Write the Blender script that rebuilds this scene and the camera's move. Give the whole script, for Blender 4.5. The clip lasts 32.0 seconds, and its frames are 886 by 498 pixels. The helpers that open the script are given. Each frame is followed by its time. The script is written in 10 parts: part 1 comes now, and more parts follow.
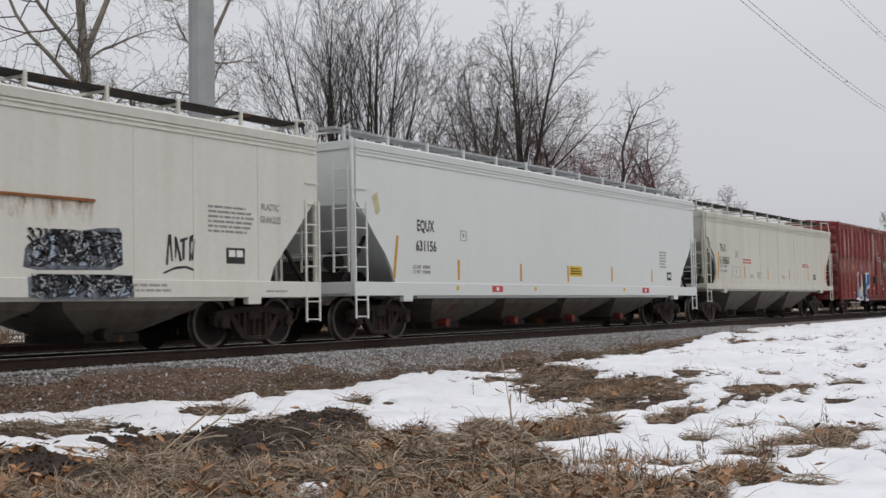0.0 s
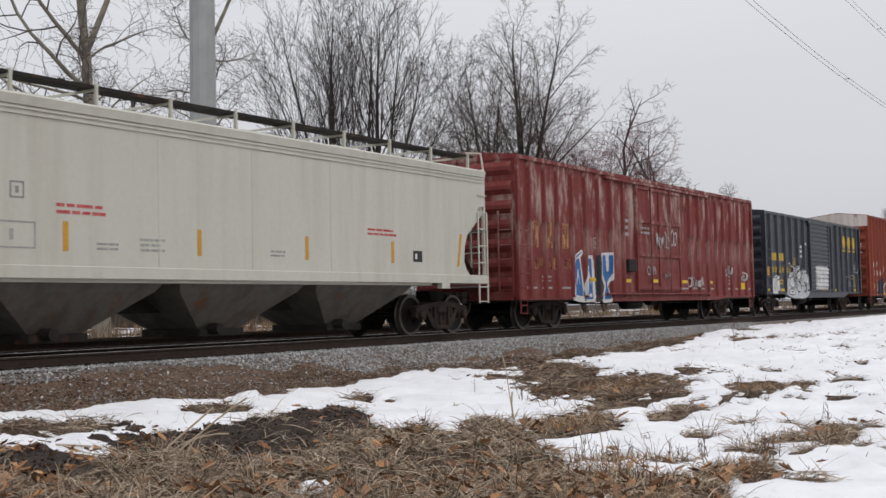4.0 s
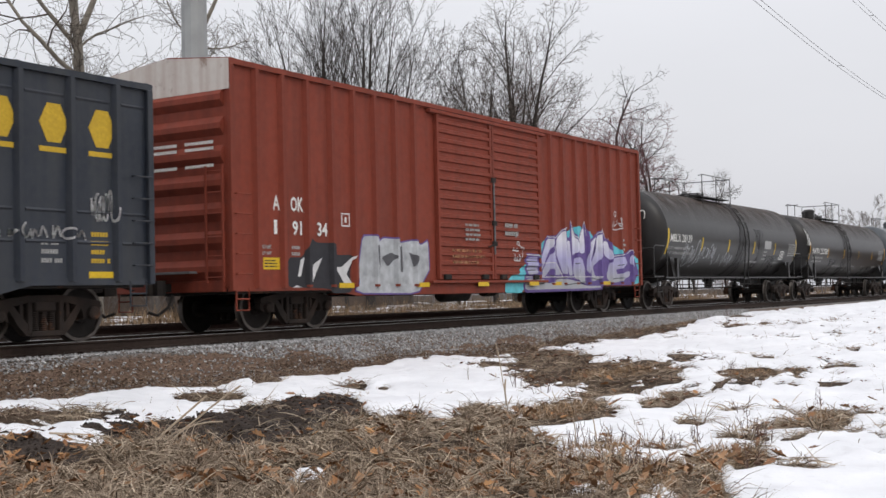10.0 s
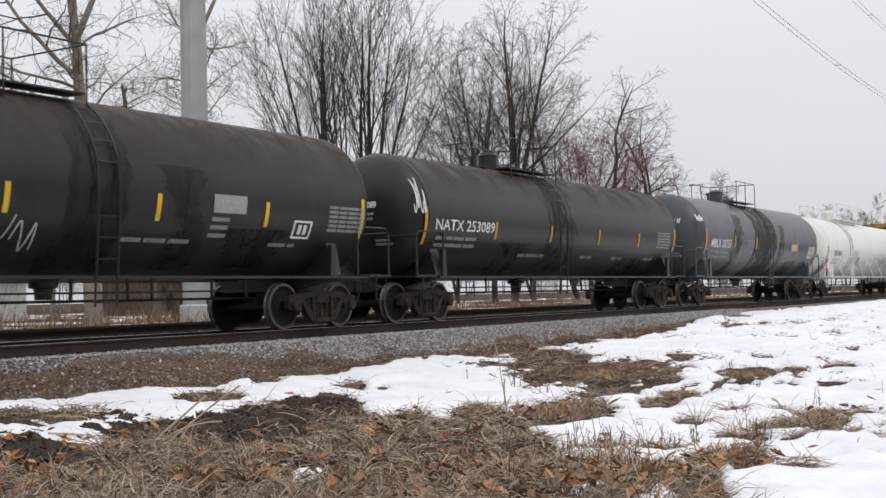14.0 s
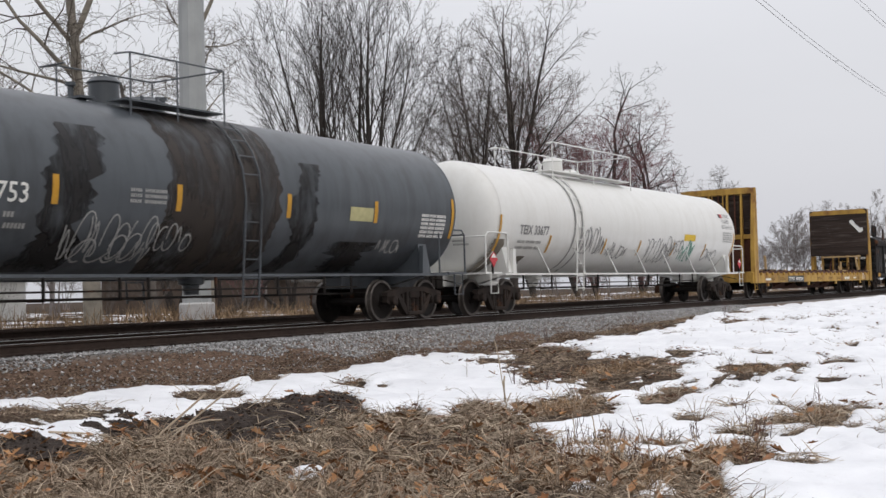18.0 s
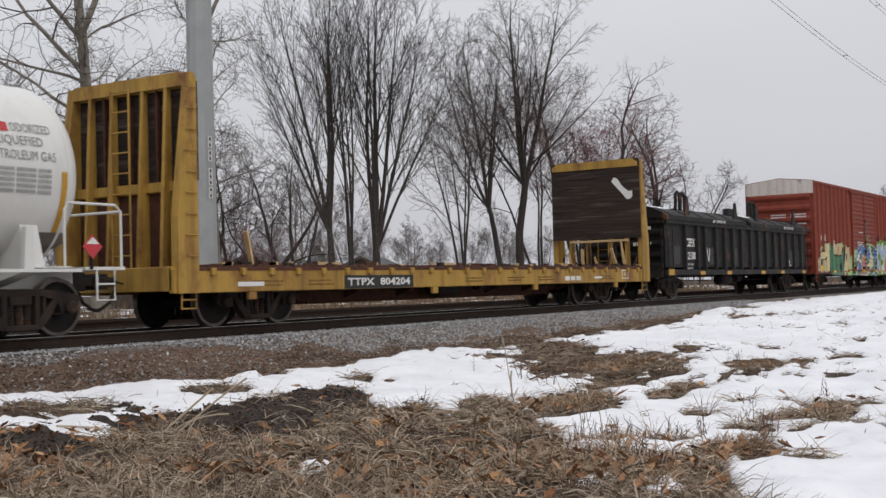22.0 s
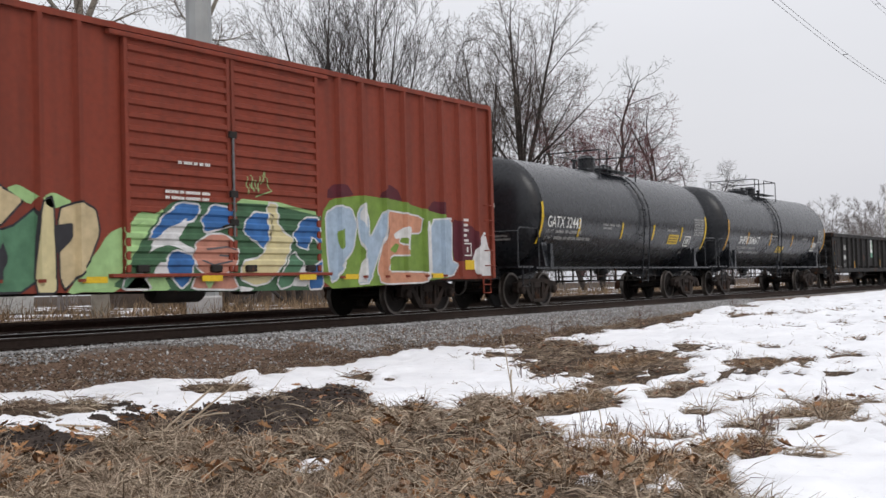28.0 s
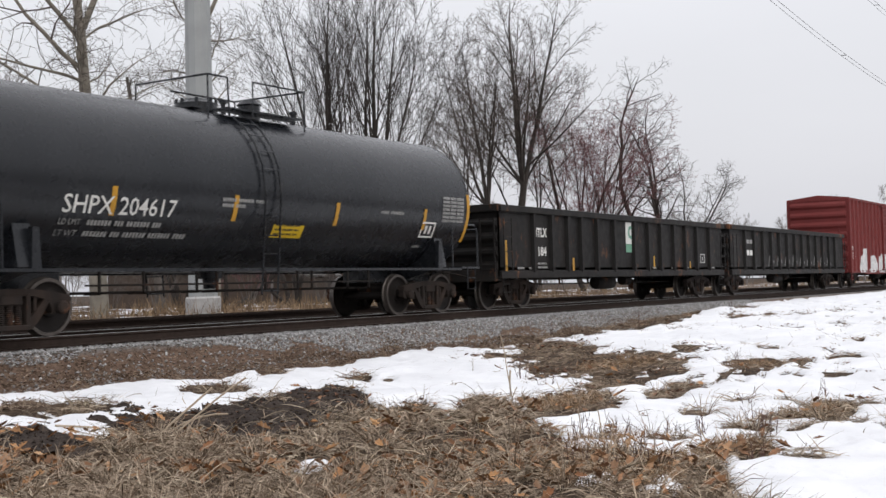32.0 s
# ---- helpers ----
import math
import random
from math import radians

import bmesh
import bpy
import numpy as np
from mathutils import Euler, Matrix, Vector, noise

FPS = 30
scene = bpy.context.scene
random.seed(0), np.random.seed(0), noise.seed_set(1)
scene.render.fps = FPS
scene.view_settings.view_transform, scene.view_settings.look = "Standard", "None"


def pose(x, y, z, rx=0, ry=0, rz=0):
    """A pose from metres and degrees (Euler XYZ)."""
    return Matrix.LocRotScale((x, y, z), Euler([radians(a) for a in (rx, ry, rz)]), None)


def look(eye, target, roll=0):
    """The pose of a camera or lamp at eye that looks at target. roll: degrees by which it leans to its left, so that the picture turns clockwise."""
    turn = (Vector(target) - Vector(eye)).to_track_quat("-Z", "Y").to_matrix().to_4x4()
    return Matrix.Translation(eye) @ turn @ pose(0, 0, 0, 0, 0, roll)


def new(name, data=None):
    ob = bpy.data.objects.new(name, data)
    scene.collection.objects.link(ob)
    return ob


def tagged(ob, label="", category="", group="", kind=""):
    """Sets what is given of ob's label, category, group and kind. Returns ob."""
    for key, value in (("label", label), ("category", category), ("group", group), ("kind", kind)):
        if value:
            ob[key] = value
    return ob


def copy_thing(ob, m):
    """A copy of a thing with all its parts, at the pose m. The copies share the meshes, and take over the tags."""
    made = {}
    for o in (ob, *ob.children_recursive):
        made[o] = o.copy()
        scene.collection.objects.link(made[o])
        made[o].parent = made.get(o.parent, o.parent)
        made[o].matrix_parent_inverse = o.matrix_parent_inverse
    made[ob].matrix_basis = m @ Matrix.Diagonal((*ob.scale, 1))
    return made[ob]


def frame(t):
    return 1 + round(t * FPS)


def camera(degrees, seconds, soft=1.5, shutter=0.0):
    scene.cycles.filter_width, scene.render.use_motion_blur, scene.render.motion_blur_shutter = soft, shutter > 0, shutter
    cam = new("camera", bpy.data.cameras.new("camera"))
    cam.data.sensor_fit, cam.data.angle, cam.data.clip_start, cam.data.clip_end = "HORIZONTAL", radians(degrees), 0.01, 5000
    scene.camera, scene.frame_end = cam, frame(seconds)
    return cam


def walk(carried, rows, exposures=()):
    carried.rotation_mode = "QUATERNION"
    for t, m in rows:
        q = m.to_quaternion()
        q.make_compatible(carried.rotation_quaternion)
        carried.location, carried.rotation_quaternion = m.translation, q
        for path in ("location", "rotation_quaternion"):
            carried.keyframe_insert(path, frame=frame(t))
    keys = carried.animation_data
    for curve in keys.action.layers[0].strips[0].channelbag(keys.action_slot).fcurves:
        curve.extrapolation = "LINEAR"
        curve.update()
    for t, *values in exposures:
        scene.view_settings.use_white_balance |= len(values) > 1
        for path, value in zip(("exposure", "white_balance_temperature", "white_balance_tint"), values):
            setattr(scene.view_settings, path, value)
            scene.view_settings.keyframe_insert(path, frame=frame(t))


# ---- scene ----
# World: x runs along the railway, y across it, z = 0 on top of the running rails.
EYE = (0.0, -15.918, 0.613)


def aim(yaw, pitch, roll):
    """Pose of the hand-held camera: degrees from the track's direction, upwards, and lean."""
    return pose(*EYE, 90 + pitch, 0, yaw - 90) @ pose(0, 0, 0, 0, 0, -roll)


cam = camera(40.77, 32.0, shutter=0.12)
walk(cam, [(t, aim(a, b, c)) for t, a, b, c in (
    (0, 32.336, 2.923, 1.104), (1, 32.336, 2.923, 1.104), (2, 32.385, 2.885, 1.03), (2.5, 32.382, 2.833, 1.045),
    (3, 32.377, 2.806, 1.103), (3.5, 32.383, 2.82, 1.169), (5.5, 32.446, 2.795, 1.166), (6, 32.453, 2.798, 1.14),
    (7, 32.443, 2.788, 1.19), (7.5, 32.385, 2.638, 1.17), (8, 32.299, 2.431, 1.09), (8.5, 32.212, 2.298, 1.13),
    (9, 32.14, 2.22, 1.23), (9.5, 32.093, 2.204, 1.296), (10, 32.083, 2.206, 1.332), (11, 32.08, 2.218, 1.35),
    (12, 32.055, 2.21, 1.28), (13, 32.041, 2.206, 1.32), (14, 32.036, 2.197, 1.37), (14.5, 32.03, 2.174, 1.39),
    (16.5, 31.973, 2.093, 1.67), (17.5, 31.991, 2.087, 1.647), (18, 32.005, 2.066, 1.59), (18.5, 32.043, 2.015, 1.55),
    (19, 32.091, 1.981, 1.55), (19.5, 32.131, 1.946, 1.595), (20, 32.191, 1.921, 1.615), (20.5, 32.229, 1.91, 1.615),
    (21, 32.29, 1.877, 1.57), (21.5, 32.326, 1.846, 1.54), (22, 32.355, 1.826, 1.52), (23, 32.377, 1.815, 1.53),
    (24, 32.389, 1.811, 1.545), (25, 32.397, 1.793, 1.48), (25.5, 32.405, 1.786, 1.475), (27.5, 32.376, 1.765, 1.535),
    (28, 32.35, 1.774, 1.536), (29, 32.314, 1.793, 1.551), (30, 32.309, 1.828, 1.55), (31, 32.308, 1.827, 1.48),
    (32, 32.3, 1.81, 1.52))],
     exposures=((0, -0.42), (3.5, -0.34), (5.5, -0.10), (14.5, -0.10), (17.5, -0.16), (19, -0.24), (21, -0.36), (23, -0.34), (24, -0.22), (27.5, -0.10), (32, -0.06)))

# overcast winter daylight
world = bpy.data.worlds.new("sky")
scene.world = world
world.use_nodes = True
wn, wl = world.node_tree.nodes, world.node_tree.links
wn.clear()
w_out, w_bg = wn.new("ShaderNodeOutputWorld"), wn.new("ShaderNodeBackground")
w_sky = wn.new("ShaderNodeTexSky")
w_sky.sky_type, w_sky.sun_disc = "NISHITA", False
w_sky.sun_elevation, w_sky.sun_rotation = radians(32), radians(200)
w_sky.air_density, w_sky.dust_density = 2.0, 4.0
w_dim = wn.new("ShaderNodeMixRGB")
w_dim.blend_type = "MULTIPLY"
w_dim.inputs[0].default_value = 1.0
w_dim.inputs[2].default_value = (0.10, 0.10, 0.10, 1)
w_coord = wn.new("ShaderNodeTexCoord")
w_sep = wn.new("ShaderNodeSeparateXYZ")
w_ramp = wn.new("ShaderNodeValToRGB")
w_ramp.color_ramp.elements[0].position, w_ramp.color_ramp.elements[0].color = 0.0, (0.742, 0.752, 0.812, 1)
w_ramp.color_ramp.elements[1].position, w_ramp.color_ramp.elements[1].color = 1.0, (1.56, 1.55, 1.62, 1)
w_noise = wn.new("ShaderNodeTexNoise")
w_noise.inputs["Scale"].default_value, w_noise.inputs["Detail"].default_value = 2.2, 5
w_map = wn.new("ShaderNodeMapping")
w_map.inputs["Scale"].default_value = (1, 1, 4)
w_cloud = wn.new("ShaderNodeMapRange")
w_cloud.inputs[3].default_value, w_cloud.inputs[4].default_value = 0.94, 1.06
w_mul = wn.new("ShaderNodeMixRGB")
w_mul.blend_type = "MULTIPLY"
w_mul.inputs[0].default_value = 1.0
w_mix = wn.new("ShaderNodeMixRGB")
w_mix.inputs[0].default_value = 0.9
wl.new(w_coord.outputs["Generated"], w_sep.inputs[0])
wl.new(w_sep.outputs["Z"], w_ramp.inputs[0])
wl.new(w_coord.outputs["Generated"], w_map.inputs[0])
wl.new(w_map.outputs[0], w_noise.inputs["Vector"])
wl.new(w_noise.outputs[0], w_cloud.inputs[0])
wl.new(w_ramp.outputs[0], w_mul.inputs[1])
wl.new(w_cloud.outputs[0], w_mul.inputs[2])
wl.new(w_sky.outputs[0], w_dim.inputs[1])
wl.new(w_dim.outputs[0], w_mix.inputs[1])
wl.new(w_mul.outputs[0], w_mix.inputs[2])
wl.new(w_mix.outputs[0], w_bg.inputs[0])
w_bg.inputs[1].default_value = 1.0
wl.new(w_bg.outputs[0], w_out.inputs[0])
sun = new("sun", bpy.data.lights.new("sun", "SUN"))
sun.data.energy, sun.data.angle, sun.data.color = 0.7, radians(25), (1.0, 0.97, 0.93)
sun.matrix_world = look((0, -20, 30), (12, 4, 0))


# ---- materials ----
def tree_of(name):
    m = bpy.data.materials.new(name)
    m.use_nodes = True
    t = m.node_tree
    return m, t, t.nodes["Principled BSDF"]


def node(t, kind, **sockets):
    n = t.nodes.new("ShaderNode" + kind)
    for k, v in sockets.items():
        n.inputs[k.replace("_", " ")].default_value = v
    return n


def noise_of(t, vec, scale, detail=4, stretch=(1, 1, 1), rough=0.55):
    """A noise value in metres of the thing's own space, stretched along its axes."""
    mp = node(t, "Mapping")
    mp.inputs["Scale"].default_value = stretch
    t.links.new(vec, mp.inputs["Vector"])
    n = node(t, "TexNoise", Scale=scale, Detail=detail, Roughness=rough)
    t.links.new(mp.outputs[0], n.inputs["Vector"])
    return n.outputs["Fac"]


def ramp(t, val, lo, hi, a=0.0, b=1.0):
    r = t.nodes.new("ShaderNodeMapRange")
    for i, x in enumerate((lo, hi, a, b)):
        r.inputs[i + 1].default_value = x
    t.links.new(val, r.inputs[0])
    return r.outputs[0]


def blend(t, fac, a, b, kind="MIX"):
    m = t.nodes.new("ShaderNodeMixRGB")
    m.blend_type = kind
    for i, x in enumerate((fac, a, b)):
        if hasattr(x, "is_linked"):
            t.links.new(x, m.inputs[i])
        elif i == 0:
            m.inputs[0].default_value = x
        else:
            m.inputs[i].default_value = (*x, 1) if len(x) == 3 else x
    return m.outputs[0]


def bump(t, bsdf, height, strength=0.3, distance=0.01):
    b = node(t, "Bump", Strength=strength, Distance=distance)
    t.links.new(height, b.inputs["Height"])
    t.links.new(b.outputs[0], bsdf.inputs["Normal"])


def place_of(t):
    """The thing's own coordinates, shifted by chance from thing to thing."""
    c, o = t.nodes.new("ShaderNodeTexCoord"), t.nodes.new("ShaderNodeObjectInfo")
    s = node(t, "VectorMath")
    s.operation = "MULTIPLY_ADD"
    s.inputs[1].default_value = (1, 1, 1)
    k = node(t, "VectorMath")
    k.operation = "SCALE"
    k.inputs[0].default_value = (17, 9, 5)
    t.links.new(o.outputs["Random"], k.inputs["Scale"])
    t.links.new(c.outputs["Object"], s.inputs[0])
    t.links.new(k.outputs[0], s.inputs[2])
    return s.outputs[0], o.outputs["Random"], c.outputs["Object"]


def paint(name, col, rough=0.55, dirt=(0.09, 0.075, 0.06), streak=0.25, rust=0.0, fade=0.15, grain=0.12, metal=0.0, relief=0.3):
    """Weathered vehicle paint: faded patches, dirt streaks down the sides, rust spots."""
    m, t, b = tree_of(name)
    vec, rnd, obj = place_of(t)
    c = blend(t, ramp(t, noise_of(t, obj, 0.45, 5), 0.3, 0.7, 0.0, fade), col, tuple(min(1, x * 1.5 + 0.05) for x in col))
    c = blend(t, ramp(t, noise_of(t, obj, 1.0, 6, (3.0, 3.0, 0.22)), 0.45, 0.75, 0.0, streak), c, dirt)
    c = blend(t, ramp(t, noise_of(t, vec, 9, 6), 0.4, 0.75, 0.0, grain), c, dirt)
    if rust:
        c = blend(t, ramp(t, noise_of(t, obj, 1.6, 8, (1, 1, 0.6), 0.68), 0.60 - rust * 0.1, 0.68, 0.0, 0.85), c, (0.16, 0.065, 0.03))
    t.links.new(c, b.inputs["Base Color"])
    t.links.new(ramp(t, noise_of(t, vec, 5, 5), 0.2, 0.8, rough - 0.33 * relief, rough + 0.5 * relief), b.inputs["Roughness"])
    b.inputs["Metallic"].default_value = metal
    b.inputs["Specular IOR Level"].default_value = 0.35 if rough < 0.5 else 0.22
    bump(t, b, noise_of(t, vec, 2.3, 5), relief, 0.014)
    return m


def plain(name, col, rough=0.7, vary=0.3, scale=6.0, metal=0.0, relief=0.3, depth=0.006, islands=False, other=None):
    """A surface with grain at two scales; islands: pieces of one mesh differ by chance."""
    m, t, b = tree_of(name)
    vec, rnd, obj = place_of(t)
    dark = tuple(x * (1 - vary) for x in col)
    lite = tuple(min(1, x * (1 + vary)) for x in col)
    c = blend(t, ramp(t, noise_of(t, vec, scale, 6), 0.3, 0.7), dark, lite)
    c = blend(t, ramp(t, noise_of(t, vec, scale * 0.13, 4), 0.35, 0.65, 0.0, 0.5), c, dark)
    if islands:
        g = t.nodes.new("ShaderNodeNewGeometry")
        v = g.outputs["Random Per Island"]
        c = blend(t, ramp(t, v, 0, 1, 0.0, 0.85), c, other or tuple(min(1, x * 1.9) for x in col))
        w = node(t, "Math")
        w.operation = "MULTIPLY"
        w.inputs[1].default_value = 7.31
        t.links.new(v, w.inputs[0])
        f = node(t, "Math")
        f.operation = "FRACT"
        t.links.new(w.outputs[0], f.inputs[0])
        c = blend(t, ramp(t, f.outputs[0], 0.1, 1, 0.0, 0.75), c, tuple(x * 0.28 for x in col))
    t.links.new(c, b.inputs["Base Color"])
    b.inputs["Roughness"].default_value = rough
    b.inputs["Metallic"].default_value = metal
    b.inputs["Specular IOR Level"].default_value = 0.3
    if relief:
        bump(t, b, noise_of(t, vec, scale * 1.7, 6), relief, depth)
    return m


def worn(m, lo, hi, scale=3.0, low=None, high=None):
    """Lets a coat wear through in patches; low, high: heights between which it sets in."""
    t = m.node_tree
    c = t.nodes.new("ShaderNodeTexCoord").outputs["Object"]
    a = ramp(t, noise_of(t, c, scale, 6, (1.4, 1.0, 0.6), 0.65), lo, hi)
    if low is not None:
        sep = node(t, "SeparateXYZ")
        t.links.new(c, sep.inputs[0])
        k = node(t, "Math")
        k.operation = "MULTIPLY"
        t.links.new(a, k.inputs[0])
        t.links.new(ramp(t, sep.outputs["Z"], low, high), k.inputs[1])
        a = k.outputs[0]
    t.links.new(a, t.nodes["Principled BSDF"].inputs["Alpha"])
    return m


WHITE_HOPPER = paint("aged white paint", (0.61, 0.61, 0.56), 0.5, (0.34, 0.30, 0.23), 0.16, 0.0, 0.1, 0.10, relief=0.12)
# dirt and the shade under the car are both put into this colour
HOPPER_GRIME_SHADE = paint("grimy hopper paint darkened for shade", (0.13, 0.122, 0.108), 0.6, (0.07, 0.058, 0.046), 0.75, 0.25, 0.1, 0.35)
NEW_WHITE = paint("pale grey paint", (0.615, 0.64, 0.63), 0.4, (0.40, 0.41, 0.39), 0.07, 0.0, 0.08, 0.06, relief=0.10)
CREAM = paint("cream paint", (0.51, 0.505, 0.447), 0.5, (0.30, 0.265, 0.21), 0.30, 0.0, 0.1, 0.10, relief=0.12)


def chalky(name, col, chalk, soot):
    """Old oxide paint: chalked in ragged upright clouds above, sooty smears and rust spots below."""
    m, t, b = tree_of(name)
    vec, rnd, obj = place_of(t)
    sep = node(t, "SeparateXYZ")
    t.links.new(obj, sep.inputs[0])
    c = blend(t, ramp(t, noise_of(t, obj, 0.5, 5), 0.3, 0.7, 0.0, 0.35), col, tuple(x * 1.45 for x in col))
    high = ramp(t, sep.outputs["Z"], 1.6, 3.9, 0.12, 1.0)
    cloud = ramp(t, noise_of(t, obj, 1.3, 7, (1.7, 1.0, 0.55), 0.66), 0.49, 0.62, 0.0, 0.95)
    fac = node(t, "Math")
    fac.operation = "MULTIPLY"
    t.links.new(high, fac.inputs[0])
    t.links.new(cloud, fac.inputs[1])
    c = blend(t, fac.outputs[0], c, chalk)
    c = blend(t, ramp(t, noise_of(t, obj, 1.0, 6, (4.0, 4.0, 0.25)), 0.52, 0.80, 0.0, 0.18), c, chalk)
    c = blend(t, ramp(t, noise_of(t, obj, 1.7, 7, (1, 1, 0.9), 0.65), 0.60, 0.72, 0.0, 0.75), c, soot)
    c = blend(t, ramp(t, noise_of(t, obj, 0.9, 8, (1.3, 1, 0.6), 0.7), 0.64, 0.72, 0.0, 0.8), c, (0.27, 0.10, 0.035))
    c = blend(t, ramp(t, noise_of(t, vec, 11, 6), 0.4, 0.75, 0.0, 0.2), c, soot)
    t.links.new(c, b.inputs["Base Color"])
    t.links.new(ramp(t, noise_of(t, vec, 5, 5), 0.2, 0.8, 0.55, 0.8), b.inputs["Roughness"])
    b.inputs["Specular IOR Level"].default_value = 0.25
    bump(t, b, noise_of(t, vec, 2.3, 5), 0.35, 0.015)
    return m


FADED_RED = chalky("faded oxide red paint", (0.155, 0.030, 0.027), (0.44, 0.33, 0.29), (0.055, 0.022, 0.020))
NAVY = paint("dark blue-grey paint", (0.0115, 0.0165, 0.0275), 0.36, (0.052, 0.054, 0.054), 0.60, 0.0, 0.40, 0.28, relief=0.2)
BRICK_RED = paint("brick red paint", (0.215, 0.043, 0.024), 0.6, (0.075, 0.026, 0.019), 0.50, 0.0, 0.10, 0.25)
DEEP_RED = paint("deep red paint", (0.16, 0.028, 0.026), 0.55, (0.08, 0.02, 0.02), 0.3, 0.0, 0.1)
BLACK = paint("dusty black paint", (0.014, 0.0132, 0.0132), 0.34, (0.040, 0.034, 0.030), 0.3, 0.0, 0.12, 0.10, relief=0.05)
# the paler patches put cloudy sky reflections into the black
CLEAN_BLACK = paint("clean black paint", (0.0075, 0.0092, 0.0122), 0.27, (0.020, 0.020, 0.022), 0.22, 0.0, 0.22, 0.06, relief=0.06)
GREY_BLACK = paint("blue-black paint", (0.064, 0.073, 0.083), 0.33, (0.02, 0.02, 0.02), 0.55, 0.0, 0.2, 0.08, relief=0.05)
GONDOLA = paint("dull black paint", (0.0105, 0.0098, 0.0095), 0.62, (0.034, 0.028, 0.024), 0.4, 0.1, 0.05)
TANK_WHITE = paint("white tank paint", (0.68, 0.68, 0.655), 0.35, (0.40, 0.37, 0.31), 0.18, 0.0, 0.1, 0.08, relief=0.06)
YELLOW = paint("worn yellow paint", (0.42, 0.255, 0.055), 0.6, (0.085, 0.040, 0.020), 0.72, 0.9, 0.1)
ROOF_BAND = paint("worn white band", (0.60, 0.56, 0.52), 0.6, (0.3, 0.16, 0.12), 0.6, 0.2, 0.1)
DARK_STEEL = paint("grimy steel", (0.014, 0.012, 0.011), 0.75, (0.040, 0.030, 0.024), 0.5, 0.2, 0.2)
TRUCK_STEEL = paint("rusty cast steel", (0.020, 0.0155, 0.0135), 0.85, (0.060, 0.041, 0.032), 0.6, 0.3, 0.2)
WHEEL_STEEL = plain("brown wheel steel", (0.016, 0.0125, 0.011), 0.7, 0.3, 8, 0.2)
RIM_STEEL = plain("bright wheel rim", (0.12, 0.105, 0.095), 0.45, 0.3, 8, 0.7)
GRATING = plain("grey galvanised walkway", (0.17, 0.175, 0.18), 0.6, 0.3, 9, 0.4)
PALE_GRATING = plain("pale galvanised walkway", (0.36, 0.37, 0.38), 0.6, 0.3, 9, 0.2)
WHITE_MARK = plain("white stencil paint", (0.72, 0.72, 0.69), 0.6, 0.12, 20, 0, 0)
BLACK_MARK = plain("black stencil paint", (0.03, 0.03, 0.03), 0.6, 0.2, 20, 0, 0)
GREY_MARK = plain("grey stencil paint", (0.25, 0.25, 0.25), 0.6, 0.2, 20, 0, 0)
DIM_MARK = plain("dim stencil paint", (0.33, 0.33, 0.32), 0.6, 0.2, 20, 0, 0)
YELLOW_MARK = plain("yellow reflective tape", (0.66, 0.44, 0.02), 0.45, 0.12, 20, 0, 0)
ORANGE_MARK = plain("orange reflective tape", (0.52, 0.275, 0.03), 0.45, 0.15, 20, 0, 0)
GOLD_MARK = plain("gold lettering paint", (0.55, 0.36, 0.03), 0.6, 0.15, 20, 0, 0)
FADED_GOLD = worn(plain("faded gold lettering", (0.40, 0.19, 0.095), 0.6, 0.2, 12, 0, 0), 0.34, 0.62, 4.0)
RED_MARK = plain("red decal", (0.50, 0.05, 0.06), 0.5, 0.15, 20, 0, 0)
SPRAY_BLUE = plain("blue spray paint", (0.035, 0.13, 0.34), 0.6, 0.25, 5, 0, 0)
SPRAY_PALE = plain("pale blue spray paint", (0.33, 0.42, 0.52), 0.6, 0.2, 5, 0, 0)
SPRAY_WHITE = plain("white spray paint", (0.62, 0.62, 0.62), 0.6, 0.2, 5, 0, 0)
SPRAY_SILVER = plain("silver spray paint", (0.46, 0.48, 0.50), 0.5, 0.35, 5, 0, 0)
SPRAY_LILAC = plain("lilac spray paint", (0.44, 0.42, 0.66), 0.6, 0.2, 5, 0, 0)
SPRAY_VIOLET = plain("violet spray paint", (0.13, 0.085, 0.27), 0.6, 0.2, 5, 0, 0)
SPRAY_TEAL = plain("teal spray paint", (0.12, 0.50, 0.58), 0.6, 0.2, 5, 0, 0)
SPRAY_GREEN = plain("green spray paint", (0.17, 0.27, 0.05), 0.6, 0.25, 5, 0, 0)
SPRAY_DKGREEN = plain("dark green spray paint", (0.05, 0.12, 0.06), 0.6, 0.25, 5, 0, 0)
SPRAY_TAN = plain("tan spray paint", (0.52, 0.42, 0.25), 0.6, 0.2, 5, 0, 0)
SPRAY_PINK = plain("salmon spray paint", (0.46, 0.21, 0.15), 0.6, 0.2, 5, 0, 0)
SPRAY_BLACK = plain("black spray paint", (0.03, 0.03, 0.035), 0.6, 0.2, 5, 0, 0)
SPRAY_MAROON = plain("maroon spray paint", (0.085, 0.012, 0.02), 0.6, 0.2, 5, 0, 0)


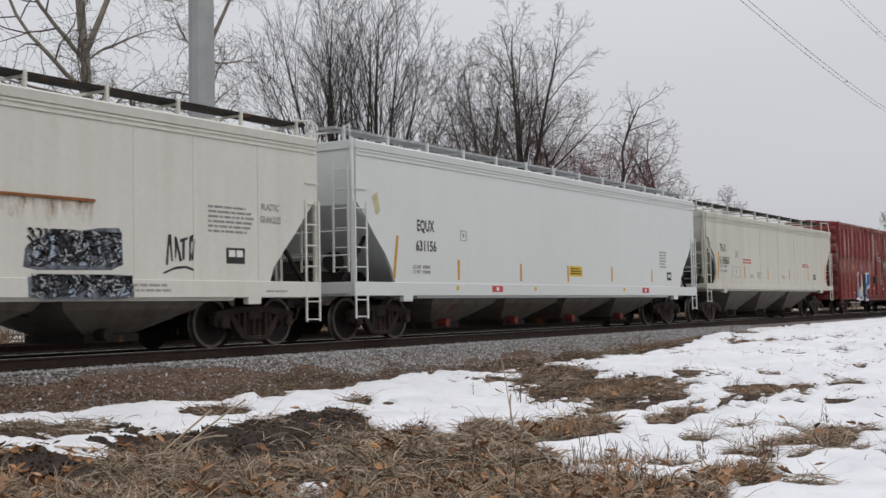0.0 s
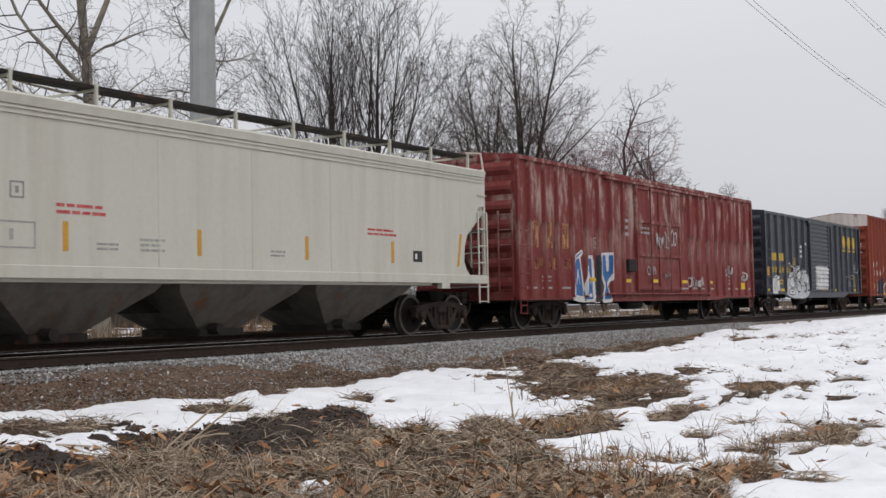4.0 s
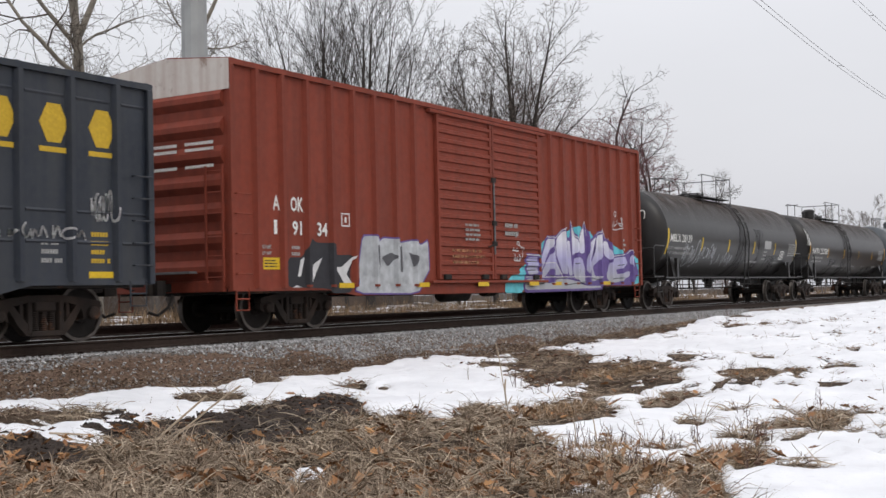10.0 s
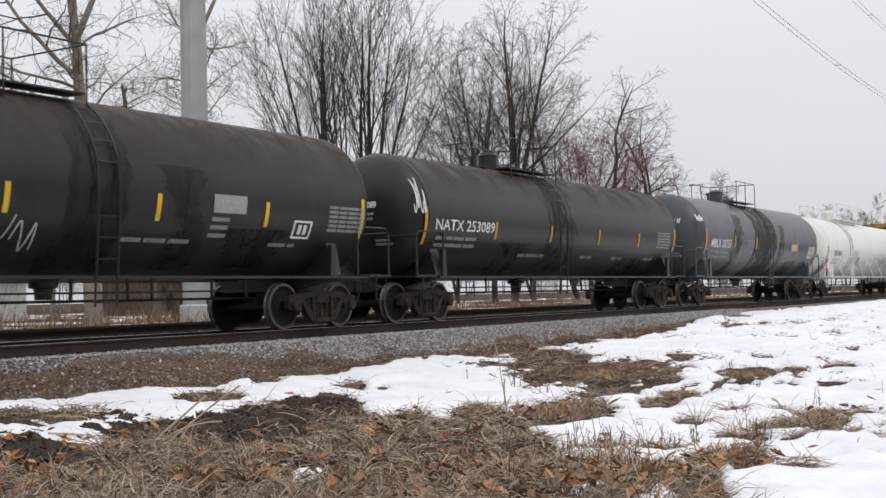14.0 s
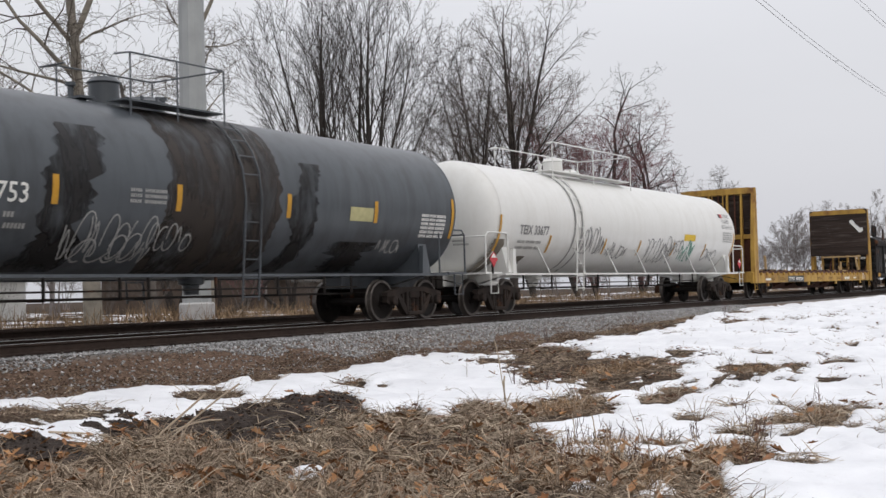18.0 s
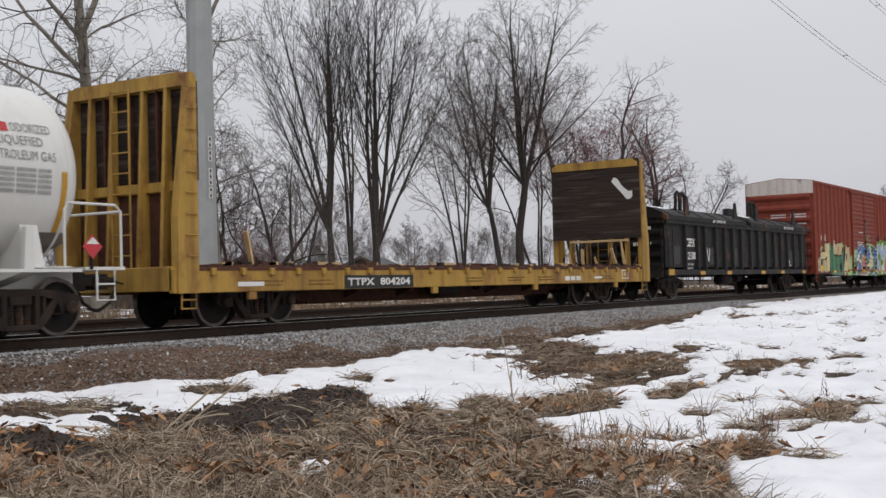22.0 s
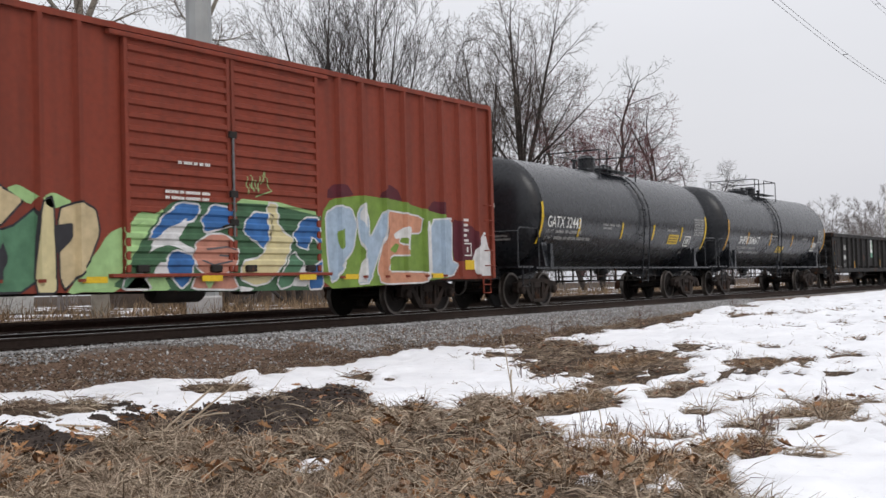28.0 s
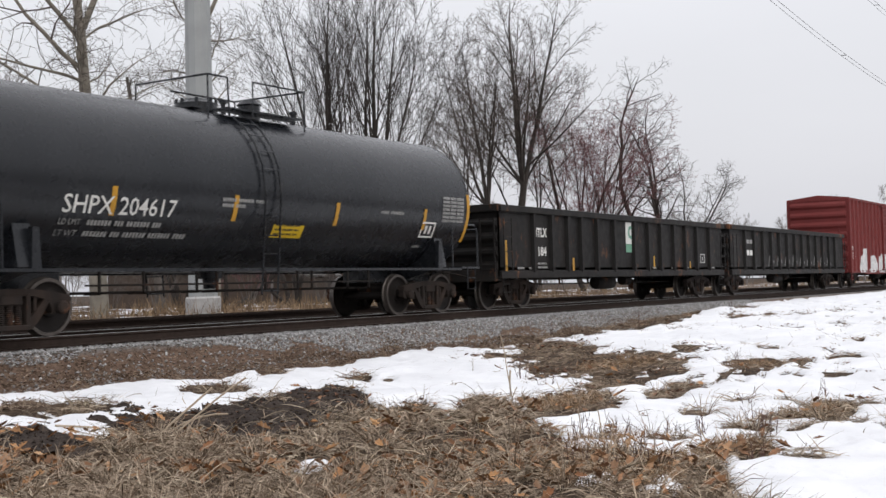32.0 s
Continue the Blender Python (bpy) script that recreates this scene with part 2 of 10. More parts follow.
def old_planks(name, dark, lite, worn_col):
    """Weathered boards that lie across the car: grain and bleached streaks run along them."""
    m, t, b = tree_of(name)
    vec, rnd, obj = place_of(t)
    c = blend(t, ramp(t, noise_of(t, vec, 2.0, 7, (3, 0.35, 9), 0.6), 0.3, 0.7), dark, lite)
    c = blend(t, ramp(t, noise_of(t, vec, 1.2, 6, (2, 0.45, 5), 0.65), 0.55, 0.72, 0.0, 0.7), c, worn_col)
    c = blend(t, ramp(t, rnd, 0, 1, 0.0, 0.45), c, dark)
    t.links.new(c, b.inputs["Base Color"])
    b.inputs["Roughness"].default_value = 0.85
    b.inputs["Specular IOR Level"].default_value = 0.2
    bump(t, b, noise_of(t, vec, 3.0, 6, (3, 0.3, 10)), 0.5, 0.008)
    return m


TIMBER = old_planks("weathered dark planks", (0.018, 0.013, 0.011), (0.060, 0.043, 0.035), (0.15, 0.125, 0.11))
NEW_WOOD = plain("raw softwood", (0.52, 0.36, 0.18), 0.7, 0.2, 8)
RUST_DECK = plain("rusty deck", (0.085, 0.035, 0.022), 0.85, 0.4, 5)
SNOW_CAP = plain("lying snow", (0.80, 0.81, 0.84), 0.6, 0.04, 4, 0, 0.3, 0.02)
RAIL_SIDE = plain("rusty rail", (0.042, 0.028, 0.022), 0.8, 0.3, 9, 0.2)
RAIL_TOP = plain("polished rail head", (0.50, 0.49, 0.47), 0.28, 0.15, 12, 1.0, 0.1)
TIE_WOOD = plain("creosoted wood", (0.045, 0.035, 0.03), 0.9, 0.4, 9)
BALLAST = plain("crushed grey stone", (0.33, 0.328, 0.325), 0.85, 0.3, 20, 0, 0.4, 0.01, True, (0.60, 0.60, 0.60))
LITTER = plain("dead brown leaves", (0.140, 0.089, 0.062), 0.85, 0.45, 3, 0, 0.2, 0.004, True, (0.36, 0.262, 0.185))
STRAW = plain("dead matted grass", (0.225, 0.158, 0.110), 0.9, 0.35, 8, 0, 0, 0, True, (0.56, 0.45, 0.335))
BIG_LEAF = plain("fallen oak leaves", (0.26, 0.115, 0.052), 0.8, 0.3, 18, 0, 0.3, 0.003, True, (0.52, 0.29, 0.13))
BRUSH = plain("brown brush", (0.21, 0.135, 0.078), 0.9, 0.3, 4, 0, 0, 0, True, (0.40, 0.28, 0.165))
BARK_DARK = plain("dark bark", (0.058, 0.049, 0.044), 0.9, 0.35, 6, 0, 0.5, 0.02)
BARK_PALE = plain("pale mottled bark", (0.26, 0.235, 0.195), 0.85, 0.35, 2.4, 0, 0.4, 0.015)
BARK_GREY = plain("grey bark", (0.14, 0.122, 0.108), 0.9, 0.3, 5, 0, 0.4, 0.015)
BARK_RED = plain("reddish twig bark", (0.20, 0.092, 0.095), 0.9, 0.3, 5, 0, 0.3, 0.01)
BARK_TWIG = plain("grey-brown twig bark", (0.115, 0.095, 0.083), 0.9, 0.3, 5, 0, 0.3, 0.01)
# air haze is painted in: bark colour made paler for distance
FAR_TWIG = plain("far twigs paled for haze", (0.23, 0.205, 0.195), 0.95, 0.2, 2, 0, 0)
POLE_STEEL = plain("galvanised pole", (0.37, 0.385, 0.385), 0.55, 0.12, 1.5, 0.3, 0.1)
CONCRETE = plain("pale concrete", (0.46, 0.45, 0.44), 0.85, 0.15, 5)
ROOFING = plain("grey shingles", (0.13, 0.125, 0.12), 0.9, 0.2, 7)
SIDING = plain("pale siding", (0.55, 0.55, 0.53), 0.8, 0.1, 4)
BROWN_WALL = plain("brown wall", (0.10, 0.075, 0.06), 0.85, 0.2, 4)
CABLE = plain("overhead cable", (0.20, 0.20, 0.21), 0.6, 0.1, 2, 0.3, 0)


# ---- building tools ----
class Solid:
    """Collects corners and faces of one mesh."""

    def __init__(self):
        self.v, self.f = [], []

    def add(self, verts, faces):
        n = len(self.v)
        self.v += [tuple(p) for p in verts]
        self.f += [tuple(i + n for i in q) for q in faces]
        return self

    def box(self, x0, x1, y0, y1, z0, z1, c=0.0):
        if c <= 0:
            return self.add([(x, y, z) for z in (z0, z1) for y in (y0, y1) for x in (x0, x1)],
                            [(0, 2, 3, 1), (4, 5, 7, 6), (0, 1, 5, 4), (2, 6, 7, 3), (0, 4, 6, 2), (1, 3, 7, 5)])
        vs = []
        for z, zi in ((z0, z0 + c), (z1, z1 - c)):
            for y, yi in ((y0, y0 + c), (y1, y1 - c)):
                for x, xi in ((x0, x0 + c), (x1, x1 - c)):
                    vs += [(x, yi, zi), (xi, y, zi), (xi, yi, z)]
        k = lambda i, a: i * 3 + a
        fs = []
        for a, quads in ((0, ((0, 4, 6, 2), (1, 3, 7, 5))), (1, ((0, 1, 5, 4), (2, 6, 7, 3))), (2, ((0, 2, 3, 1), (4, 5, 7, 6)))):
            fs += [tuple(k(i, a) for i in q) for q in quads]
        for i in range(8):
            s = (k(i, 0), k(i, 1), k(i, 2))
            fs.append(s if bin(i).count("1") % 2 else s[::-1])
        for i in range(8):
            for bit, (a, b) in ((1, (1, 2)), (2, (0, 2)), (4, (0, 1))):
                j = i ^ bit
                if j > i:
                    fs.append((k(i, a), k(j, a), k(j, b), k(i, b)))
        return self.add(vs, fs)

    def tube(self, pts, r, n=6, caps=True):
        """A round bar along a line of points; r: one radius or one for each point."""
        pts = [Vector(p) for p in pts]
        rs = r if isinstance(r, (list, tuple)) else [r] * len(pts)
        base = len(self.v)
        up = Vector((0.31, 0.17, 0.93)).normalized()
        for i, p in enumerate(pts):
            d = (pts[min(i + 1, len(pts) - 1)] - pts[max(i - 1, 0)]).normalized()
            a = d.cross(up)
            a = (a if a.length > 0.05 else d.cross(Vector((1, 0.2, 0)))).normalized()
            b = d.cross(a)
            for j in range(n):
                w = 2 * math.pi * j / n
                self.v.append(tuple(p + (a * math.cos(w) + b * math.sin(w)) * rs[i]))
        for i in range(len(pts) - 1):
            for j in range(n):
                q = base + i * n
                self.f.append((q + j, q + (j + 1) % n, q + n + (j + 1) % n, q + n + j))
        if caps:
            self.f.append(tuple(base + j for j in range(n))[::-1])
            self.f.append(tuple(base + (len(pts) - 1) * n + j for j in range(n)))
        return self

    def prism(self, poly, y0, y1, plane="xz"):
        """A flat outline pushed from y0 to y1 (outline in x,z), or along x (outline in y,z)."""
        n = len(poly)
        f = (lambda a, b, d: (a, d, b)) if plane == "xz" else ((lambda a, b, d: (d, a, b)) if plane == "yz" else (lambda a, b, d: (a, b, d)))
        self.add([f(a, b, d) for d in (y0, y1) for a, b in poly],
                 [tuple(range(n)), tuple(range(2 * n - 1, n - 1, -1))] + [(i, n + i, n + (i + 1) % n, (i + 1) % n) for i in range(n)])
        return self

    def lathe(self, prof, axis="x", centre=(0, 0, 0), n=32, a0=0.0, a1=360.0):
        """A turned shape: (place along the axis, radius) pairs."""
        base, full = len(self.v), abs(a1 - a0) > 359
        m = n if full else n + 1
        for p, r in prof:
            for j in range(m):
                w = radians(a0 + (a1 - a0) * j / n)
                c, s = r * math.cos(w), r * math.sin(w)
                q = (p, c, s) if axis == "x" else ((c, p, s) if axis == "y" else (c, s, p))
                self.v.append(tuple(q[i] + centre[i] for i in range(3)))
        for i in range(len(prof) - 1):
            for j in range(n):
                k = (j + 1) % m if full else j + 1
                q = base + i * m
                self.f.append((q + j, q + k, q + m + k, q + m + j))
        return self

    def mesh(self, name, material=None, smooth=0):
        me = bpy.data.meshes.new(name)
        me.from_pydata(self.v, [], self.f)
        if material:
            me.materials.append(material)
        bm = bmesh.new()
        bm.from_mesh(me)
        bmesh.ops.recalc_face_normals(bm, faces=bm.faces)
        bm.to_mesh(me)
        bm.free()
        if smooth:
            me.polygons.foreach_set("use_smooth", [True] * len(me.polygons))
            me.set_sharp_from_angle(angle=radians(smooth))
        me.update()
        return me


def part(name, solid, material, parent, label="", smooth=0, at=None):
    """Links one mesh as a part of a thing (or of a part)."""
    me = solid.mesh(name, material, smooth) if isinstance(solid, Solid) else solid
    ob = new(name, me)
    ob.parent = parent
    if at:
        ob.location = at
    return tagged(ob, label)


def thing(name, label, category, group="", at=(0, 0, 0), kind=""):
    ob = new(name)
    ob.location = at
    ob.empty_display_size = 0.3
    return tagged(ob, label, category, group, kind)


def stuff(name, verts, faces, material, label, category, smooth=False, parent=None):
    me = bpy.data.meshes.new(name)
    me.from_pydata(verts, [], faces)
    me.materials.append(material)
    if smooth:
        me.polygons.foreach_set("use_smooth", [True] * len(me.polygons))
    me.update()
    ob = new(name, me)
    ob.parent = parent
    return tagged(ob, label, "" if parent else category, "", "stuff")


def lettering(text, size, x, y, z, material, parent, name="lettering", width=None, side=-1, bold=0.0, slant=0.0):
    """Flat letters in the built-in font on a side that faces the camera's side of the line; x, z: lower left corner."""
    cu = bpy.data.curves.new("letters", "FONT")
    cu.body, cu.size, cu.offset, cu.shear, cu.resolution_u = text, size, bold, slant, 2
    ob = bpy.data.objects.new("letters", cu)
    me = bpy.data.meshes.new_from_object(ob)
    bpy.data.objects.remove(ob)
    xs = [v.co.x for v in me.vertices]
    k = (width / (max(xs) - min(xs))) if width and xs else 1.0
    for v in me.vertices:
        v.co = (x + (v.co.x - min(xs)) * k, y, z + v.co.y)
    me.materials.clear()
    me.materials.append(material)
    return part(name, me, material, parent)


def glyphs(x, w, h):
    """Places of the single letters of an unreadable word: start and end along the line."""
    n = max(1, round(w / (0.85 * h)))
    return [(x + w * i / n, x + w * (i + 0.72) / n) for i in range(n)]


def bars(x, y, z, widths, h, material, parent, gap=0.06, name="marking", axis="x"):
    """Unreadable writing: a row of plain bars."""
    s = Solid()
    for w in widths:
        if w > 0:
            for g0, g1 in glyphs(x, w, h):
                if axis == "x":
                    s.box(g0, g1, y - 0.004, y, z, z + h)
                else:
                    s.box(y - 0.004, y, g0, g1, z, z + h)
        x += abs(w) + gap
    return part(name, s, material, parent)


def clip_z(poly, lo, hi):
    return [(b, a) for a, b in clip_x([(b, a) for a, b in poly], lo, hi)]


def cells(strips):
    """Strips of a side as (x0, x1, z0, z1, depths at its four corners)."""
    return [q if len(q) == 8 else (q[0], q[1], -9, 99, q[2], q[2], q[2], q[2]) for q in strips]


def lay(s, poly, strips, lift):
    """Paint one outline onto the faces of a ribbed side."""
    lo, hi = min(p[0] for p in poly), max(p[0] for p in poly)
    bot, top = min(p[1] for p in poly), max(p[1] for p in poly)
    for x0, x1, z0, z1, a, b, c, d in cells(strips):
        if x1 < lo or x0 > hi or z1 < bot or z0 > top:
            continue
        q = clip_x(poly, x0, x1)
        q = clip_z(q, z0, z1) if len(q) >= 3 else q
        if len(q) >= 3:
            vs = []
            for x, z in q:
                u, v = (x - x0) / (x1 - x0), (z - z0) / (z1 - z0)
                vs.append((x, (a * (1 - u) + b * u) * (1 - v) + (c * (1 - u) + d * u) * v - lift, z))
            s.add(vs, [tuple(range(len(vs)))])


def clip_x(poly, lo, hi):
    for keep, edge in ((lambda p: p[0] >= lo, lo), (lambda p: p[0] <= hi, hi)):
        out = []
        for i, p in enumerate(poly):
            q = poly[i - 1]
            if keep(p) != keep(q):
                k = (edge - q[0]) / (p[0] - q[0])
                out.append((edge, q[1] + (p[1] - q[1]) * k))
            if keep(p):
                out.append(p)
        poly = out
        if not poly:
            return []
    return poly


def rounded(poly, times=1, k=0.13):
    """Cut the corners of an outline until it runs in curves, as a spray can draws it."""
    for _ in range(times):
        out = []
        for i, p in enumerate(poly):
            q = poly[(i + 1) % len(poly)]
            out += [(p[0] * (1 - k) + q[0] * k, p[1] * (1 - k) + q[1] * k), (p[0] * k + q[0] * (1 - k), p[1] * k + q[1] * (1 - k))]
        poly = out
    return poly


def sprayed_lines(runs, strips, material, parent, w=0.03, name="graffiti", lift=0.018):
    """Sprayed lines of even width on a ribbed side; each run is a list of x, z points."""
    s = Solid()
    for pts in runs:
        if name == "tag":
            s = Solid()
        for p, q in zip(pts, pts[1:]):
            d = math.hypot(q[0] - p[0], q[1] - p[1]) or 1.0
            nx, nz = -(q[1] - p[1]) / d * w / 2, (q[0] - p[0]) / d * w / 2
            ex, ez = (q[0] - p[0]) / d * w * 0.3, (q[1] - p[1]) / d * w * 0.3
            quad = [(p[0] + nx - ex, p[1] + nz - ez), (q[0] + nx + ex, q[1] + nz + ez), (q[0] - nx + ex, q[1] - nz + ez), (p[0] - nx - ex, p[1] - nz - ez)]
            lay(s, quad, strips, lift)
        if name == "tag" and s.f:
            part(name, s, material, parent)
    if name != "tag" and s.f:
        part(name, s, material, parent)


def sprayed(polys, strips, material, parent, name="graffiti", lift=0.004, edge=None):
    """Flat sprayed shapes (outlines in x,z) that follow a ribbed side: strips are (x0, x1, y) of its faces."""
    for poly in polys:
        s = Solid()
        if name in ("graffiti", "shading") and len(poly) > 3:
            poly = rounded(poly)
        lay(s, poly, strips, lift)
        if s.f:
            part(name, s, material, parent)
            if edge:
                sprayed_lines([poly + poly[:1]], strips, edge, parent, 0.035, "outline", lift + 0.002)


# ---- the ground, the snow and the tracks ----
def lattice(x, y, size, seed):
    """Smooth noise between -1 and 1 over the ground; size: its grain in metres."""
    tab = np.random.RandomState(seed).rand(64, 64) * 2 - 1
    u, v = np.asarray(x) / size + 1000.0, np.asarray(y) / size + 1000.0
    i, j = np.floor(u).astype(int), np.floor(v).astype(int)
    a, b = u - i, v - j
    a, b = a * a * (3 - 2 * a), b * b * (3 - 2 * b)
    g = lambda p, q: tab[p % 64, q % 64]
    return (g(i, j) * (1 - a) + g(i + 1, j) * a) * (1 - b) + (g(i, j + 1) * (1 - a) + g(i + 1, j + 1) * a) * b


def ground_z(x, y, fine=True):
    x, y = np.asarray(x, float), np.asarray(y, float)
    z = np.interp(y, [-200, -16, -12, -8, -5, -3.7, -2.5, -1.62, 2.0, 2.6, 6.0, 7.2, 12, 60, 400],
                  [-1.0, -1.0, -0.98, -0.90, -0.74, -0.66, -0.55, -0.20, -0.20, -0.10, -0.10, -0.22, -0.18, -0.1, 0.0])
    bank = np.interp(x, [0, 15, 22, 29, 35, 50, 70, 150], [-1.0, -0.85, -0.60, -0.36, -0.27, -0.18, -0.12, -0.1])
    k = np.clip((-3.0 - y) / 1.2, 0, 1)
    z = z + np.maximum(0, np.minimum(bank, bank + 0 * y) - z) * k * k * (3 - 2 * k)
    if fine:
        off = np.clip((-2.0 - y) / 1.5, 0, 1) + np.clip((y - 6.5) / 2, 0, 1)
        z = z + off * (0.05 * lattice(x, y, 1.3, 3) + np.where(y > -5.0, 0.025, 0.042) * lattice(x, y, 0.45, 4) + 0.014 * lattice(x, y, 0.17, 5))
        z = z + off * 0.10 * np.exp(-((x - 9.6) / 1.2) ** 2 - ((y + 8.6) / 1.0) ** 2)
    return z


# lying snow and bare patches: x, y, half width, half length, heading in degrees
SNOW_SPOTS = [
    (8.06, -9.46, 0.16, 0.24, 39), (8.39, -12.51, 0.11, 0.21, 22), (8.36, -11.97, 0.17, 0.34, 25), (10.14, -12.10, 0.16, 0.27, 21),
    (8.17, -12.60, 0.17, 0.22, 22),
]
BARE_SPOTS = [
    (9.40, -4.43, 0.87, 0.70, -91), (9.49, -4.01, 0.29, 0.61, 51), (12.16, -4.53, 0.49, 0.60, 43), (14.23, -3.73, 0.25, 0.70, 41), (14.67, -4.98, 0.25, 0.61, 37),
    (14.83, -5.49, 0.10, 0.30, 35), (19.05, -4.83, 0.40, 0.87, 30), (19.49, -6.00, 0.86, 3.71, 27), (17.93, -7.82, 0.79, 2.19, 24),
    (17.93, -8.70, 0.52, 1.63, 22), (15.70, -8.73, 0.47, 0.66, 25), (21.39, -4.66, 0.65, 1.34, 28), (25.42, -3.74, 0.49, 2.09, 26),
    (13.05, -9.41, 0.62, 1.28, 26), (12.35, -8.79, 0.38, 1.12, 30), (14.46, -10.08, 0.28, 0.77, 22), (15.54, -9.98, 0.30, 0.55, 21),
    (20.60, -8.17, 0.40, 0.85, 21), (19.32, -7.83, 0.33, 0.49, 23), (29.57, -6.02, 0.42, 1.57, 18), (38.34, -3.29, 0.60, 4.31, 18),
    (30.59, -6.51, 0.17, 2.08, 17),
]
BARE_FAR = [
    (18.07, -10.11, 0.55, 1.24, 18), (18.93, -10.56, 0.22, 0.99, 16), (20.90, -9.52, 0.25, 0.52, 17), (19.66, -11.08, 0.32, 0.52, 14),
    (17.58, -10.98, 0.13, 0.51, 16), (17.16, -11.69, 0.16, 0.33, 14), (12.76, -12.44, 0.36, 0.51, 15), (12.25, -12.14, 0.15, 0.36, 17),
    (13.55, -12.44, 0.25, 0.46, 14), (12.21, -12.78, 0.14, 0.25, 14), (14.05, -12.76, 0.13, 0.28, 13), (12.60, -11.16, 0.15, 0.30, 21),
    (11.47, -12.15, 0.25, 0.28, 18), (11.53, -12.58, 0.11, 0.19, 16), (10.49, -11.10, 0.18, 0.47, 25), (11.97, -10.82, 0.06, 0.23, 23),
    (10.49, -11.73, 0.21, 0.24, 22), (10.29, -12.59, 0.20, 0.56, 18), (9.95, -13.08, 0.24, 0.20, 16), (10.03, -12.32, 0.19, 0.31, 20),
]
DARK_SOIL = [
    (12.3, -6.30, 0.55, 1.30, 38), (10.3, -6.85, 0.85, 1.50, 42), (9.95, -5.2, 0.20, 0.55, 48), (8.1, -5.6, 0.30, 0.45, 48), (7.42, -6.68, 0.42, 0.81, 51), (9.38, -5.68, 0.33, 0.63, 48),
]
# the near and the far edge of the snow: heading from the camera's standpoint, distance from it
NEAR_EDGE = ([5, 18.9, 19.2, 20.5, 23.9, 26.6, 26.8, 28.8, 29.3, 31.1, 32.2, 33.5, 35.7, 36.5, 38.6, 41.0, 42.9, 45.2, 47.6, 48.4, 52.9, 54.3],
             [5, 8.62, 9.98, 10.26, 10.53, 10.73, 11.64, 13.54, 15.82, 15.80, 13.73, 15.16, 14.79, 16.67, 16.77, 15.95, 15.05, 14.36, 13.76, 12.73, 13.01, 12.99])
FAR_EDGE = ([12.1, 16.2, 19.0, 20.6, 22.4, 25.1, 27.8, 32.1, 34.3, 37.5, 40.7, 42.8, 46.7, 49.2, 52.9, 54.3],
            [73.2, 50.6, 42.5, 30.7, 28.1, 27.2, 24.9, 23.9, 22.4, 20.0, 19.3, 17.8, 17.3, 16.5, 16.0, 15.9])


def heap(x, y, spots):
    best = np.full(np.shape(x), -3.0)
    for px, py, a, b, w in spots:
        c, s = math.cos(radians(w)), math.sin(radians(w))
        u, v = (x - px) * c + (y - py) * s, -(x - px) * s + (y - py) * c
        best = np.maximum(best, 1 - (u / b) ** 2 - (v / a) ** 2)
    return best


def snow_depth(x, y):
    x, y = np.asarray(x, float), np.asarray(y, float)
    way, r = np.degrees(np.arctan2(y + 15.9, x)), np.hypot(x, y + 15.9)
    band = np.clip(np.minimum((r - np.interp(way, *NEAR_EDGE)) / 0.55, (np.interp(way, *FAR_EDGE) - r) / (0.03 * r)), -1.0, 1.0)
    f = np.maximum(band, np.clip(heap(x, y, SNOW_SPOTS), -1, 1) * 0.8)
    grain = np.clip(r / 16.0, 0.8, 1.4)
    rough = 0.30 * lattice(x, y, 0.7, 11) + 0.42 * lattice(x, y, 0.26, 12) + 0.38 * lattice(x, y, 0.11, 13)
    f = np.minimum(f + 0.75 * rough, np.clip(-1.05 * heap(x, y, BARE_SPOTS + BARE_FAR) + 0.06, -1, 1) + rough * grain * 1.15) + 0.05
    # tufts that break the snow of the open field
    field = np.clip((r - 10.0) / 3.0, 0, 1) * np.clip((38.0 - way) / 8.0, 0, 1)
    streak = 0.6 * lattice(x * 0.85 + y * 0.53, (y * 0.85 - x * 0.53) * 2.6, 0.42, 16) + 0.55 * lattice(x, y, 0.2, 18)
    f = f - field * 3.6 * np.clip(streak + 0.5 * lattice(x, y, 1.5, 17) - 0.27, 0, 0.6)
    behind = 0.45 * lattice(x, y, 3.0, 14) + 0.5 * lattice(x, y, 0.9, 15) - 0.22
    f = np.where(y > 6.3, behind, np.where(y > -1.9, -1.0, f))
    return 0.055 * np.clip(f * 1.6, -1.2, 1.0)


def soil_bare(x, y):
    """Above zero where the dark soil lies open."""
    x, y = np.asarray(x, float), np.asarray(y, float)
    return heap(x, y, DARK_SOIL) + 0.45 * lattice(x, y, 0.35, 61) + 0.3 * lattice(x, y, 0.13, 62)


def grid_axis(*runs):
    out = []
    for a, b, step in runs:
        out += list(np.arange(a, b, step))
    return np.array(out + [runs[-1][1]])


def sheet(xs, ys, zfun):
    X, Yg = np.meshgrid(xs, ys)
    Z = zfun(X, Yg)
    n, m = len(xs), len(ys)
    vs = np.stack([X, Yg, Z], -1).reshape(-1, 3)
    i = (np.arange(m - 1)[:, None] * n + np.arange(n - 1)[None, :]).reshape(-1)
    return vs, np.stack([i, i + 1, i + n + 1, i + n], -1), Z


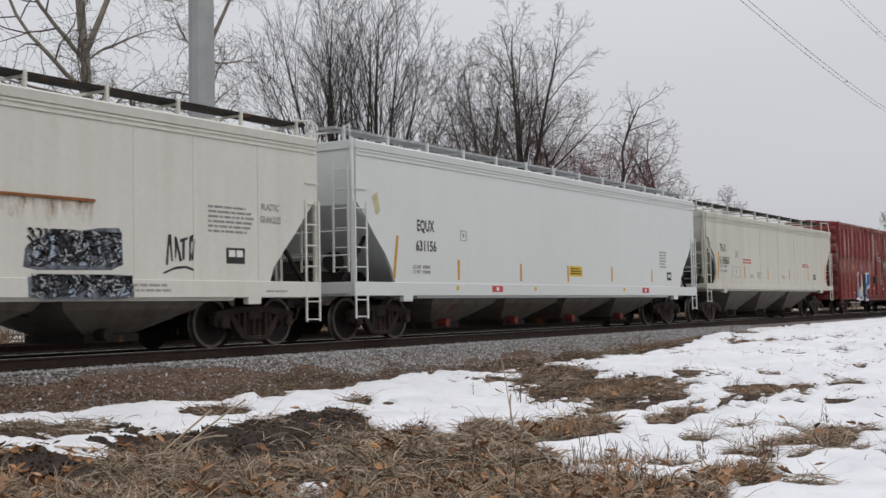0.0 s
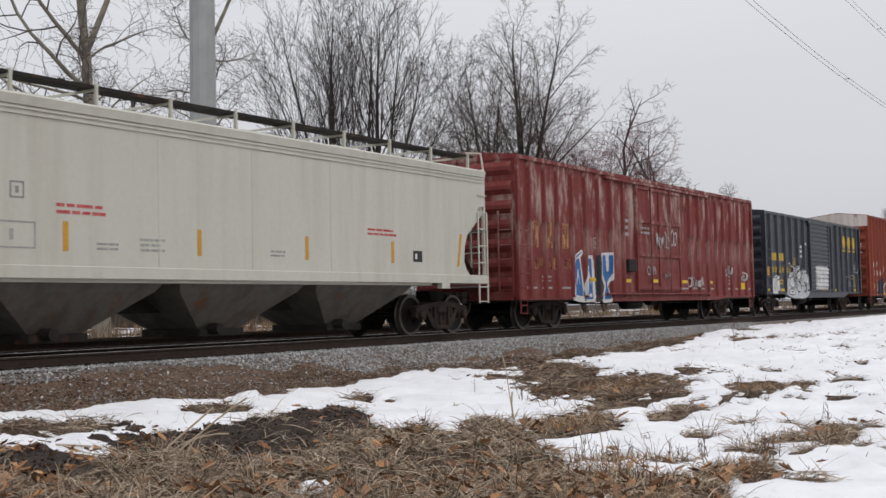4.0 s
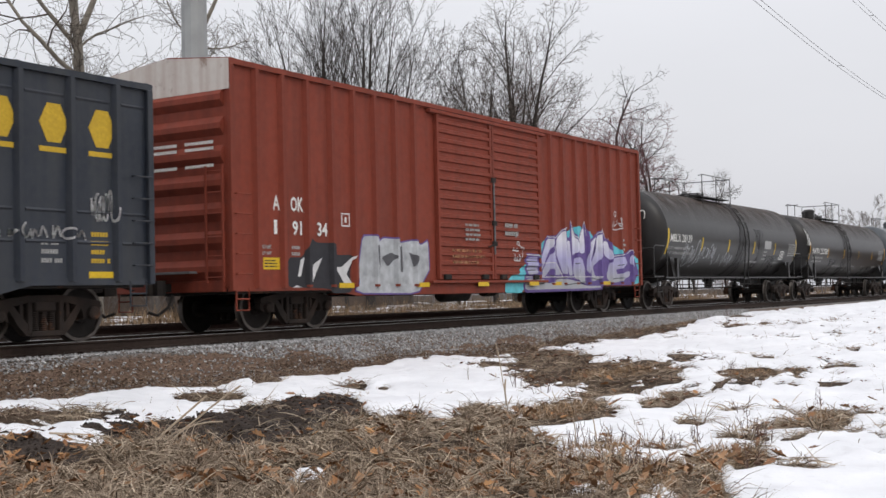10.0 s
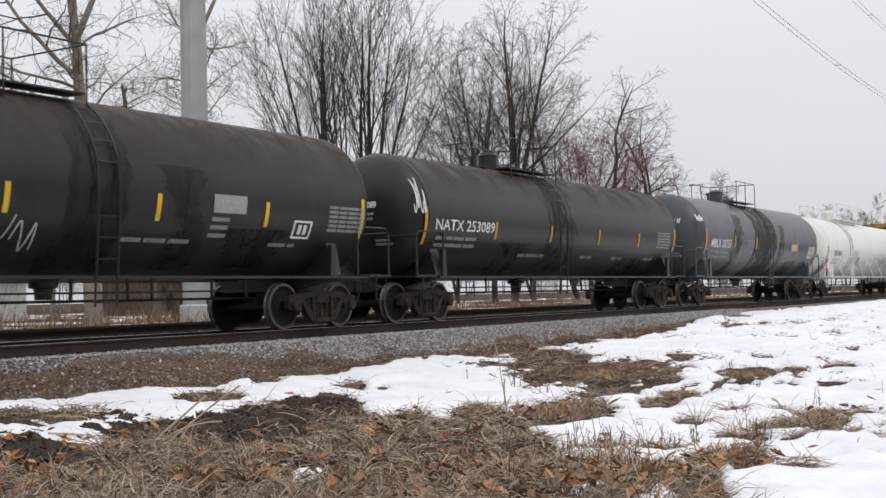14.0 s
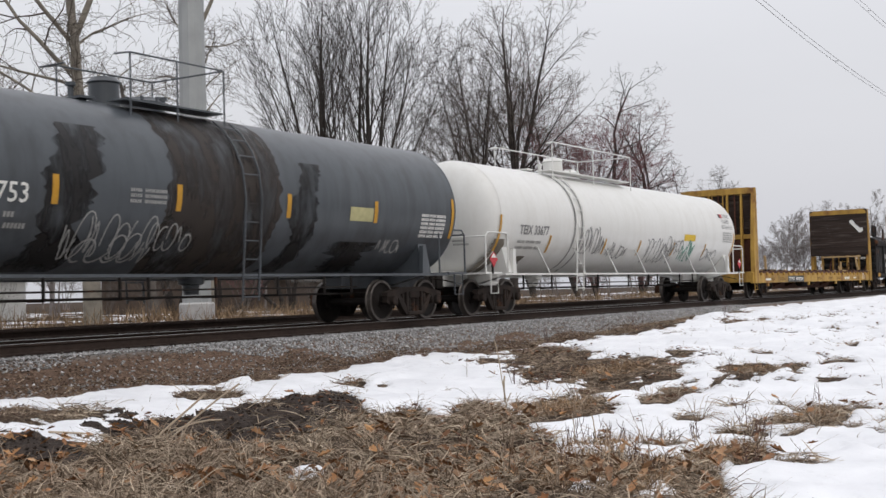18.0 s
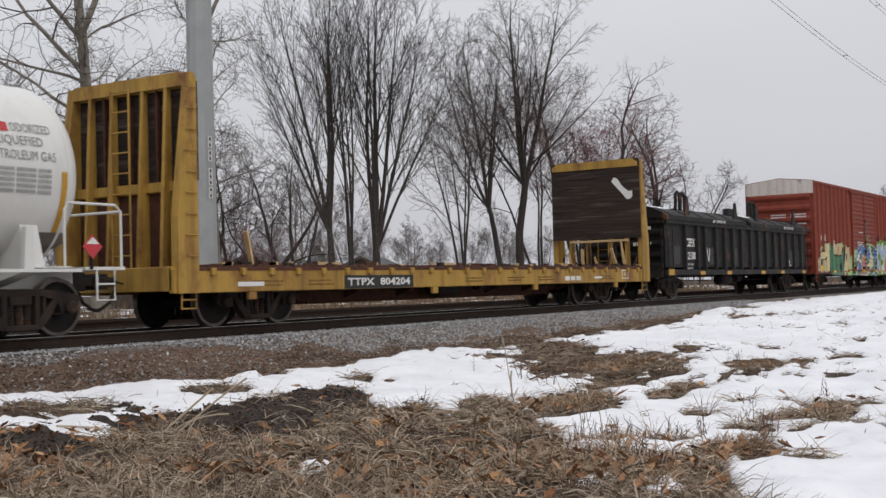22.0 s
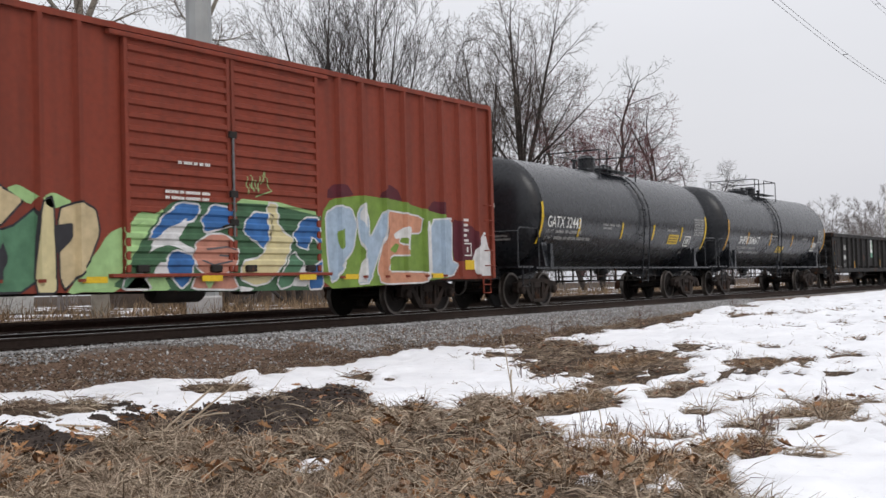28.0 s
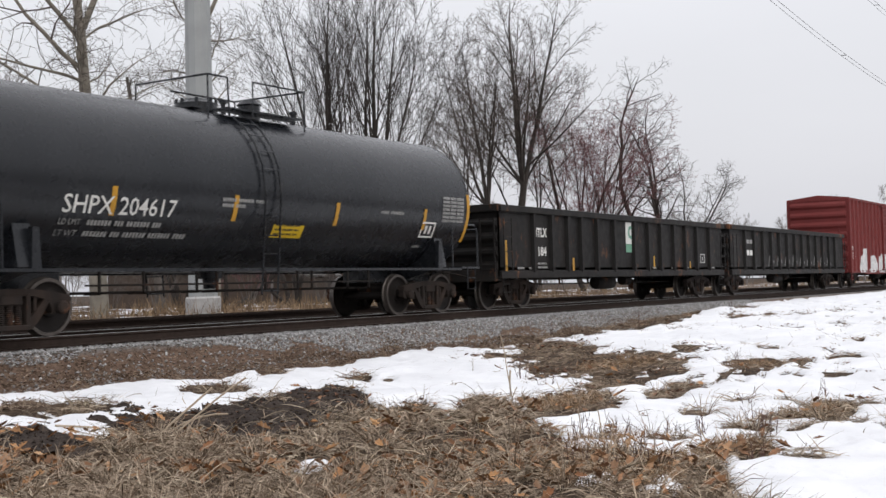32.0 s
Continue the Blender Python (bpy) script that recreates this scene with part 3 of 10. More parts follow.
def ground_material():
    m, t, b = tree_of("winter ground")
    c = t.nodes.new("ShaderNodeTexCoord").outputs["Object"]
    sep = t.nodes.new("ShaderNodeSeparateXYZ")
    t.links.new(c, sep.inputs[0])
    soil = blend(t, ramp(t, noise_of(t, c, 9, 7), 0.3, 0.7), (0.022, 0.015, 0.011), (0.080, 0.054, 0.035))
    leaf = blend(t, ramp(t, noise_of(t, c, 22, 6), 0.35, 0.65), (0.075, 0.050, 0.038), (0.20, 0.135, 0.098))
    stone = blend(t, ramp(t, noise_of(t, c, 28, 5), 0.35, 0.65), (0.09, 0.085, 0.08), (0.33, 0.325, 0.32))
    col = blend(t, ramp(t, sep.outputs["Y"], -4.6, -3.6), soil, leaf)
    col = blend(t, ramp(t, sep.outputs["Y"], -1.85, -1.55), col, stone)
    col = blend(t, ramp(t, sep.outputs["Y"], 6.0, 6.8), col, soil)
    t.links.new(col, b.inputs["Base Color"])
    b.inputs["Roughness"].default_value = 0.95
    b.inputs["Specular IOR Level"].default_value = 0.15
    bump(t, b, noise_of(t, c, 30, 6), 0.4, 0.015)
    return m


def snow_material():
    m, t, b = tree_of("old snow")
    c = t.nodes.new("ShaderNodeTexCoord").outputs["Object"]
    col = blend(t, ramp(t, noise_of(t, c, 1.3, 5), 0.35, 0.7), (0.80, 0.81, 0.83), (0.69, 0.70, 0.725))
    col = blend(t, ramp(t, noise_of(t, c, 45, 5), 0.66, 0.78, 0.0, 0.55), col, (0.25, 0.19, 0.13))
    col = blend(t, ramp(t, noise_of(t, c, 3.5, 7, (1, 1, 1), 0.7), 0.55, 0.75, 0.0, 0.35), col, (0.46, 0.46, 0.47))
    t.links.new(col, b.inputs["Base Color"])
    b.inputs["Roughness"].default_value = 0.7
    b.inputs["Specular IOR Level"].default_value = 0.2
    bump(t, b, noise_of(t, c, 9, 6, (1, 1, 1), 0.6), 0.5, 0.03)
    return m


def ground():
    xs = grid_axis((-3000, -400, 650), (-400, -40, 60), (-40, 2, 3), (2, 15, 0.065), (15, 40, 0.14), (40, 95, 0.45), (95, 400, 15), (400, 3000, 520))
    ys = grid_axis((-3000, -300, 540), (-300, -40, 40), (-40, -15, 2.5), (-15, -3, 0.075), (-3, -1.4, 0.12), (-1.4, 2, 0.6), (2, 7, 0.35), (7, 14, 0.6), (14, 60, 4), (60, 400, 40), (400, 3000, 520))
    vs, fs, _ = sheet(xs, ys, ground_z)
    ob = new("ground", bpy.data.meshes.new("ground"))
    ob.data.from_pydata(vs.tolist(), [], fs.tolist())
    ob.data.materials.append(ground_material())
    ob.data.polygons.foreach_set("use_smooth", [True] * len(fs))
    tagged(ob, "winter ground of dead grass, leaf litter and gravel", "ground", "", "structure")
    # snow: a sheet that dips under the ground where it has melted
    smat = snow_material()
    for xs, ys, nm in ((grid_axis((3, 15, 0.055), (15, 40, 0.12), (40, 95, 0.45)), grid_axis((-15.5, -3, 0.06), (-3, -1.9, 0.1)), 0),
                       (grid_axis((5, 60, 0.22), (60, 160, 1.2)), grid_axis((6.4, 16, 0.22), (16, 50, 1.5)), 1)):
        vs, fs, Z = sheet(xs, ys, lambda x, y: ground_z(x, y) + snow_depth(x, y))
        d = snow_depth(vs[:, 0], vs[:, 1])
        keep = (d[fs] > -0.02).any(axis=1)
        fs = fs[keep]
        used = np.unique(fs)
        back = np.zeros(len(vs), int)
        back[used] = np.arange(len(used))
        stuff("snow", vs[used].tolist(), back[fs].tolist(), smat, "patchy melting snow lying on dead grass", "snow", True)


ground()


def rail_prof(yc, z):
    return [(yc - 0.070, z - 0.17), (yc + 0.070, z - 0.17), (yc + 0.068, z - 0.155), (yc + 0.012, z - 0.135), (yc + 0.010, z - 0.045), (yc + 0.035, z - 0.035),
            (yc + 0.036, z - 0.004), (yc - 0.036, z - 0.004), (yc - 0.035, z - 0.035), (yc - 0.010, z - 0.045), (yc - 0.012, z - 0.135), (yc - 0.068, z - 0.155)]


def track(yc, z, label, used):
    t = thing("railway_track", label, "railway track", "", (0, 0, 0), "structure")
    for k in (-0.7525, 0.7525):
        r = part("rail", Solid().prism(rail_prof(yc + k, z), -300, 600, "yz"), RAIL_SIDE, t, "steel rail with rusty web")
        part("rail_head", Solid().box(-300, 600, yc + k - 0.034, yc + k + 0.034, z - 0.004, z, 0), RAIL_TOP if used else RAIL_SIDE, r)
    tie = Solid().box(-0.115, 0.115, yc - 1.28, yc + 1.28, z - 0.33, z - 0.172, 0.012).mesh("tie", TIE_WOOD)
    plate = Solid().box(-0.09, 0.09, yc - 0.7525 - 0.16, yc - 0.7525 + 0.16, z - 0.174, z - 0.158).box(-0.09, 0.09, yc + 0.7525 - 0.16, yc + 0.7525 + 0.16, z - 0.174, z - 0.158).mesh("tie_plate", RAIL_SIDE)
    for i in range(130):
        o = part("tie", tie, None, t, at=(2.0 + 0.53 * i, 0.02 * math.sin(i * 2.3), 0))
        part("tie_plate", plate, None, o)
    return t


track(0.0, 0.0, "main railway track on grey ballast", True)
track(4.30, 0.09, "empty second railway track beyond the train", False)


# ---- what lies and grows on the ground ----
def scatter(n, x0, x1, y0, y1, seed, keep):
    """Chance places on the ground, kept with the given likelihood."""
    r = np.random.RandomState(seed)
    x = x0 + (x1 - x0) * r.rand(n)
    y = y0 + (y1 - y0) * r.rand(n)
    ok = r.rand(n) < keep(x, y)
    return x[ok], y[ok], r


def blades(name, x, y, r, length, width, pitch, material, label, lift=0.01, bend=0.5, parent=None, head=None, curl=0.6, loose=1.3):
    """Thin bent blades of dead grass; pitch: (least, most) degrees from the ground."""
    n = len(x)
    z = ground_z(x, y) + np.maximum(0, snow_depth(x, y)) * 0.6 + lift * r.rand(n)
    a = r.rand(n) * 6.283 if head is None else head(x, y) + r.randn(n) * loose
    p = np.radians(pitch[0] + (pitch[1] - pitch[0]) * r.rand(n) ** 1.6)
    L = length[0] + (length[1] - length[0]) * r.rand(n)
    w = width[0] + (width[1] - width[0]) * r.rand(n)
    roll = (r.rand(n) - 0.5) * 2.0
    pos = np.stack([x, y, z], -1)
    rows = []
    k = 4
    for i in range(k):
        d = np.stack([np.cos(a) * np.cos(p), np.sin(a) * np.cos(p), np.sin(p)], -1)
        side = np.stack([-np.sin(a) * np.cos(roll), np.cos(a) * np.cos(roll), np.sin(roll)], -1)
        ww = (w * (1.0, 0.95, 0.75, 0.15)[i])[:, None] / 2
        rows += [pos - side * ww, pos + side * ww]
        pos = pos + d * (L / (k - 1))[:, None]
        p = p - bend * r.rand(n)
        a = a + curl * (r.rand(n) - 0.5)
        pos[:, 2] = np.maximum(pos[:, 2], ground_z(pos[:, 0], pos[:, 1]) + 0.004 + lift * r.rand(n))
    vs = np.stack(rows, 1).reshape(-1, 3)
    b = (np.arange(n) * 2 * k)[:, None]
    fs = np.concatenate([b + np.array([2 * i, 2 * i + 1, 2 * i + 3, 2 * i + 2]) for i in range(k - 1)], 0)
    return stuff(name, vs.tolist(), fs.tolist(), material, label, "grass", parent=parent)


def leaves(name, x, y, r, size, material, label, lobes=5, lift=0.01, tilt=0.5):
    """Dry fallen leaves, curled along the midrib."""
    n = len(x)
    z = ground_z(x, y) + np.maximum(0, snow_depth(x, y)) + lift * (0.3 + r.rand(n))
    s = size[0] + (size[1] - size[0]) * r.rand(n)
    a = r.rand(n) * 6.283
    if lobes > 2:
        half = [(0.0, 0.02), (0.18, 0.14), (0.28, 0.11), (0.45, 0.27), (0.55, 0.16), (0.75, 0.26), (0.82, 0.12), (1.0, 0.02)]
    else:
        half = [(0.0, 0.03), (0.4, 0.30), (1.0, 0.03)]
    m = len(half)
    curl = (r.rand(n) - 0.3) * 2.6
    tx, ty = (r.rand(n) - 0.5) * 2 * tilt, (r.rand(n) - 0.5) * 2 * tilt
    rows = []
    for sgn in (-1, 0, 1):
        for u, v in half:
            lx = (u - 0.5) * s
            ly = sgn * v * s
            lz = np.abs(ly) * curl * 0.6 + 0.25 * s * curl * (u - 0.5) ** 2 + lx * tx * 0.5 + ly * ty * 0.5
            rows.append(np.stack([x + lx * np.cos(a) - ly * np.sin(a), y + lx * np.sin(a) + ly * np.cos(a), z + lz + 0.01], -1))
    vs = np.stack(rows, 1).reshape(-1, 3)
    b = (np.arange(n) * 3 * m)[:, None]
    fs = np.concatenate([b + np.array([j * m + i, j * m + i + 1, (j + 1) * m + i + 1, (j + 1) * m + i]) for j in (0, 1) for i in range(m - 1)], 0)
    return stuff(name, vs.tolist(), fs.tolist(), material, label, "leaves")


def stones(name, x, y, r, size, material, label, sink=0.3, z=None):
    n = len(x)
    z = ground_z(x, y) if z is None else z
    s = size[0] + (size[1] - size[0]) * r.rand(n)
    dirs = np.array([(1, 0, 0), (-1, 0, 0), (0, 1, 0), (0, -1, 0), (0, 0, 1), (0, 0, -1)], float)
    j = dirs[None] * (0.65 + 0.6 * r.rand(n, 6, 1)) + (r.rand(n, 6, 3) - 0.5) * 0.55
    a = r.rand(n) * 6.283
    c, q = np.cos(a)[:, None], np.sin(a)[:, None]
    jx, jy = j[..., 0] * c - j[..., 1] * q, j[..., 0] * q + j[..., 1] * c
    k = (s / 2)[:, None]
    vs = np.stack([x[:, None] + jx * k, y[:, None] + jy * k, z[:, None] + j[..., 2] * k * 0.8 + k * (1 - sink) * 0.6], -1).reshape(-1, 3)
    b = (np.arange(n) * 6)[:, None]
    fs = np.concatenate([b + np.array(t) for t in ((0, 2, 4), (2, 1, 4), (1, 3, 4), (3, 0, 4), (2, 0, 5), (1, 2, 5), (3, 1, 5), (0, 3, 5))], 0)
    return stuff(name, vs.tolist(), fs.tolist(), material, label, "ballast")


def far_of(x, y):
    return np.hypot(x, y + 15.918)


def in_sight(x, y):
    w = np.degrees(np.arctan2(y + 15.918, x))
    return (w > 9.5) & (w < 55)


def litter():
    bare = lambda x, y: snow_depth(x, y) < -0.004
    comb = lambda x, y: 3.0 * lattice(x, y, 1.1, 31) + 1.2 * lattice(x, y, 0.4, 32)
    thatch = lambda x, y: bare(x, y) * in_sight(x, y) * (soil_bare(x, y) < -0.35)
    lump = lambda x, y, k: np.clip(0.40 + 0.85 * lattice(x, y, k, 33) + 0.35 * lattice(x, y, k * 0.35, 30), 0.03, 1)
    x, y, r = scatter(230000, 4.5, 16, -14.5, -3.9, 101, lambda x, y: thatch(x, y) * np.clip(np.where(y > -4.6, 0.25, 1.0) * (9.0 / far_of(x, y)) ** 1.2, 0, 1) * lump(x, y, 0.36))
    blades("dead_grass", x, y, r, (0.06, 0.24), (0.003, 0.009), (-10, 40), STRAW, "matted tangle of dead grass", 0.05, 0.45, head=comb, curl=1.6, loose=1.9)
    # pale stems lying across one another
    x, y, r = scatter(46000, 4.5, 15, -14.5, -4.3, 111, lambda x, y: thatch(x, y) * (snow_depth(x, y) < -0.02) * np.clip((9.5 / far_of(x, y)) ** 1.5, 0, 1) * lump(x, y, 0.55))
    blades("dead_stems", x, y, r, (0.08, 0.36), (0.006, 0.014), (-6, 48), PALE_STRAW, "pale dead stems lying across the grass", 0.10, 0.34, curl=0.9)
    # clumps whose blades arch outwards
    x, y, r = scatter(1500, 4.8, 15, -14, -4.5, 112, lambda x, y: thatch(x, y) * (soil_bare(x, y) < -0.6) * (snow_depth(x, y) < -0.03) * np.where(x > 8.6, 0.3, 1.0) * np.clip((9.0 / far_of(x, y)) ** 1.3, 0, 1) * 0.5)
    n = 46
    cx, cy = np.repeat(x, n), np.repeat(y, n)
    q, w = 0.10 * np.sqrt(r.rand(len(cx))), r.rand(len(cx)) * 6.283
    blades("grass_clumps", cx + q * np.cos(w), cy + q * np.sin(w), r, (0.16, 0.46), (0.005, 0.011), (12, 75), STRAW, "drooping clumps of dead grass", 0.02, 0.75, curl=0.4, head=lambda a, b: w, loose=0.35)
    x, y, r = scatter(90000, 13, 36, -13, -3.4, 102, lambda x, y: bare(x, y) * in_sight(x, y) * 0.7 * np.clip(0.6 + 0.7 * lattice(x, y, 0.5, 35), 0.1, 1))
    blades("dead_grass", x, y, r, (0.08, 0.30), (0.006, 0.014), (-4, 34), STRAW, "dead grass in bare patches between the snow", 0.03, 0.35, head=comb, curl=1.0)
    # grass tips through the thin snow
    x, y, r = scatter(9000, 9, 34, -13.5, -4.5, 113, lambda x, y: in_sight(x, y) * (np.abs(snow_depth(x, y) - 0.006) < 0.03) * np.clip(0.1 + 0.9 * lattice(x, y, 0.5, 36), 0, 1))
    blades("dead_grass", x, y, r, (0.06, 0.20), (0.005, 0.010), (5, 70), STRAW, "dead grass tips sticking out of the snow", 0.05, 0.35, curl=0.8)
    # stiff stalks
    x, y, r = scatter(5200, 5, 30, -14, -4.2, 103, lambda x, y: in_sight(x, y) * np.where(bare(x, y), 0.4, 0.05) * np.clip(0.55 + lattice(x, y, 1.6, 41), 0, 1))
    blades("dry_stalks", x, y, r, (0.08, 0.34), (0.004, 0.007), (30, 85), STRAW, "stiff dry stalks standing out of the thatch", 0.01, 0.16, curl=0.2)
    # tufts of rusty grass
    for i, (px, py, rad, n) in enumerate(((13.05, -9.35, 0.6, 1500), (10.2, -12.45, 0.35, 700), (9.3, -12.1, 0.55, 1100), (8.7, -11.7, 0.5, 800), (10.0, -11.3, 0.45, 500), (8.4, -12.3, 0.4, 500), (18.0, -7.9, 0.9, 900), (12.8, -12.4, 0.4, 500), (9.3, -11.2, 0.5, 500), (18.1, -10.1, 0.5, 350))):
        r = np.random.RandomState(200 + i)
        q, w = rad * np.sqrt(r.rand(n)), r.rand(n) * 6.283
        blades("grass_tuft", px + q * np.cos(w), py + q * np.sin(w) * 0.8, r, (0.06, 0.18), (0.005, 0.010), (10, 75), TUFT, "rusty tuft of dry grass", 0.01, 0.3, curl=0.3)
    # leaves on the grass
    x, y, r = scatter(9000, 4.5, 17, -14.5, -4.5, 104, lambda x, y: in_sight(x, y) * np.where(bare(x, y), 0.8, 0.015) * np.clip(0.42 + 0.9 * lattice(x, y, 1.0, 42), 0.02, 1) * np.clip((11 - x) / 5 + 0.3, 0.10, 1))
    leaves("fallen_leaves", x, y, r, (0.07, 0.16), BIG_LEAF, "curled brown oak leaves on the grass", 5, 0.09, 1.3)
    x, y, r = scatter(26000, 9.5, 34, -13.5, -4.5, 117, lambda x, y: in_sight(x, y) * (snow_depth(x, y) < 0.004) * np.clip(0.25 + 0.9 * lattice(x, y, 0.6, 43), 0, 1) * 0.55)
    leaves("leaf_bits", x, y, r, (0.04, 0.10), RUSSET_LEAF, "russet leaf bits caught in the bare patches", 2, 0.05, 0.8)
    spots = ((7.0, -8.6, 0.5), (7.3, -9.3, 0.45), (7.6, -10.1, 0.5), (7.4, -11.4, 0.55), (8.1, -11.9, 0.5), (9.3, -12.4, 0.5), (9.9, -12.6, 0.4), (8.8, -11.6, 0.5), (9.5, -11.8, 0.5), (8.5, -12.3, 0.5), (6.5, -7.6, 0.4), (8.9, -11.0, 0.5), (8.2, -9.0, 0.3), (12.2, -9.2, 0.4))
    r = np.random.RandomState(114)
    k = 30
    sx, sy, sr = (np.repeat([q[i] for q in spots], k) for i in range(3))
    q, w = sr * r.rand(len(sx)) ** 0.7, r.rand(len(sx)) * 6.283
    leaves("oak_leaves", sx + q * np.cos(w), sy + q * np.sin(w), r, (0.06, 0.13), TAN_LEAF, "drifts of tan oak leaves caught in the grass", 5, 0.12, 1.6)
    # leaf litter on the bank by the track
    x, y, r = scatter(120000, 5, 36, -4.4, -1.62, 105, lambda x, y: in_sight(x, y) * (snow_depth(x, y) < 0.0) * np.clip(0.75 + 0.6 * lattice(x, y, 0.5, 44), 0.15, 1) * np.where(y > -2.5 + 0.55 * lattice(x, y, 1.3, 46) + 0.25 * lattice(x, y, 0.4, 45), np.clip((17.5 - x) / 8, 0.05, 0.9), 1.0))
    leaves("leaf_litter", x, y, r, (0.014, 0.050), LITTER, "brown leaf litter on the bank of the track", 2, 0.02, 0.8)
    x, y, r = scatter(5000, 5, 40, -4.2, -1.9, 106, lambda x, y: in_sight(x, y) * bare(x, y) * 0.8)
    blades("dead_grass", x, y, r, (0.1, 0.3), (0.004, 0.008), (5, 50), STRAW, "sparse dead grass on the bank of the track", 0.02, 0.3)
    # ballast
    x, y, r = scatter(52000, 5, 44, -3.3, -1.05, 107, lambda x, y: in_sight(x, y) * np.where(y > -1.58 - np.clip((x - 10) / 9, 0, 1) * 0.85 + 0.45 * lattice(x, y, 0.9, 47), 1.0, 0.10))
    stones("ballast", x, y, r, (0.030, 0.065), BALLAST, "crushed grey stone ballast along the rails")
    x, y, r = scatter(16000, 5, 60, -1.05, 5.6, 108, lambda x, y: 1.0 + 0 * x)
    stones("ballast", x, y, r, (0.03, 0.065), BALLAST, "crushed stone between and beyond the rails", 0.6)
    # brush beyond the tracks
    x, y, r = scatter(42000, 12, 150, 6.3, 20, 109, lambda x, y: np.clip(0.5 + 0.9 * lattice(x, y, 2.2, 51), 0.03, 1) * np.clip(30 / np.maximum(x, 1), 0.25, 1))
    blades("brush", x, y, r, (0.25, 0.85), (0.012, 0.03), (40, 88), BRUSH, "brown dry brush beyond the tracks", 0.01, 0.2)


RUSSET_LEAF = plain("russet dead leaves", (0.17, 0.075, 0.045), 0.8, 0.3, 18, 0, 0.3, 0.003, True, (0.36, 0.20, 0.11))
TAN_LEAF = plain("tan oak leaves", (0.27, 0.135, 0.07), 0.75, 0.3, 18, 0, 0.3, 0.003, True, (0.50, 0.31, 0.17))
PALE_STRAW = plain("pale dead stems", (0.30, 0.228, 0.16), 0.85, 0.3, 7, 0, 0, 0, True, (0.62, 0.52, 0.39))
TUFT = plain("rusty dry grass", (0.33, 0.205, 0.115), 0.85, 0.25, 8, 0, 0, 0, True, (0.52, 0.36, 0.22))
litter()


def soil_mound(x0, x1, y0, y1, label):
    xs, ys = np.arange(x0, x1, 0.04), np.arange(y0, y1, 0.04)
    def z(x, y):
        return ground_z(x, y) + 0.06 * np.clip(soil_bare(x, y) + 0.25, -1.0, 0.9) + 0.035 * lattice(x, y, 0.16, 63) + 0.022 * lattice(x, y, 0.07, 64)
    vs, fs, _ = sheet(xs, ys, z)
    keep = (soil_bare(vs[:, 0], vs[:, 1])[fs] > -0.6).any(axis=1)
    stuff("soil_mound", vs.tolist(), fs[keep].tolist(), SOIL, label, "soil mound", True)
    x, y, r = scatter(3600, x0, x1, y0, y1, 115, lambda x, y: soil_bare(x, y) > -0.25)
    stones("soil_clods", x, y, r, (0.015, 0.05), SOIL, "loose clods of dark wet soil", 0.5, z(x, y))


SOIL = plain("wet black soil", (0.036, 0.025, 0.019), 0.9, 0.6, 16, 0, 0.8, 0.02)
soil_strands = lambda x, y: (soil_bare(x, y) > -0.4) * (0.25 + 0.5 * lattice(x, y, 0.4, 65))
sx, sy, sr = scatter(2600, 8.2, 13.6, -8.9, -4.9, 116, soil_strands)
blades("dead_stems", sx, sy, sr, (0.12, 0.45), (0.006, 0.012), (-4, 30), PALE_STRAW, "stray dead stems over the dark soil", 0.14, 0.3, curl=1.0)
soil_mound(7.2, 13.8, -8.9, -4.4, "low mound of dark wet soil in the dead grass")


def weed(x, y, rz, tip, high, r, label, bend=0.2):
    """A dead stem that leans from its root to its tip."""
    c, s = math.cos(radians(rz)), math.sin(radians(rz))
    z = float(ground_z(x, y)) - 0.02
    pts = [(x + c * tip * f + 0.02 * math.sin(5 * f + rz), y + s * tip * f, z + high * (f + bend * f * (1 - f))) for f in (0, 0.2, 0.4, 0.6, 0.8, 1)]
    ob = new("dead_weed", Solid().tube(pts, r, 5).mesh("dead_weed", PALE_STRAW))
    tagged(ob, label, "weed", "single dead weeds")


def sprig(x, y, high, count, seed):
    """Thin branching stalks of a dead weed, standing in a loose bunch."""
    r = random.Random(seed)
    t = thing("weed_bunch", "thin branching dead weed stalks in the snow", "weed", "dead weed bunches", (x, y, float(ground_z(x, y)) - 0.02))
    for i in range(count):
        a, lean, h = r.uniform(0, 6.283), r.uniform(0.05, 0.45), high * r.uniform(0.55, 1.0)
        bx, by = r.uniform(-0.10, 0.10), r.uniform(-0.10, 0.10)
        pts = [(bx + math.cos(a) * lean * h * f + r.uniform(-0.008, 0.008), by + math.sin(a) * lean * h * f, h * f) for f in (0, 0.25, 0.5, 0.75, 1)]
        s = Solid().tube(pts, [0.0042, 0.004, 0.0036, 0.003, 0.002], 4, False)
        for k in (1, 2, 3):
            p = pts[k]
            b, L = r.uniform(0, 6.283), h * r.uniform(0.15, 0.4)
            s.tube([p, (p[0] + math.cos(b) * L * 0.5, p[1] + math.sin(b) * L * 0.5, p[2] + L * 0.5), (p[0] + math.cos(b) * L * 0.6, p[1] + math.sin(b) * L * 0.6, p[2] + L)], [0.003, 0.0026, 0.0018], 4, False)
        part("stalk", s, SPRIG, t)


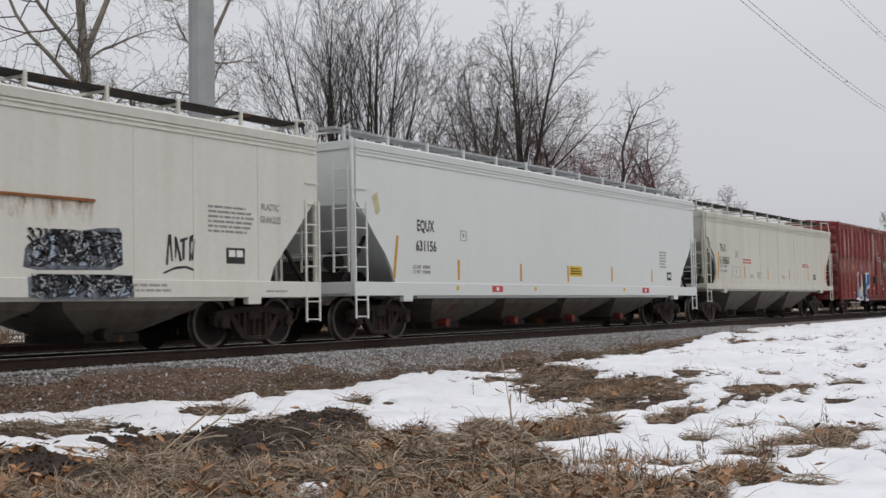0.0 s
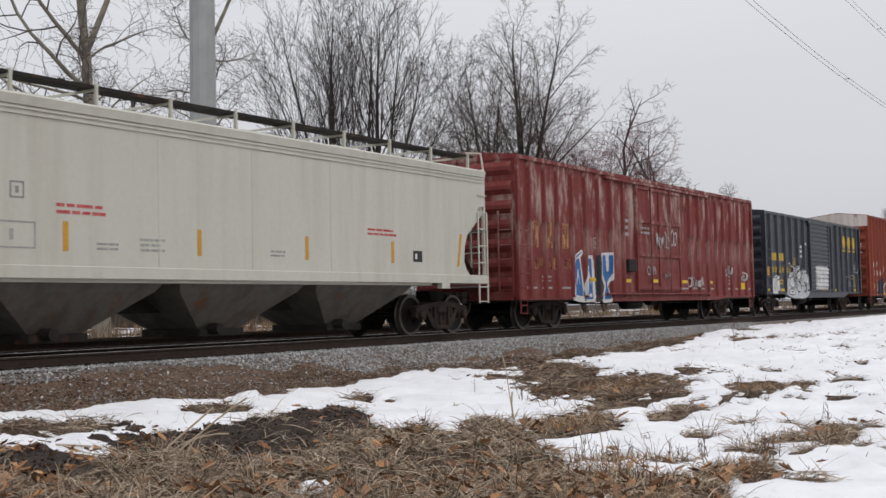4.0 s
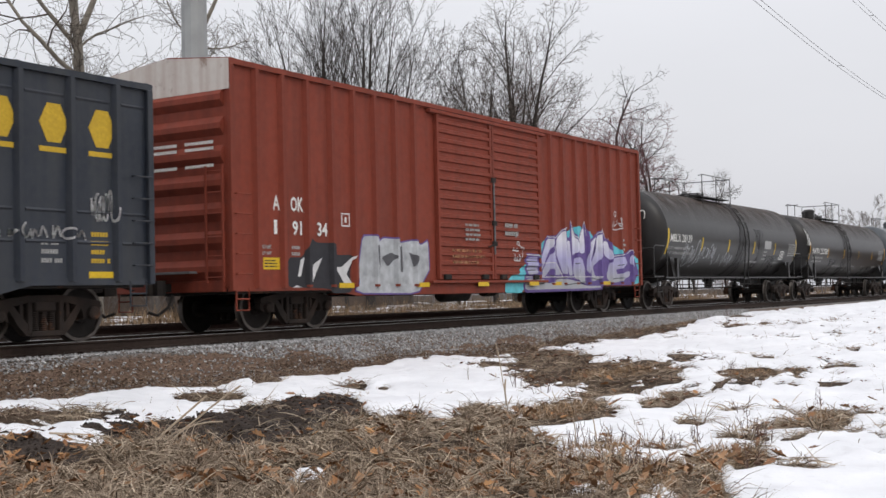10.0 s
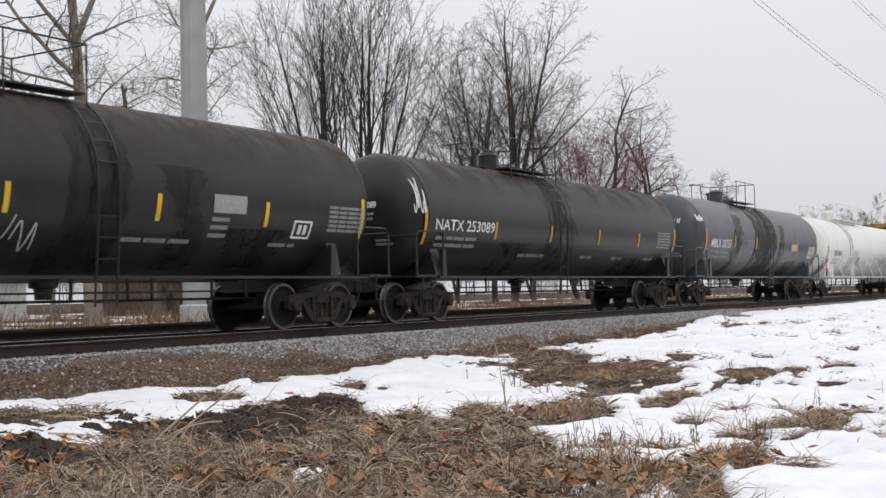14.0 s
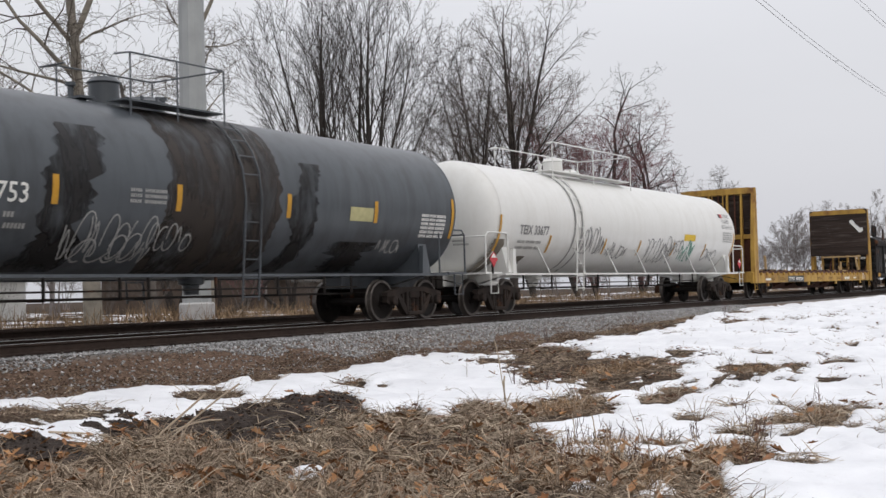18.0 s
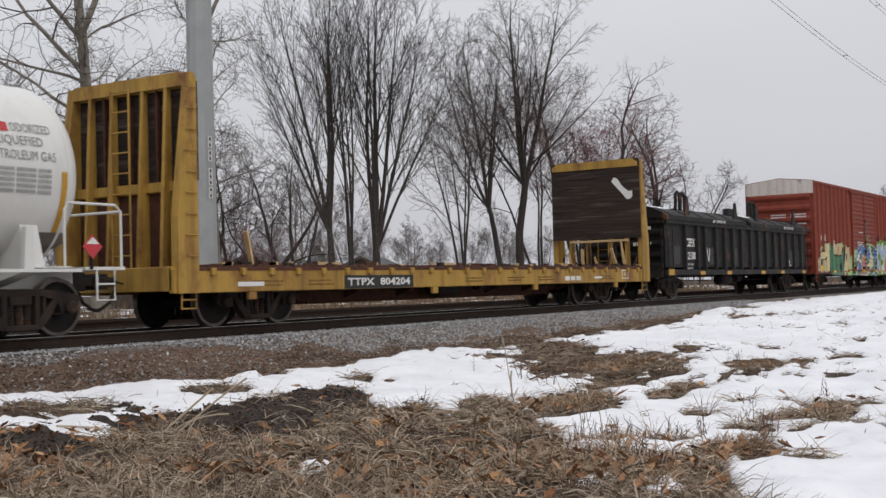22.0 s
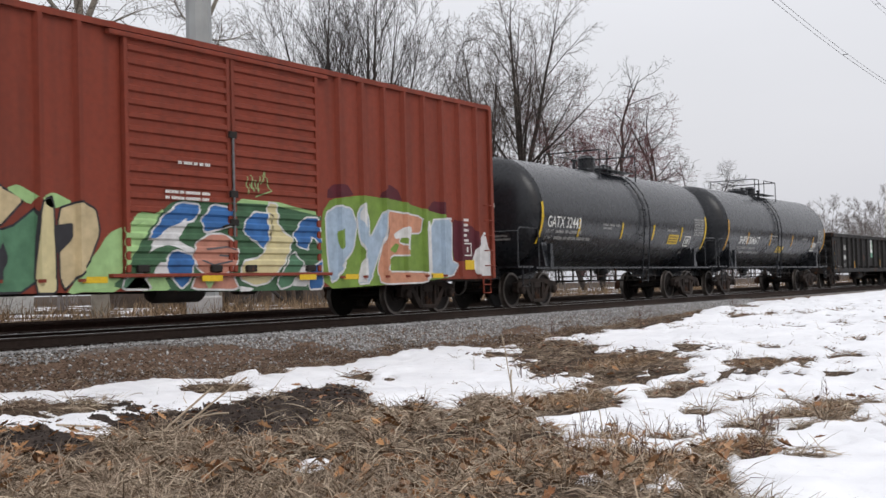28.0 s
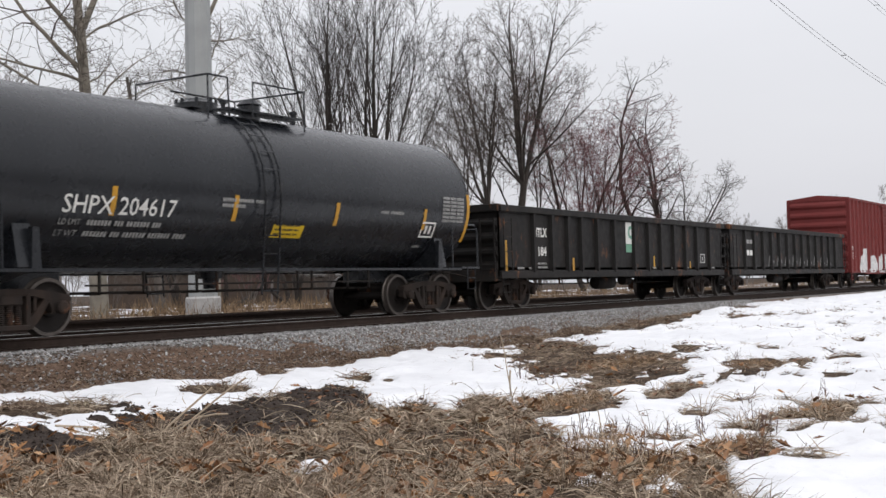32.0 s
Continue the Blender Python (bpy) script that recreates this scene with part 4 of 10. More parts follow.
SPRIG = plain("red-brown weed stalks", (0.115, 0.068, 0.055), 0.85, 0.3, 9, 0, 0)
for i, (x, y, h, n) in enumerate(((9.94, -11.1, 0.34, 5), (10.36, -11.1, 0.30, 4), (10.07, -11.45, 0.36, 6), (9.2, -11.95, 0.34, 6), (10.55, -11.72, 0.26, 5), (10.9, -12.5, 0.34, 7), (12.1, -12.05, 0.30, 5), (15.6, -7.4, 0.5, 4),
                                 (14.9, -8.1, 0.34, 4), (26.0, -4.9, 0.6, 5), (22.5, -4.4, 0.5, 4), (30.5, -5.6, 0.6, 4), (14.5, -12.05, 0.30, 4), (9.0, -11.5, 0.28, 4), (8.6, -12.0, 0.30, 6), (8.75, -12.3, 0.26, 5),
                                 (10.7, -12.0, 0.32, 5), (9.9, -9.9, 0.22, 3), (11.3, -12.35, 0.28, 4), (13.2, -11.6, 0.26, 3), (17.6, -9.9, 0.34, 4), (9.6, -12.9, 0.24, 4))):
    sprig(x, y, h, n, 700 + i)
weed(8.45, -7.25, -38, 0.85, 0.62, 0.010, "thick pale dead stem leaning over the grass")
weed(8.75, -6.85, -33, 0.60, 0.50, 0.012, "thick pale dead stem leaning over the grass")
weed(9.20, -6.55, -60, 0.65, 0.20, 0.010, "pale dead stem lying across the soil", 1.2)
weed(9.00, -6.2, 150, 0.75, 0.12, 0.011, "grey dead stem lying on the snow")
weed(13.6, -8.3, 20, 0.04, 0.42, 0.012, "upright dark dead weed stalk", 0)
weed(13.7, -8.28, 60, 0.30, 0.85, 0.007, "thin dead weed stalk leaning outwards", 0.3)
weed(12.3, -9.0, -55, 0.10, 0.30, 0.006, "thin dead weed stalk in the snow")
weed(10.7, -10.7, 200, 0.10, 0.33, 0.006, "thin dead weed stalk in the snow")
weed(10.4, -11.1, 60, 0.12, 0.30, 0.006, "thin dead weed stalk in the snow")
weed(10.0, -12.3, 120, 0.10, 0.26, 0.006, "thin dead weed stalk among the leaves")
weed(7.9, -10.0, -50, 0.03, 0.30, 0.008, "short pale dead stalk in the grass")
weed(11.2, -12.2, 70, 0.06, 0.24, 0.005, "thin dead weed stalk in the snow")


# ---- trees and the far side of the line ----
def tube_fast(vs, fs, pts, rs, n):
    """A thin tapering limb, added to plain lists."""
    base = len(vs)
    last = len(pts) - 1
    for i, p in enumerate(pts):
        q, o = pts[min(i + 1, last)], pts[max(i - 1, 0)]
        dx, dy, dz = q[0] - o[0], q[1] - o[1], q[2] - o[2]
        L = math.sqrt(dx * dx + dy * dy + dz * dz) or 1.0
        dx, dy, dz = dx / L, dy / L, dz / L
        ax, ay, az = (dy, -dx, 0.0) if abs(dz) < 0.95 else (0.0, dz, -dy)
        L = math.sqrt(ax * ax + ay * ay + az * az) or 1.0
        ax, ay, az = ax / L, ay / L, az / L
        bx, by, bz = dy * az - dz * ay, dz * ax - dx * az, dx * ay - dy * ax
        for j in range(n):
            c, s = math.cos(6.2832 * j / n) * rs[i], math.sin(6.2832 * j / n) * rs[i]
            vs.append((p[0] + ax * c + bx * s, p[1] + ay * c + by * s, p[2] + az * c + bz * s))
    for i in range(last):
        q = base + i * n
        for j in range(n):
            k = (j + 1) % n
            fs.append((q + j, q + k, q + n + k, q + n + j))


def tree(name, label, x, y, height, r0, seed, bark, twig=None, stems=1, fan=20.0, upright=0.6, first=0.25, kids=(9, 7, 6, 3), lean=(0, 0), wander=0.10, length=0.45,
         twig_r=0.006, spread=(28, 52), taper=0.5, limb_bark=None, at=None, whole=False, ragged=0.6, thin_at=2):
    """A bare tree: stems, limbs, branches and twigs. upright: how much limbs bend back up; first: height of the first limb."""
    rnd = random.Random(seed)
    x, y = (0.0, 0.0) if at else (x, y)
    base = Vector((x, y, (0.0 if at else float(ground_z(x, y, False))) - 0.1))
    stem_list, limb_list, thin = [], [], ([], [])

    def grow(p, d, L, r, level):
        k = (9, 6, 4, 2, 1)[level]
        pts, dirs = [p], [d]
        for i in range(k):
            d = (d + Vector((rnd.gauss(0, 1), rnd.gauss(0, 1), rnd.gauss(0, 0.6))) * wander * ((0.45 if stems > 1 else 0.22) + ragged * level) + Vector((0, 0, upright * 0.16 * (level > 0)))).normalized()
            p = p + d * (L / k)
            pts.append(p)
            dirs.append(d)
        tip = r * (0.22 if level == 0 else 0.35)
        rs = [max(twig_r, r + (tip - r) * i / k) for i in range(k + 1)]
        if level == 0:
            rs[0] *= 1.35
        if level < (1 if whole else 2):
            bag = ([], [])
            (stem_list if level == 0 else limb_list).append(bag)
        else:
            bag = thin
        tube_fast(bag[0], bag[1], pts, rs, (9, 6, 4, 3, 3)[level])
        if level == 4:
            return
        n = kids[level]
        f0 = first if level == 0 else 0.15
        for i in range(n):
            f = min(f0 + (1 - f0) * (i + rnd.random() * 0.8) / n, 0.97)
            j = f * k
            a = min(int(j), k - 1)
            q = pts[a].lerp(pts[a + 1], j - a)
            dd = dirs[a + 1]
            side = dd.orthogonal().normalized()
            side.rotate(Matrix.Rotation(rnd.uniform(0, 6.283), 3, dd))
            w = radians(rnd.uniform(*spread))
            nd = (dd * math.cos(w) + side * math.sin(w)).normalized()
            ll = L * length * (1.2 - 0.62 * f) * rnd.uniform(0.7, 1.2)
            grow(q, nd, ll, max(twig_r, rs[a] * taper), level + 1)

    for s in range(stems):
        ang = rnd.uniform(-0.5, 0.5) + s * 6.283 / max(1, stems)
        w = radians(fan * rnd.uniform(0.12, 1.0)) if stems > 1 else 0.0
        d = Vector((math.cos(ang) * math.sin(w) + lean[0], math.sin(ang) * math.sin(w) + lean[1], math.cos(w))).normalized()
        off = Vector((math.cos(ang), math.sin(ang), 0)) * (r0 * 1.2 if stems > 1 else 0)
        grow(base + off, d, height * rnd.uniform(0.86, 1.0) if stems > 1 else height, r0 * (rnd.uniform(0.7, 1.0) if stems > 1 else 1), 0)
    t = thing(name, label, "tree", "bare trees beyond the tracks")
    for nm, group, m in (("trunk", stem_list, bark), ("limb", limb_list, limb_bark or bark), ("crown", [thin], twig or bark)):
        for vs, fs in group:
            me = bpy.data.meshes.new(nm)
            me.from_pydata(vs, [], fs)
            me.materials.append(m)
            me.polygons.foreach_set("use_smooth", [True] * len(fs))
            o = part(nm, me, None, t)
            if nm == "crown":
                tagged(o, "", "", "", "stuff")
    if at:
        t.location = at
    return t


def bare_tree(name, label, x, y, stems, bark, twig, seed, fork=0.0, trunk_r=0.2, lean=(0.0, 0.0), limbs=(), n=(11, 8, 4), angle=(16, 34), ratio=(0.50, 0.42, 0.45),
              wander=(0.025, 0.05, 0.09, 0.13), bend=(0.0, 0.10, 0.06, 0.04), twig_r=0.008, taper=0.42, first=0.22, thick=0.85):
    """A leafless tree. stems: (heading, lean from upright, length, radius), from the fork or the ground; limbs: (height, heading, rise, length, radius)
    that leave the trunk; n, angle, ratio: how many branches leave a limb, how wide and how long; bend: how much each order turns up (or, below zero, droops)."""
    rnd = random.Random(seed)
    trunks, boughs, thin = [], [], ([], [])
    ground = float(ground_z(x, y, False)) - 0.1

    def grow(p, d, L, r, level, tip=None):
        k = (12, 8, 5, 3)[level]
        pts, dirs = [p], [d]
        w = wander[level]
        for i in range(k):
            d = (d + Vector((rnd.gauss(0, 1), rnd.gauss(0, 1), rnd.gauss(0, 0.7))) * w + Vector((0, 0, bend[level] / k))).normalized()
            p = p + d * (L / k)
            pts.append(p)
            dirs.append(d)
        end = twig_r if tip is None else tip
        rs = [end + (r - end) * (1 - i / k) ** thick for i in range(k + 1)]
        if level == 0:
            trunks.append(([], []))
            bag = trunks[-1]
        elif level == 1:
            boughs.append(([], []))
            bag = boughs[-1]
        else:
            bag = thin
        tube_fast(bag[0], bag[1], pts, rs, (10, 6, 4, 3)[level])
        return pts, dirs, rs

    def dress(run, L, level, f0):
        pts, dirs, rs = run
        if level == 3:
            return
        k = len(pts) - 1
        m = n[level] if level else max(3, round(n[0] * (0.6 + 0.4 * rnd.random())))
        turn = rnd.uniform(0, 6.283)
        for i in range(m):
            f = min(f0 + (1 - f0) * (i + rnd.random()) / m, 0.985)
            a = min(int(f * k), k - 1)
            q = pts[a].lerp(pts[a + 1], f * k - a)
            dd = dirs[a + 1]
            side = dd.orthogonal().normalized()
            turn += 2.4 + rnd.uniform(-0.6, 0.6)
            side.rotate(Matrix.Rotation(turn, 3, dd))
            w = radians(rnd.uniform(*angle) * (1.0 + 0.25 * level))
            nd = (dd * math.cos(w) + side * math.sin(w)).normalized()
            ll = max(0.45, L * ratio[level] * (1.2 - 0.72 * f) * rnd.uniform(0.7, 1.3))
            r = max(twig_r, rs[a] * taper)
            dress(grow(q, nd, ll, r, level + 1), ll, level + 1, 0.16)

    def way(heading, off):
        h, w = radians(heading), radians(off)
        return Vector((math.cos(h) * math.sin(w), math.sin(h) * math.sin(w), math.cos(w)))

    base = Vector((x, y, ground))
    if fork:
        d = Vector((lean[0], lean[1], 1.0)).normalized()
        run = grow(base, d, fork, trunk_r, 0, max((s[3] for s in stems), default=twig_r) if stems else trunk_r * 0.35)
        top = run[0][-1]
        for h, heading, rise, L, r in limbs:
            f = min(0.99, h / fork) * 12
            a = min(int(f), 11)
            p = run[0][a].lerp(run[0][a + 1], f - a)
            dress(grow(p, way(heading, 90 - rise), L, r, 1), L, 1, 0.18)
    else:
        top = base
    for heading, off, L, r in stems:
        d = way(heading, off)
        q = top + (Vector((d.x, d.y, 0)) * (1.2 * r) if not fork else Vector((0, 0, -0.4 * rnd.random())))
        dress(grow(q, d, L, r, 0), L, 0, first)
    t = thing(name, label, "tree", "bare trees beyond the tracks")
    for nm, group, m in (("trunk", trunks, bark), ("limb", boughs, bark), ("crown", [thin], twig)):
        for vs, fs in group:
            me = bpy.data.meshes.new(nm)
            me.from_pydata(vs, [], fs)
            me.materials.append(m)
            me.polygons.foreach_set("use_smooth", [True] * len(fs))
            o = part(nm, me, None, t)
            if nm == "crown":
                tagged(o, "", "", "", "stuff")
    return t


def fan(seed, count, heading, width, lean, length, radius):
    """Stems that spread from one root: headings within width of the given one."""
    r = random.Random(seed)
    return [(heading + width * (2 * (i + r.random()) / count - 1), lean[0] + (lean[1] - lean[0]) * ((i * 0.618 + r.random() * 0.3) % 1.0), r.uniform(*length), r.uniform(*radius)) for i in range(count)]


def more_limbs(seed, count, low, high, rise, length, radius):
    r = random.Random(seed)
    return [(low + (high - low) * (i + r.random()) / count, 360 * ((i * 0.382 + 0.1 * r.random()) % 1.0), r.uniform(*rise), r.uniform(*length), r.uniform(*radius)) for i in range(count)]


ZIGZAG = dict(angle=(30, 62), ratio=(0.5, 0.46, 0.50), wander=(0.008, 0.17, 0.22, 0.22), bend=(0.0, -0.05, -0.10, -0.10), n=(8, 11, 6), taper=0.42, twig_r=0.006)
bare_tree("sycamore", "tall bare sycamore with pale mottled bark", 28.15, 15.8, [(140, 7, 7, 0.15), (-42, 22, 8, 0.12), (60, 16, 7, 0.10)], BARK_PALE, BARK_TWIG, 5, 10.0, 0.33, (-0.016, 0.014),
          [(6.5, 138, 38, 4.6, 0.075), (7.2, 128, 12, 5.2, 0.075), (7.7, -40, -6, 3.6, 0.07), (8.2, 146, 10, 5.2, 0.06), (8.6, 134, 42, 7.0, 0.095), (9.6, 142, 52, 6.5, 0.09), (7.1, -48, 36, 3.4, 0.05)]
          + more_limbs(71, 11, 6.0, 9.9, (15, 60), (2.2, 4.2), (0.035, 0.055)), **ZIGZAG)
bare_tree("sycamore", "bare sycamore with blotched bark behind the pole", 34.2, 16.1, [(120, 4, 8, 0.11), (-50, 24, 6, 0.09)], BARK_PALE, BARK_TWIG, 12, 11.5, 0.20, (0.0, 0.0),
          more_limbs(72, 20, 4.0, 11.3, (0, 58), (1.8, 4.0), (0.03, 0.05)), **ZIGZAG)
bare_tree("slender_tree", "slender leaning grey tree with a broken top", 32.3, 17.0, [], BARK_GREY, BARK_GREY, 8, 9.2, 0.17, (-0.085, 0.08),
          more_limbs(73, 8, 3.5, 9.0, (25, 65), (0.9, 2.4), (0.025, 0.04)), **{**ZIGZAG, "n": (6, 6, 3)})
UPSWEPT = dict(n=(15, 7, 4), angle=(15, 31), ratio=(0.46, 0.44, 0.52), wander=(0.022, 0.035, 0.06, 0.09), bend=(0.02, 0.16, 0.12, 0.08), twig_r=0.0075, taper=0.40)
bare_tree("maple", "bare many-stemmed maple with upswept branches", 50.7, 23.2, [(128, 1, 13.0, 0.15), (128, 8, 12, 0.12), (128, 16, 10.5, 0.10), (128, 23, 9, 0.085), (-52, 4, 13, 0.11), (215, 10, 11.5, 0.10)],
          BARK_DARK, BARK_DARK, 21, 4.2, 0.25, **UPSWEPT)
bare_tree("maple", "bare spreading maple with upswept branches", 52.9, 22.0, [(-54, 1, 14.2, 0.19), (126, 4, 13.8, 0.14), (-54, 8, 13.5, 0.14), (-54, 16, 12.5, 0.11), (-54, 25, 11, 0.095), (216, 12, 12.5, 0.10), (-20, 18, 11.5, 0.09)],
          BARK_DARK, BARK_DARK, 33, 3.0, 0.32, **UPSWEPT)
bare_tree("maple", "thin straight maple stems among the trunks", 51.5, 22.5, fan(3, 4, 126, 90, (1, 7), (13, 15), (0.08, 0.11)), BARK_DARK, BARK_DARK, 34, **{**UPSWEPT, "n": (8, 5, 3), "first": 0.4})
CROOKED = dict(n=(7, 6, 3), angle=(26, 58), ratio=(0.42, 0.46, 0.48), wander=(0.13, 0.16, 0.20, 0.22), bend=(0.5, 0.12, 0.05, 0.0), twig_r=0.007, taper=0.45)
bare_tree("crooked_tree", "crooked bare tree with curved stems", 41.8, 18.3, [(132, 30, 7.5, 0.13), (-48, 14, 7.0, 0.12), (132, 8, 7.5, 0.10), (132, 50, 6.0, 0.10)], BARK_DARK, BARK_DARK, 41, **CROOKED)
bare_tree("crooked_tree", "crooked bare tree with a long bent trunk", 36.7, 18.1, [(-47, 58, 7.5, 0.15), (100, 16, 7.0, 0.11), (-47, 20, 6.5, 0.10)], BARK_DARK, BARK_DARK, 43, **{**CROOKED, "bend": (1.1, 0.12, 0.05, 0.0)})
bare_tree("crooked_tree", "tangled bare tree with dark winding branches", 34.2, 17.9, [(134, 6, 7.0, 0.12), (134, 18, 6.5, 0.10), (-46, 10, 6.0, 0.09)], BARK_DARK, BARK_DARK, 45, **CROOKED)
bare_tree("crooked_tree", "crooked bare tree with thin tangled branches", 25.2, 19.8, [(138, 34, 8, 0.10), (-42, 30, 7, 0.09), (138, 10, 8, 0.09)], BARK_GREY, BARK_RED, 47, **CROOKED)
bare_tree("crooked_tree", "tangled bare tree with brownish twigs", 27.0, 27.0, fan(6, 5, 90, 180, (10, 35), (7, 9.5), (0.07, 0.10)), BARK_GREY, BARK_RED, 95, **CROOKED)
bare_tree("crooked_tree", "tangled bare tree with brownish twigs", 24.0, 23.5, fan(8, 5, 90, 180, (10, 38), (6, 8.5), (0.07, 0.10)), BARK_GREY, BARK_RED, 96, **CROOKED)
ROUND = dict(n=(14, 9, 5), angle=(20, 42), ratio=(0.42, 0.46, 0.55), wander=(0.045, 0.08, 0.12, 0.15), bend=(0.12, 0.10, 0.04, 0.0), twig_r=0.011, taper=0.44, first=0.12)
bare_tree("oak", "tall bare oak with a rounded crown", 90.4, 33.4, [(117, 7, 16.5, 0.28), (-63, 8, 16, 0.24), (207, 20, 13, 0.15), (27, 18, 13, 0.15), (117, 25, 13, 0.14), (-63, 24, 10, 0.11), (117, 40, 9, 0.10)], BARK_DARK, BARK_TWIG, 61, 9.5, 0.38, **ROUND)
bare_tree("oak", "tall bare oak with several ascending stems", 88.0, 34.0, [(118, 8, 15, 0.19), (118, 24, 13, 0.15), (-62, 5, 15, 0.16), (200, 18, 12, 0.12), (118, 40, 9, 0.10)], BARK_DARK, BARK_TWIG, 98, 7.5, 0.27, **ROUND)
bare_tree("ash", "bare slender ash with several stems", 80.6, 33.2, fan(11, 4, 120, 160, (3, 15), (13, 17), (0.10, 0.16)), BARK_DARK, BARK_TWIG, 51, **{**ROUND, "n": (12, 7, 4), "first": 0.35})
DENSE = dict(n=(15, 9, 6), angle=(22, 46), ratio=(0.42, 0.46, 0.6), wander=(0.06, 0.10, 0.13, 0.16), bend=(0.10, 0.12, 0.06, 0.0), twig_r=0.011, taper=0.42, first=0.28)
bare_tree("thicket_tree", "bare tree with reddish twigs", 97.4, 30.8, [(116, 16, 17, 0.24), (-64, 14, 16, 0.21), (-64, 30, 14, 0.13), (200, 16, 14, 0.13), (30, 18, 14, 0.13)], BARK_DARK, BARK_RED, 71, 1.5, 0.28, **DENSE)
bare_tree("thicket_tree", "dense bare tree with reddish twigs", 100.5, 30.4, fan(14, 5, 110, 170, (4, 20), (12, 16), (0.11, 0.17)), BARK_DARK, BARK_RED, 73, **DENSE)
bare_tree("oak", "bare young oak with a twiggy crown", 95.0, 34.0, fan(16, 3, 110, 170, (4, 24), (15, 19), (0.12, 0.17)), BARK_DARK, BARK_TWIG, 99, **{**DENSE, "first": 0.4})
WINDING = dict(n=(14, 7, 4), angle=(34, 66), ratio=(0.27, 0.48, 0.6), wander=(0.12, 0.15, 0.18, 0.18), bend=(0.30, 0.20, 0.05, 0.0), twig_r=0.011, taper=0.48, first=0.34, thick=0.6)
bare_tree("alder", "slender bare tree with winding stems", 112.7, 30.9, [(113, 2, 22.5, 0.30), (-67, 12, 18, 0.22)], BARK_DARK, BARK_DARK, 81, **WINDING)
bare_tree("alder", "slender bare tree with winding stems", 115.2, 29.9, [(-67, 8, 18.5, 0.27), (113, 6, 19, 0.20), (-67, 20, 15, 0.15)], BARK_DARK, BARK_DARK, 83, **WINDING)
bare_tree("alder", "small bare winding tree", 128.6, 31.4, [(113, 4, 15, 0.13), (-67, 10, 14, 0.11)], BARK_DARK, BARK_TWIG, 91, **WINDING)


def woods():
    """Shrubs along the far side and woods in the distance, from a few patterns."""
    r = random.Random(7)
    shrub = [tree("shrub", "leafless tangled shrub by the tracks", 0, 0, 3.2, 0.03, 300 + i, BARK_GREY, BARK_RED if i == 1 else BARK_GREY, stems=6, fan=32, kids=(5, 4, 3, 2), twig_r=0.005, length=0.5, whole=True, at=(30 + 6 * i, 15 + i, -0.1)) for i in range(3)]
    for i in range(20):
        x = 18 + 150 * (i / 20) ** 1.15 + r.uniform(-2, 2)
        y = r.uniform(13.5, 20) + x * 0.10
        copy_thing(shrub[i % 3], pose(x, y, -0.15, 0, 0, r.uniform(0, 360)) @ Matrix.Scale(r.uniform(0.5, 0.95), 4))
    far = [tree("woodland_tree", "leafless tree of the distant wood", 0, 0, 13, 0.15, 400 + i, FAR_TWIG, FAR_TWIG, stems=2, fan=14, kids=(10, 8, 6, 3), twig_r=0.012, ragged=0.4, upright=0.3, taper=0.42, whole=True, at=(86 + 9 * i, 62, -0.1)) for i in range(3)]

    def put(bearing, dist, k, i):
        w = radians(bearing)
        copy_thing(far[i % 3], pose(dist * math.cos(w), -15.9 + dist * math.sin(w), -0.15, 0, 0, r.uniform(0, 360)) @ Matrix.Scale(k, 4))

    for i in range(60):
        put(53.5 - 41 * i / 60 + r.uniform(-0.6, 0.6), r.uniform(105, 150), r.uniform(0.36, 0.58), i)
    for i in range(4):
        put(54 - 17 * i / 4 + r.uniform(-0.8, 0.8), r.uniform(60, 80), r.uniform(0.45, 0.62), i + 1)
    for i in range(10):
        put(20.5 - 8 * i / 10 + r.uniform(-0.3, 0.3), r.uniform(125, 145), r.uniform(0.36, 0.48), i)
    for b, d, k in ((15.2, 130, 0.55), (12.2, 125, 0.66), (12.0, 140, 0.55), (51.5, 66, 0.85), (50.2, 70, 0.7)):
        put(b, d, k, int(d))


woods()


# ---- power line and buildings beyond the tracks ----
def power_pole():
    t = thing("power_pole", "tall grey galvanised steel power pole with number tags", "power pole", "", (27.1, 10.0, 0))
    part("shaft", Solid().lathe([(-0.2, 0.46), (2.0, 0.445), (8.0, 0.41), (38.0, 0.25), (38.05, 0.0)], "z", n=12), POLE_STEEL, t)
    part("footing", Solid().lathe([(-0.4, 0.54), (0.45, 0.54), (0.50, 0.50), (0.50, 0.0)], "z", n=24), CONCRETE, t)
    for i, z in enumerate((5.26, 5.08, 4.84, 4.66, 4.28, 4.10, 3.92, 3.70, 3.52)):
        tag = Solid().box(-0.07, 0.07, -0.004, 0.004, z, z + 0.165)
        o = part("number_tag", tag, WHITE_MARK, t, at=(-0.083, -0.437, 0))
        o.rotation_euler = (0, 0, radians(-10.7))
        part("tag_mark", Solid().box(-0.03, 0.03, -0.008, -0.004, z + 0.03, z + 0.13), BLACK_MARK, o)
    return t


power_pole()


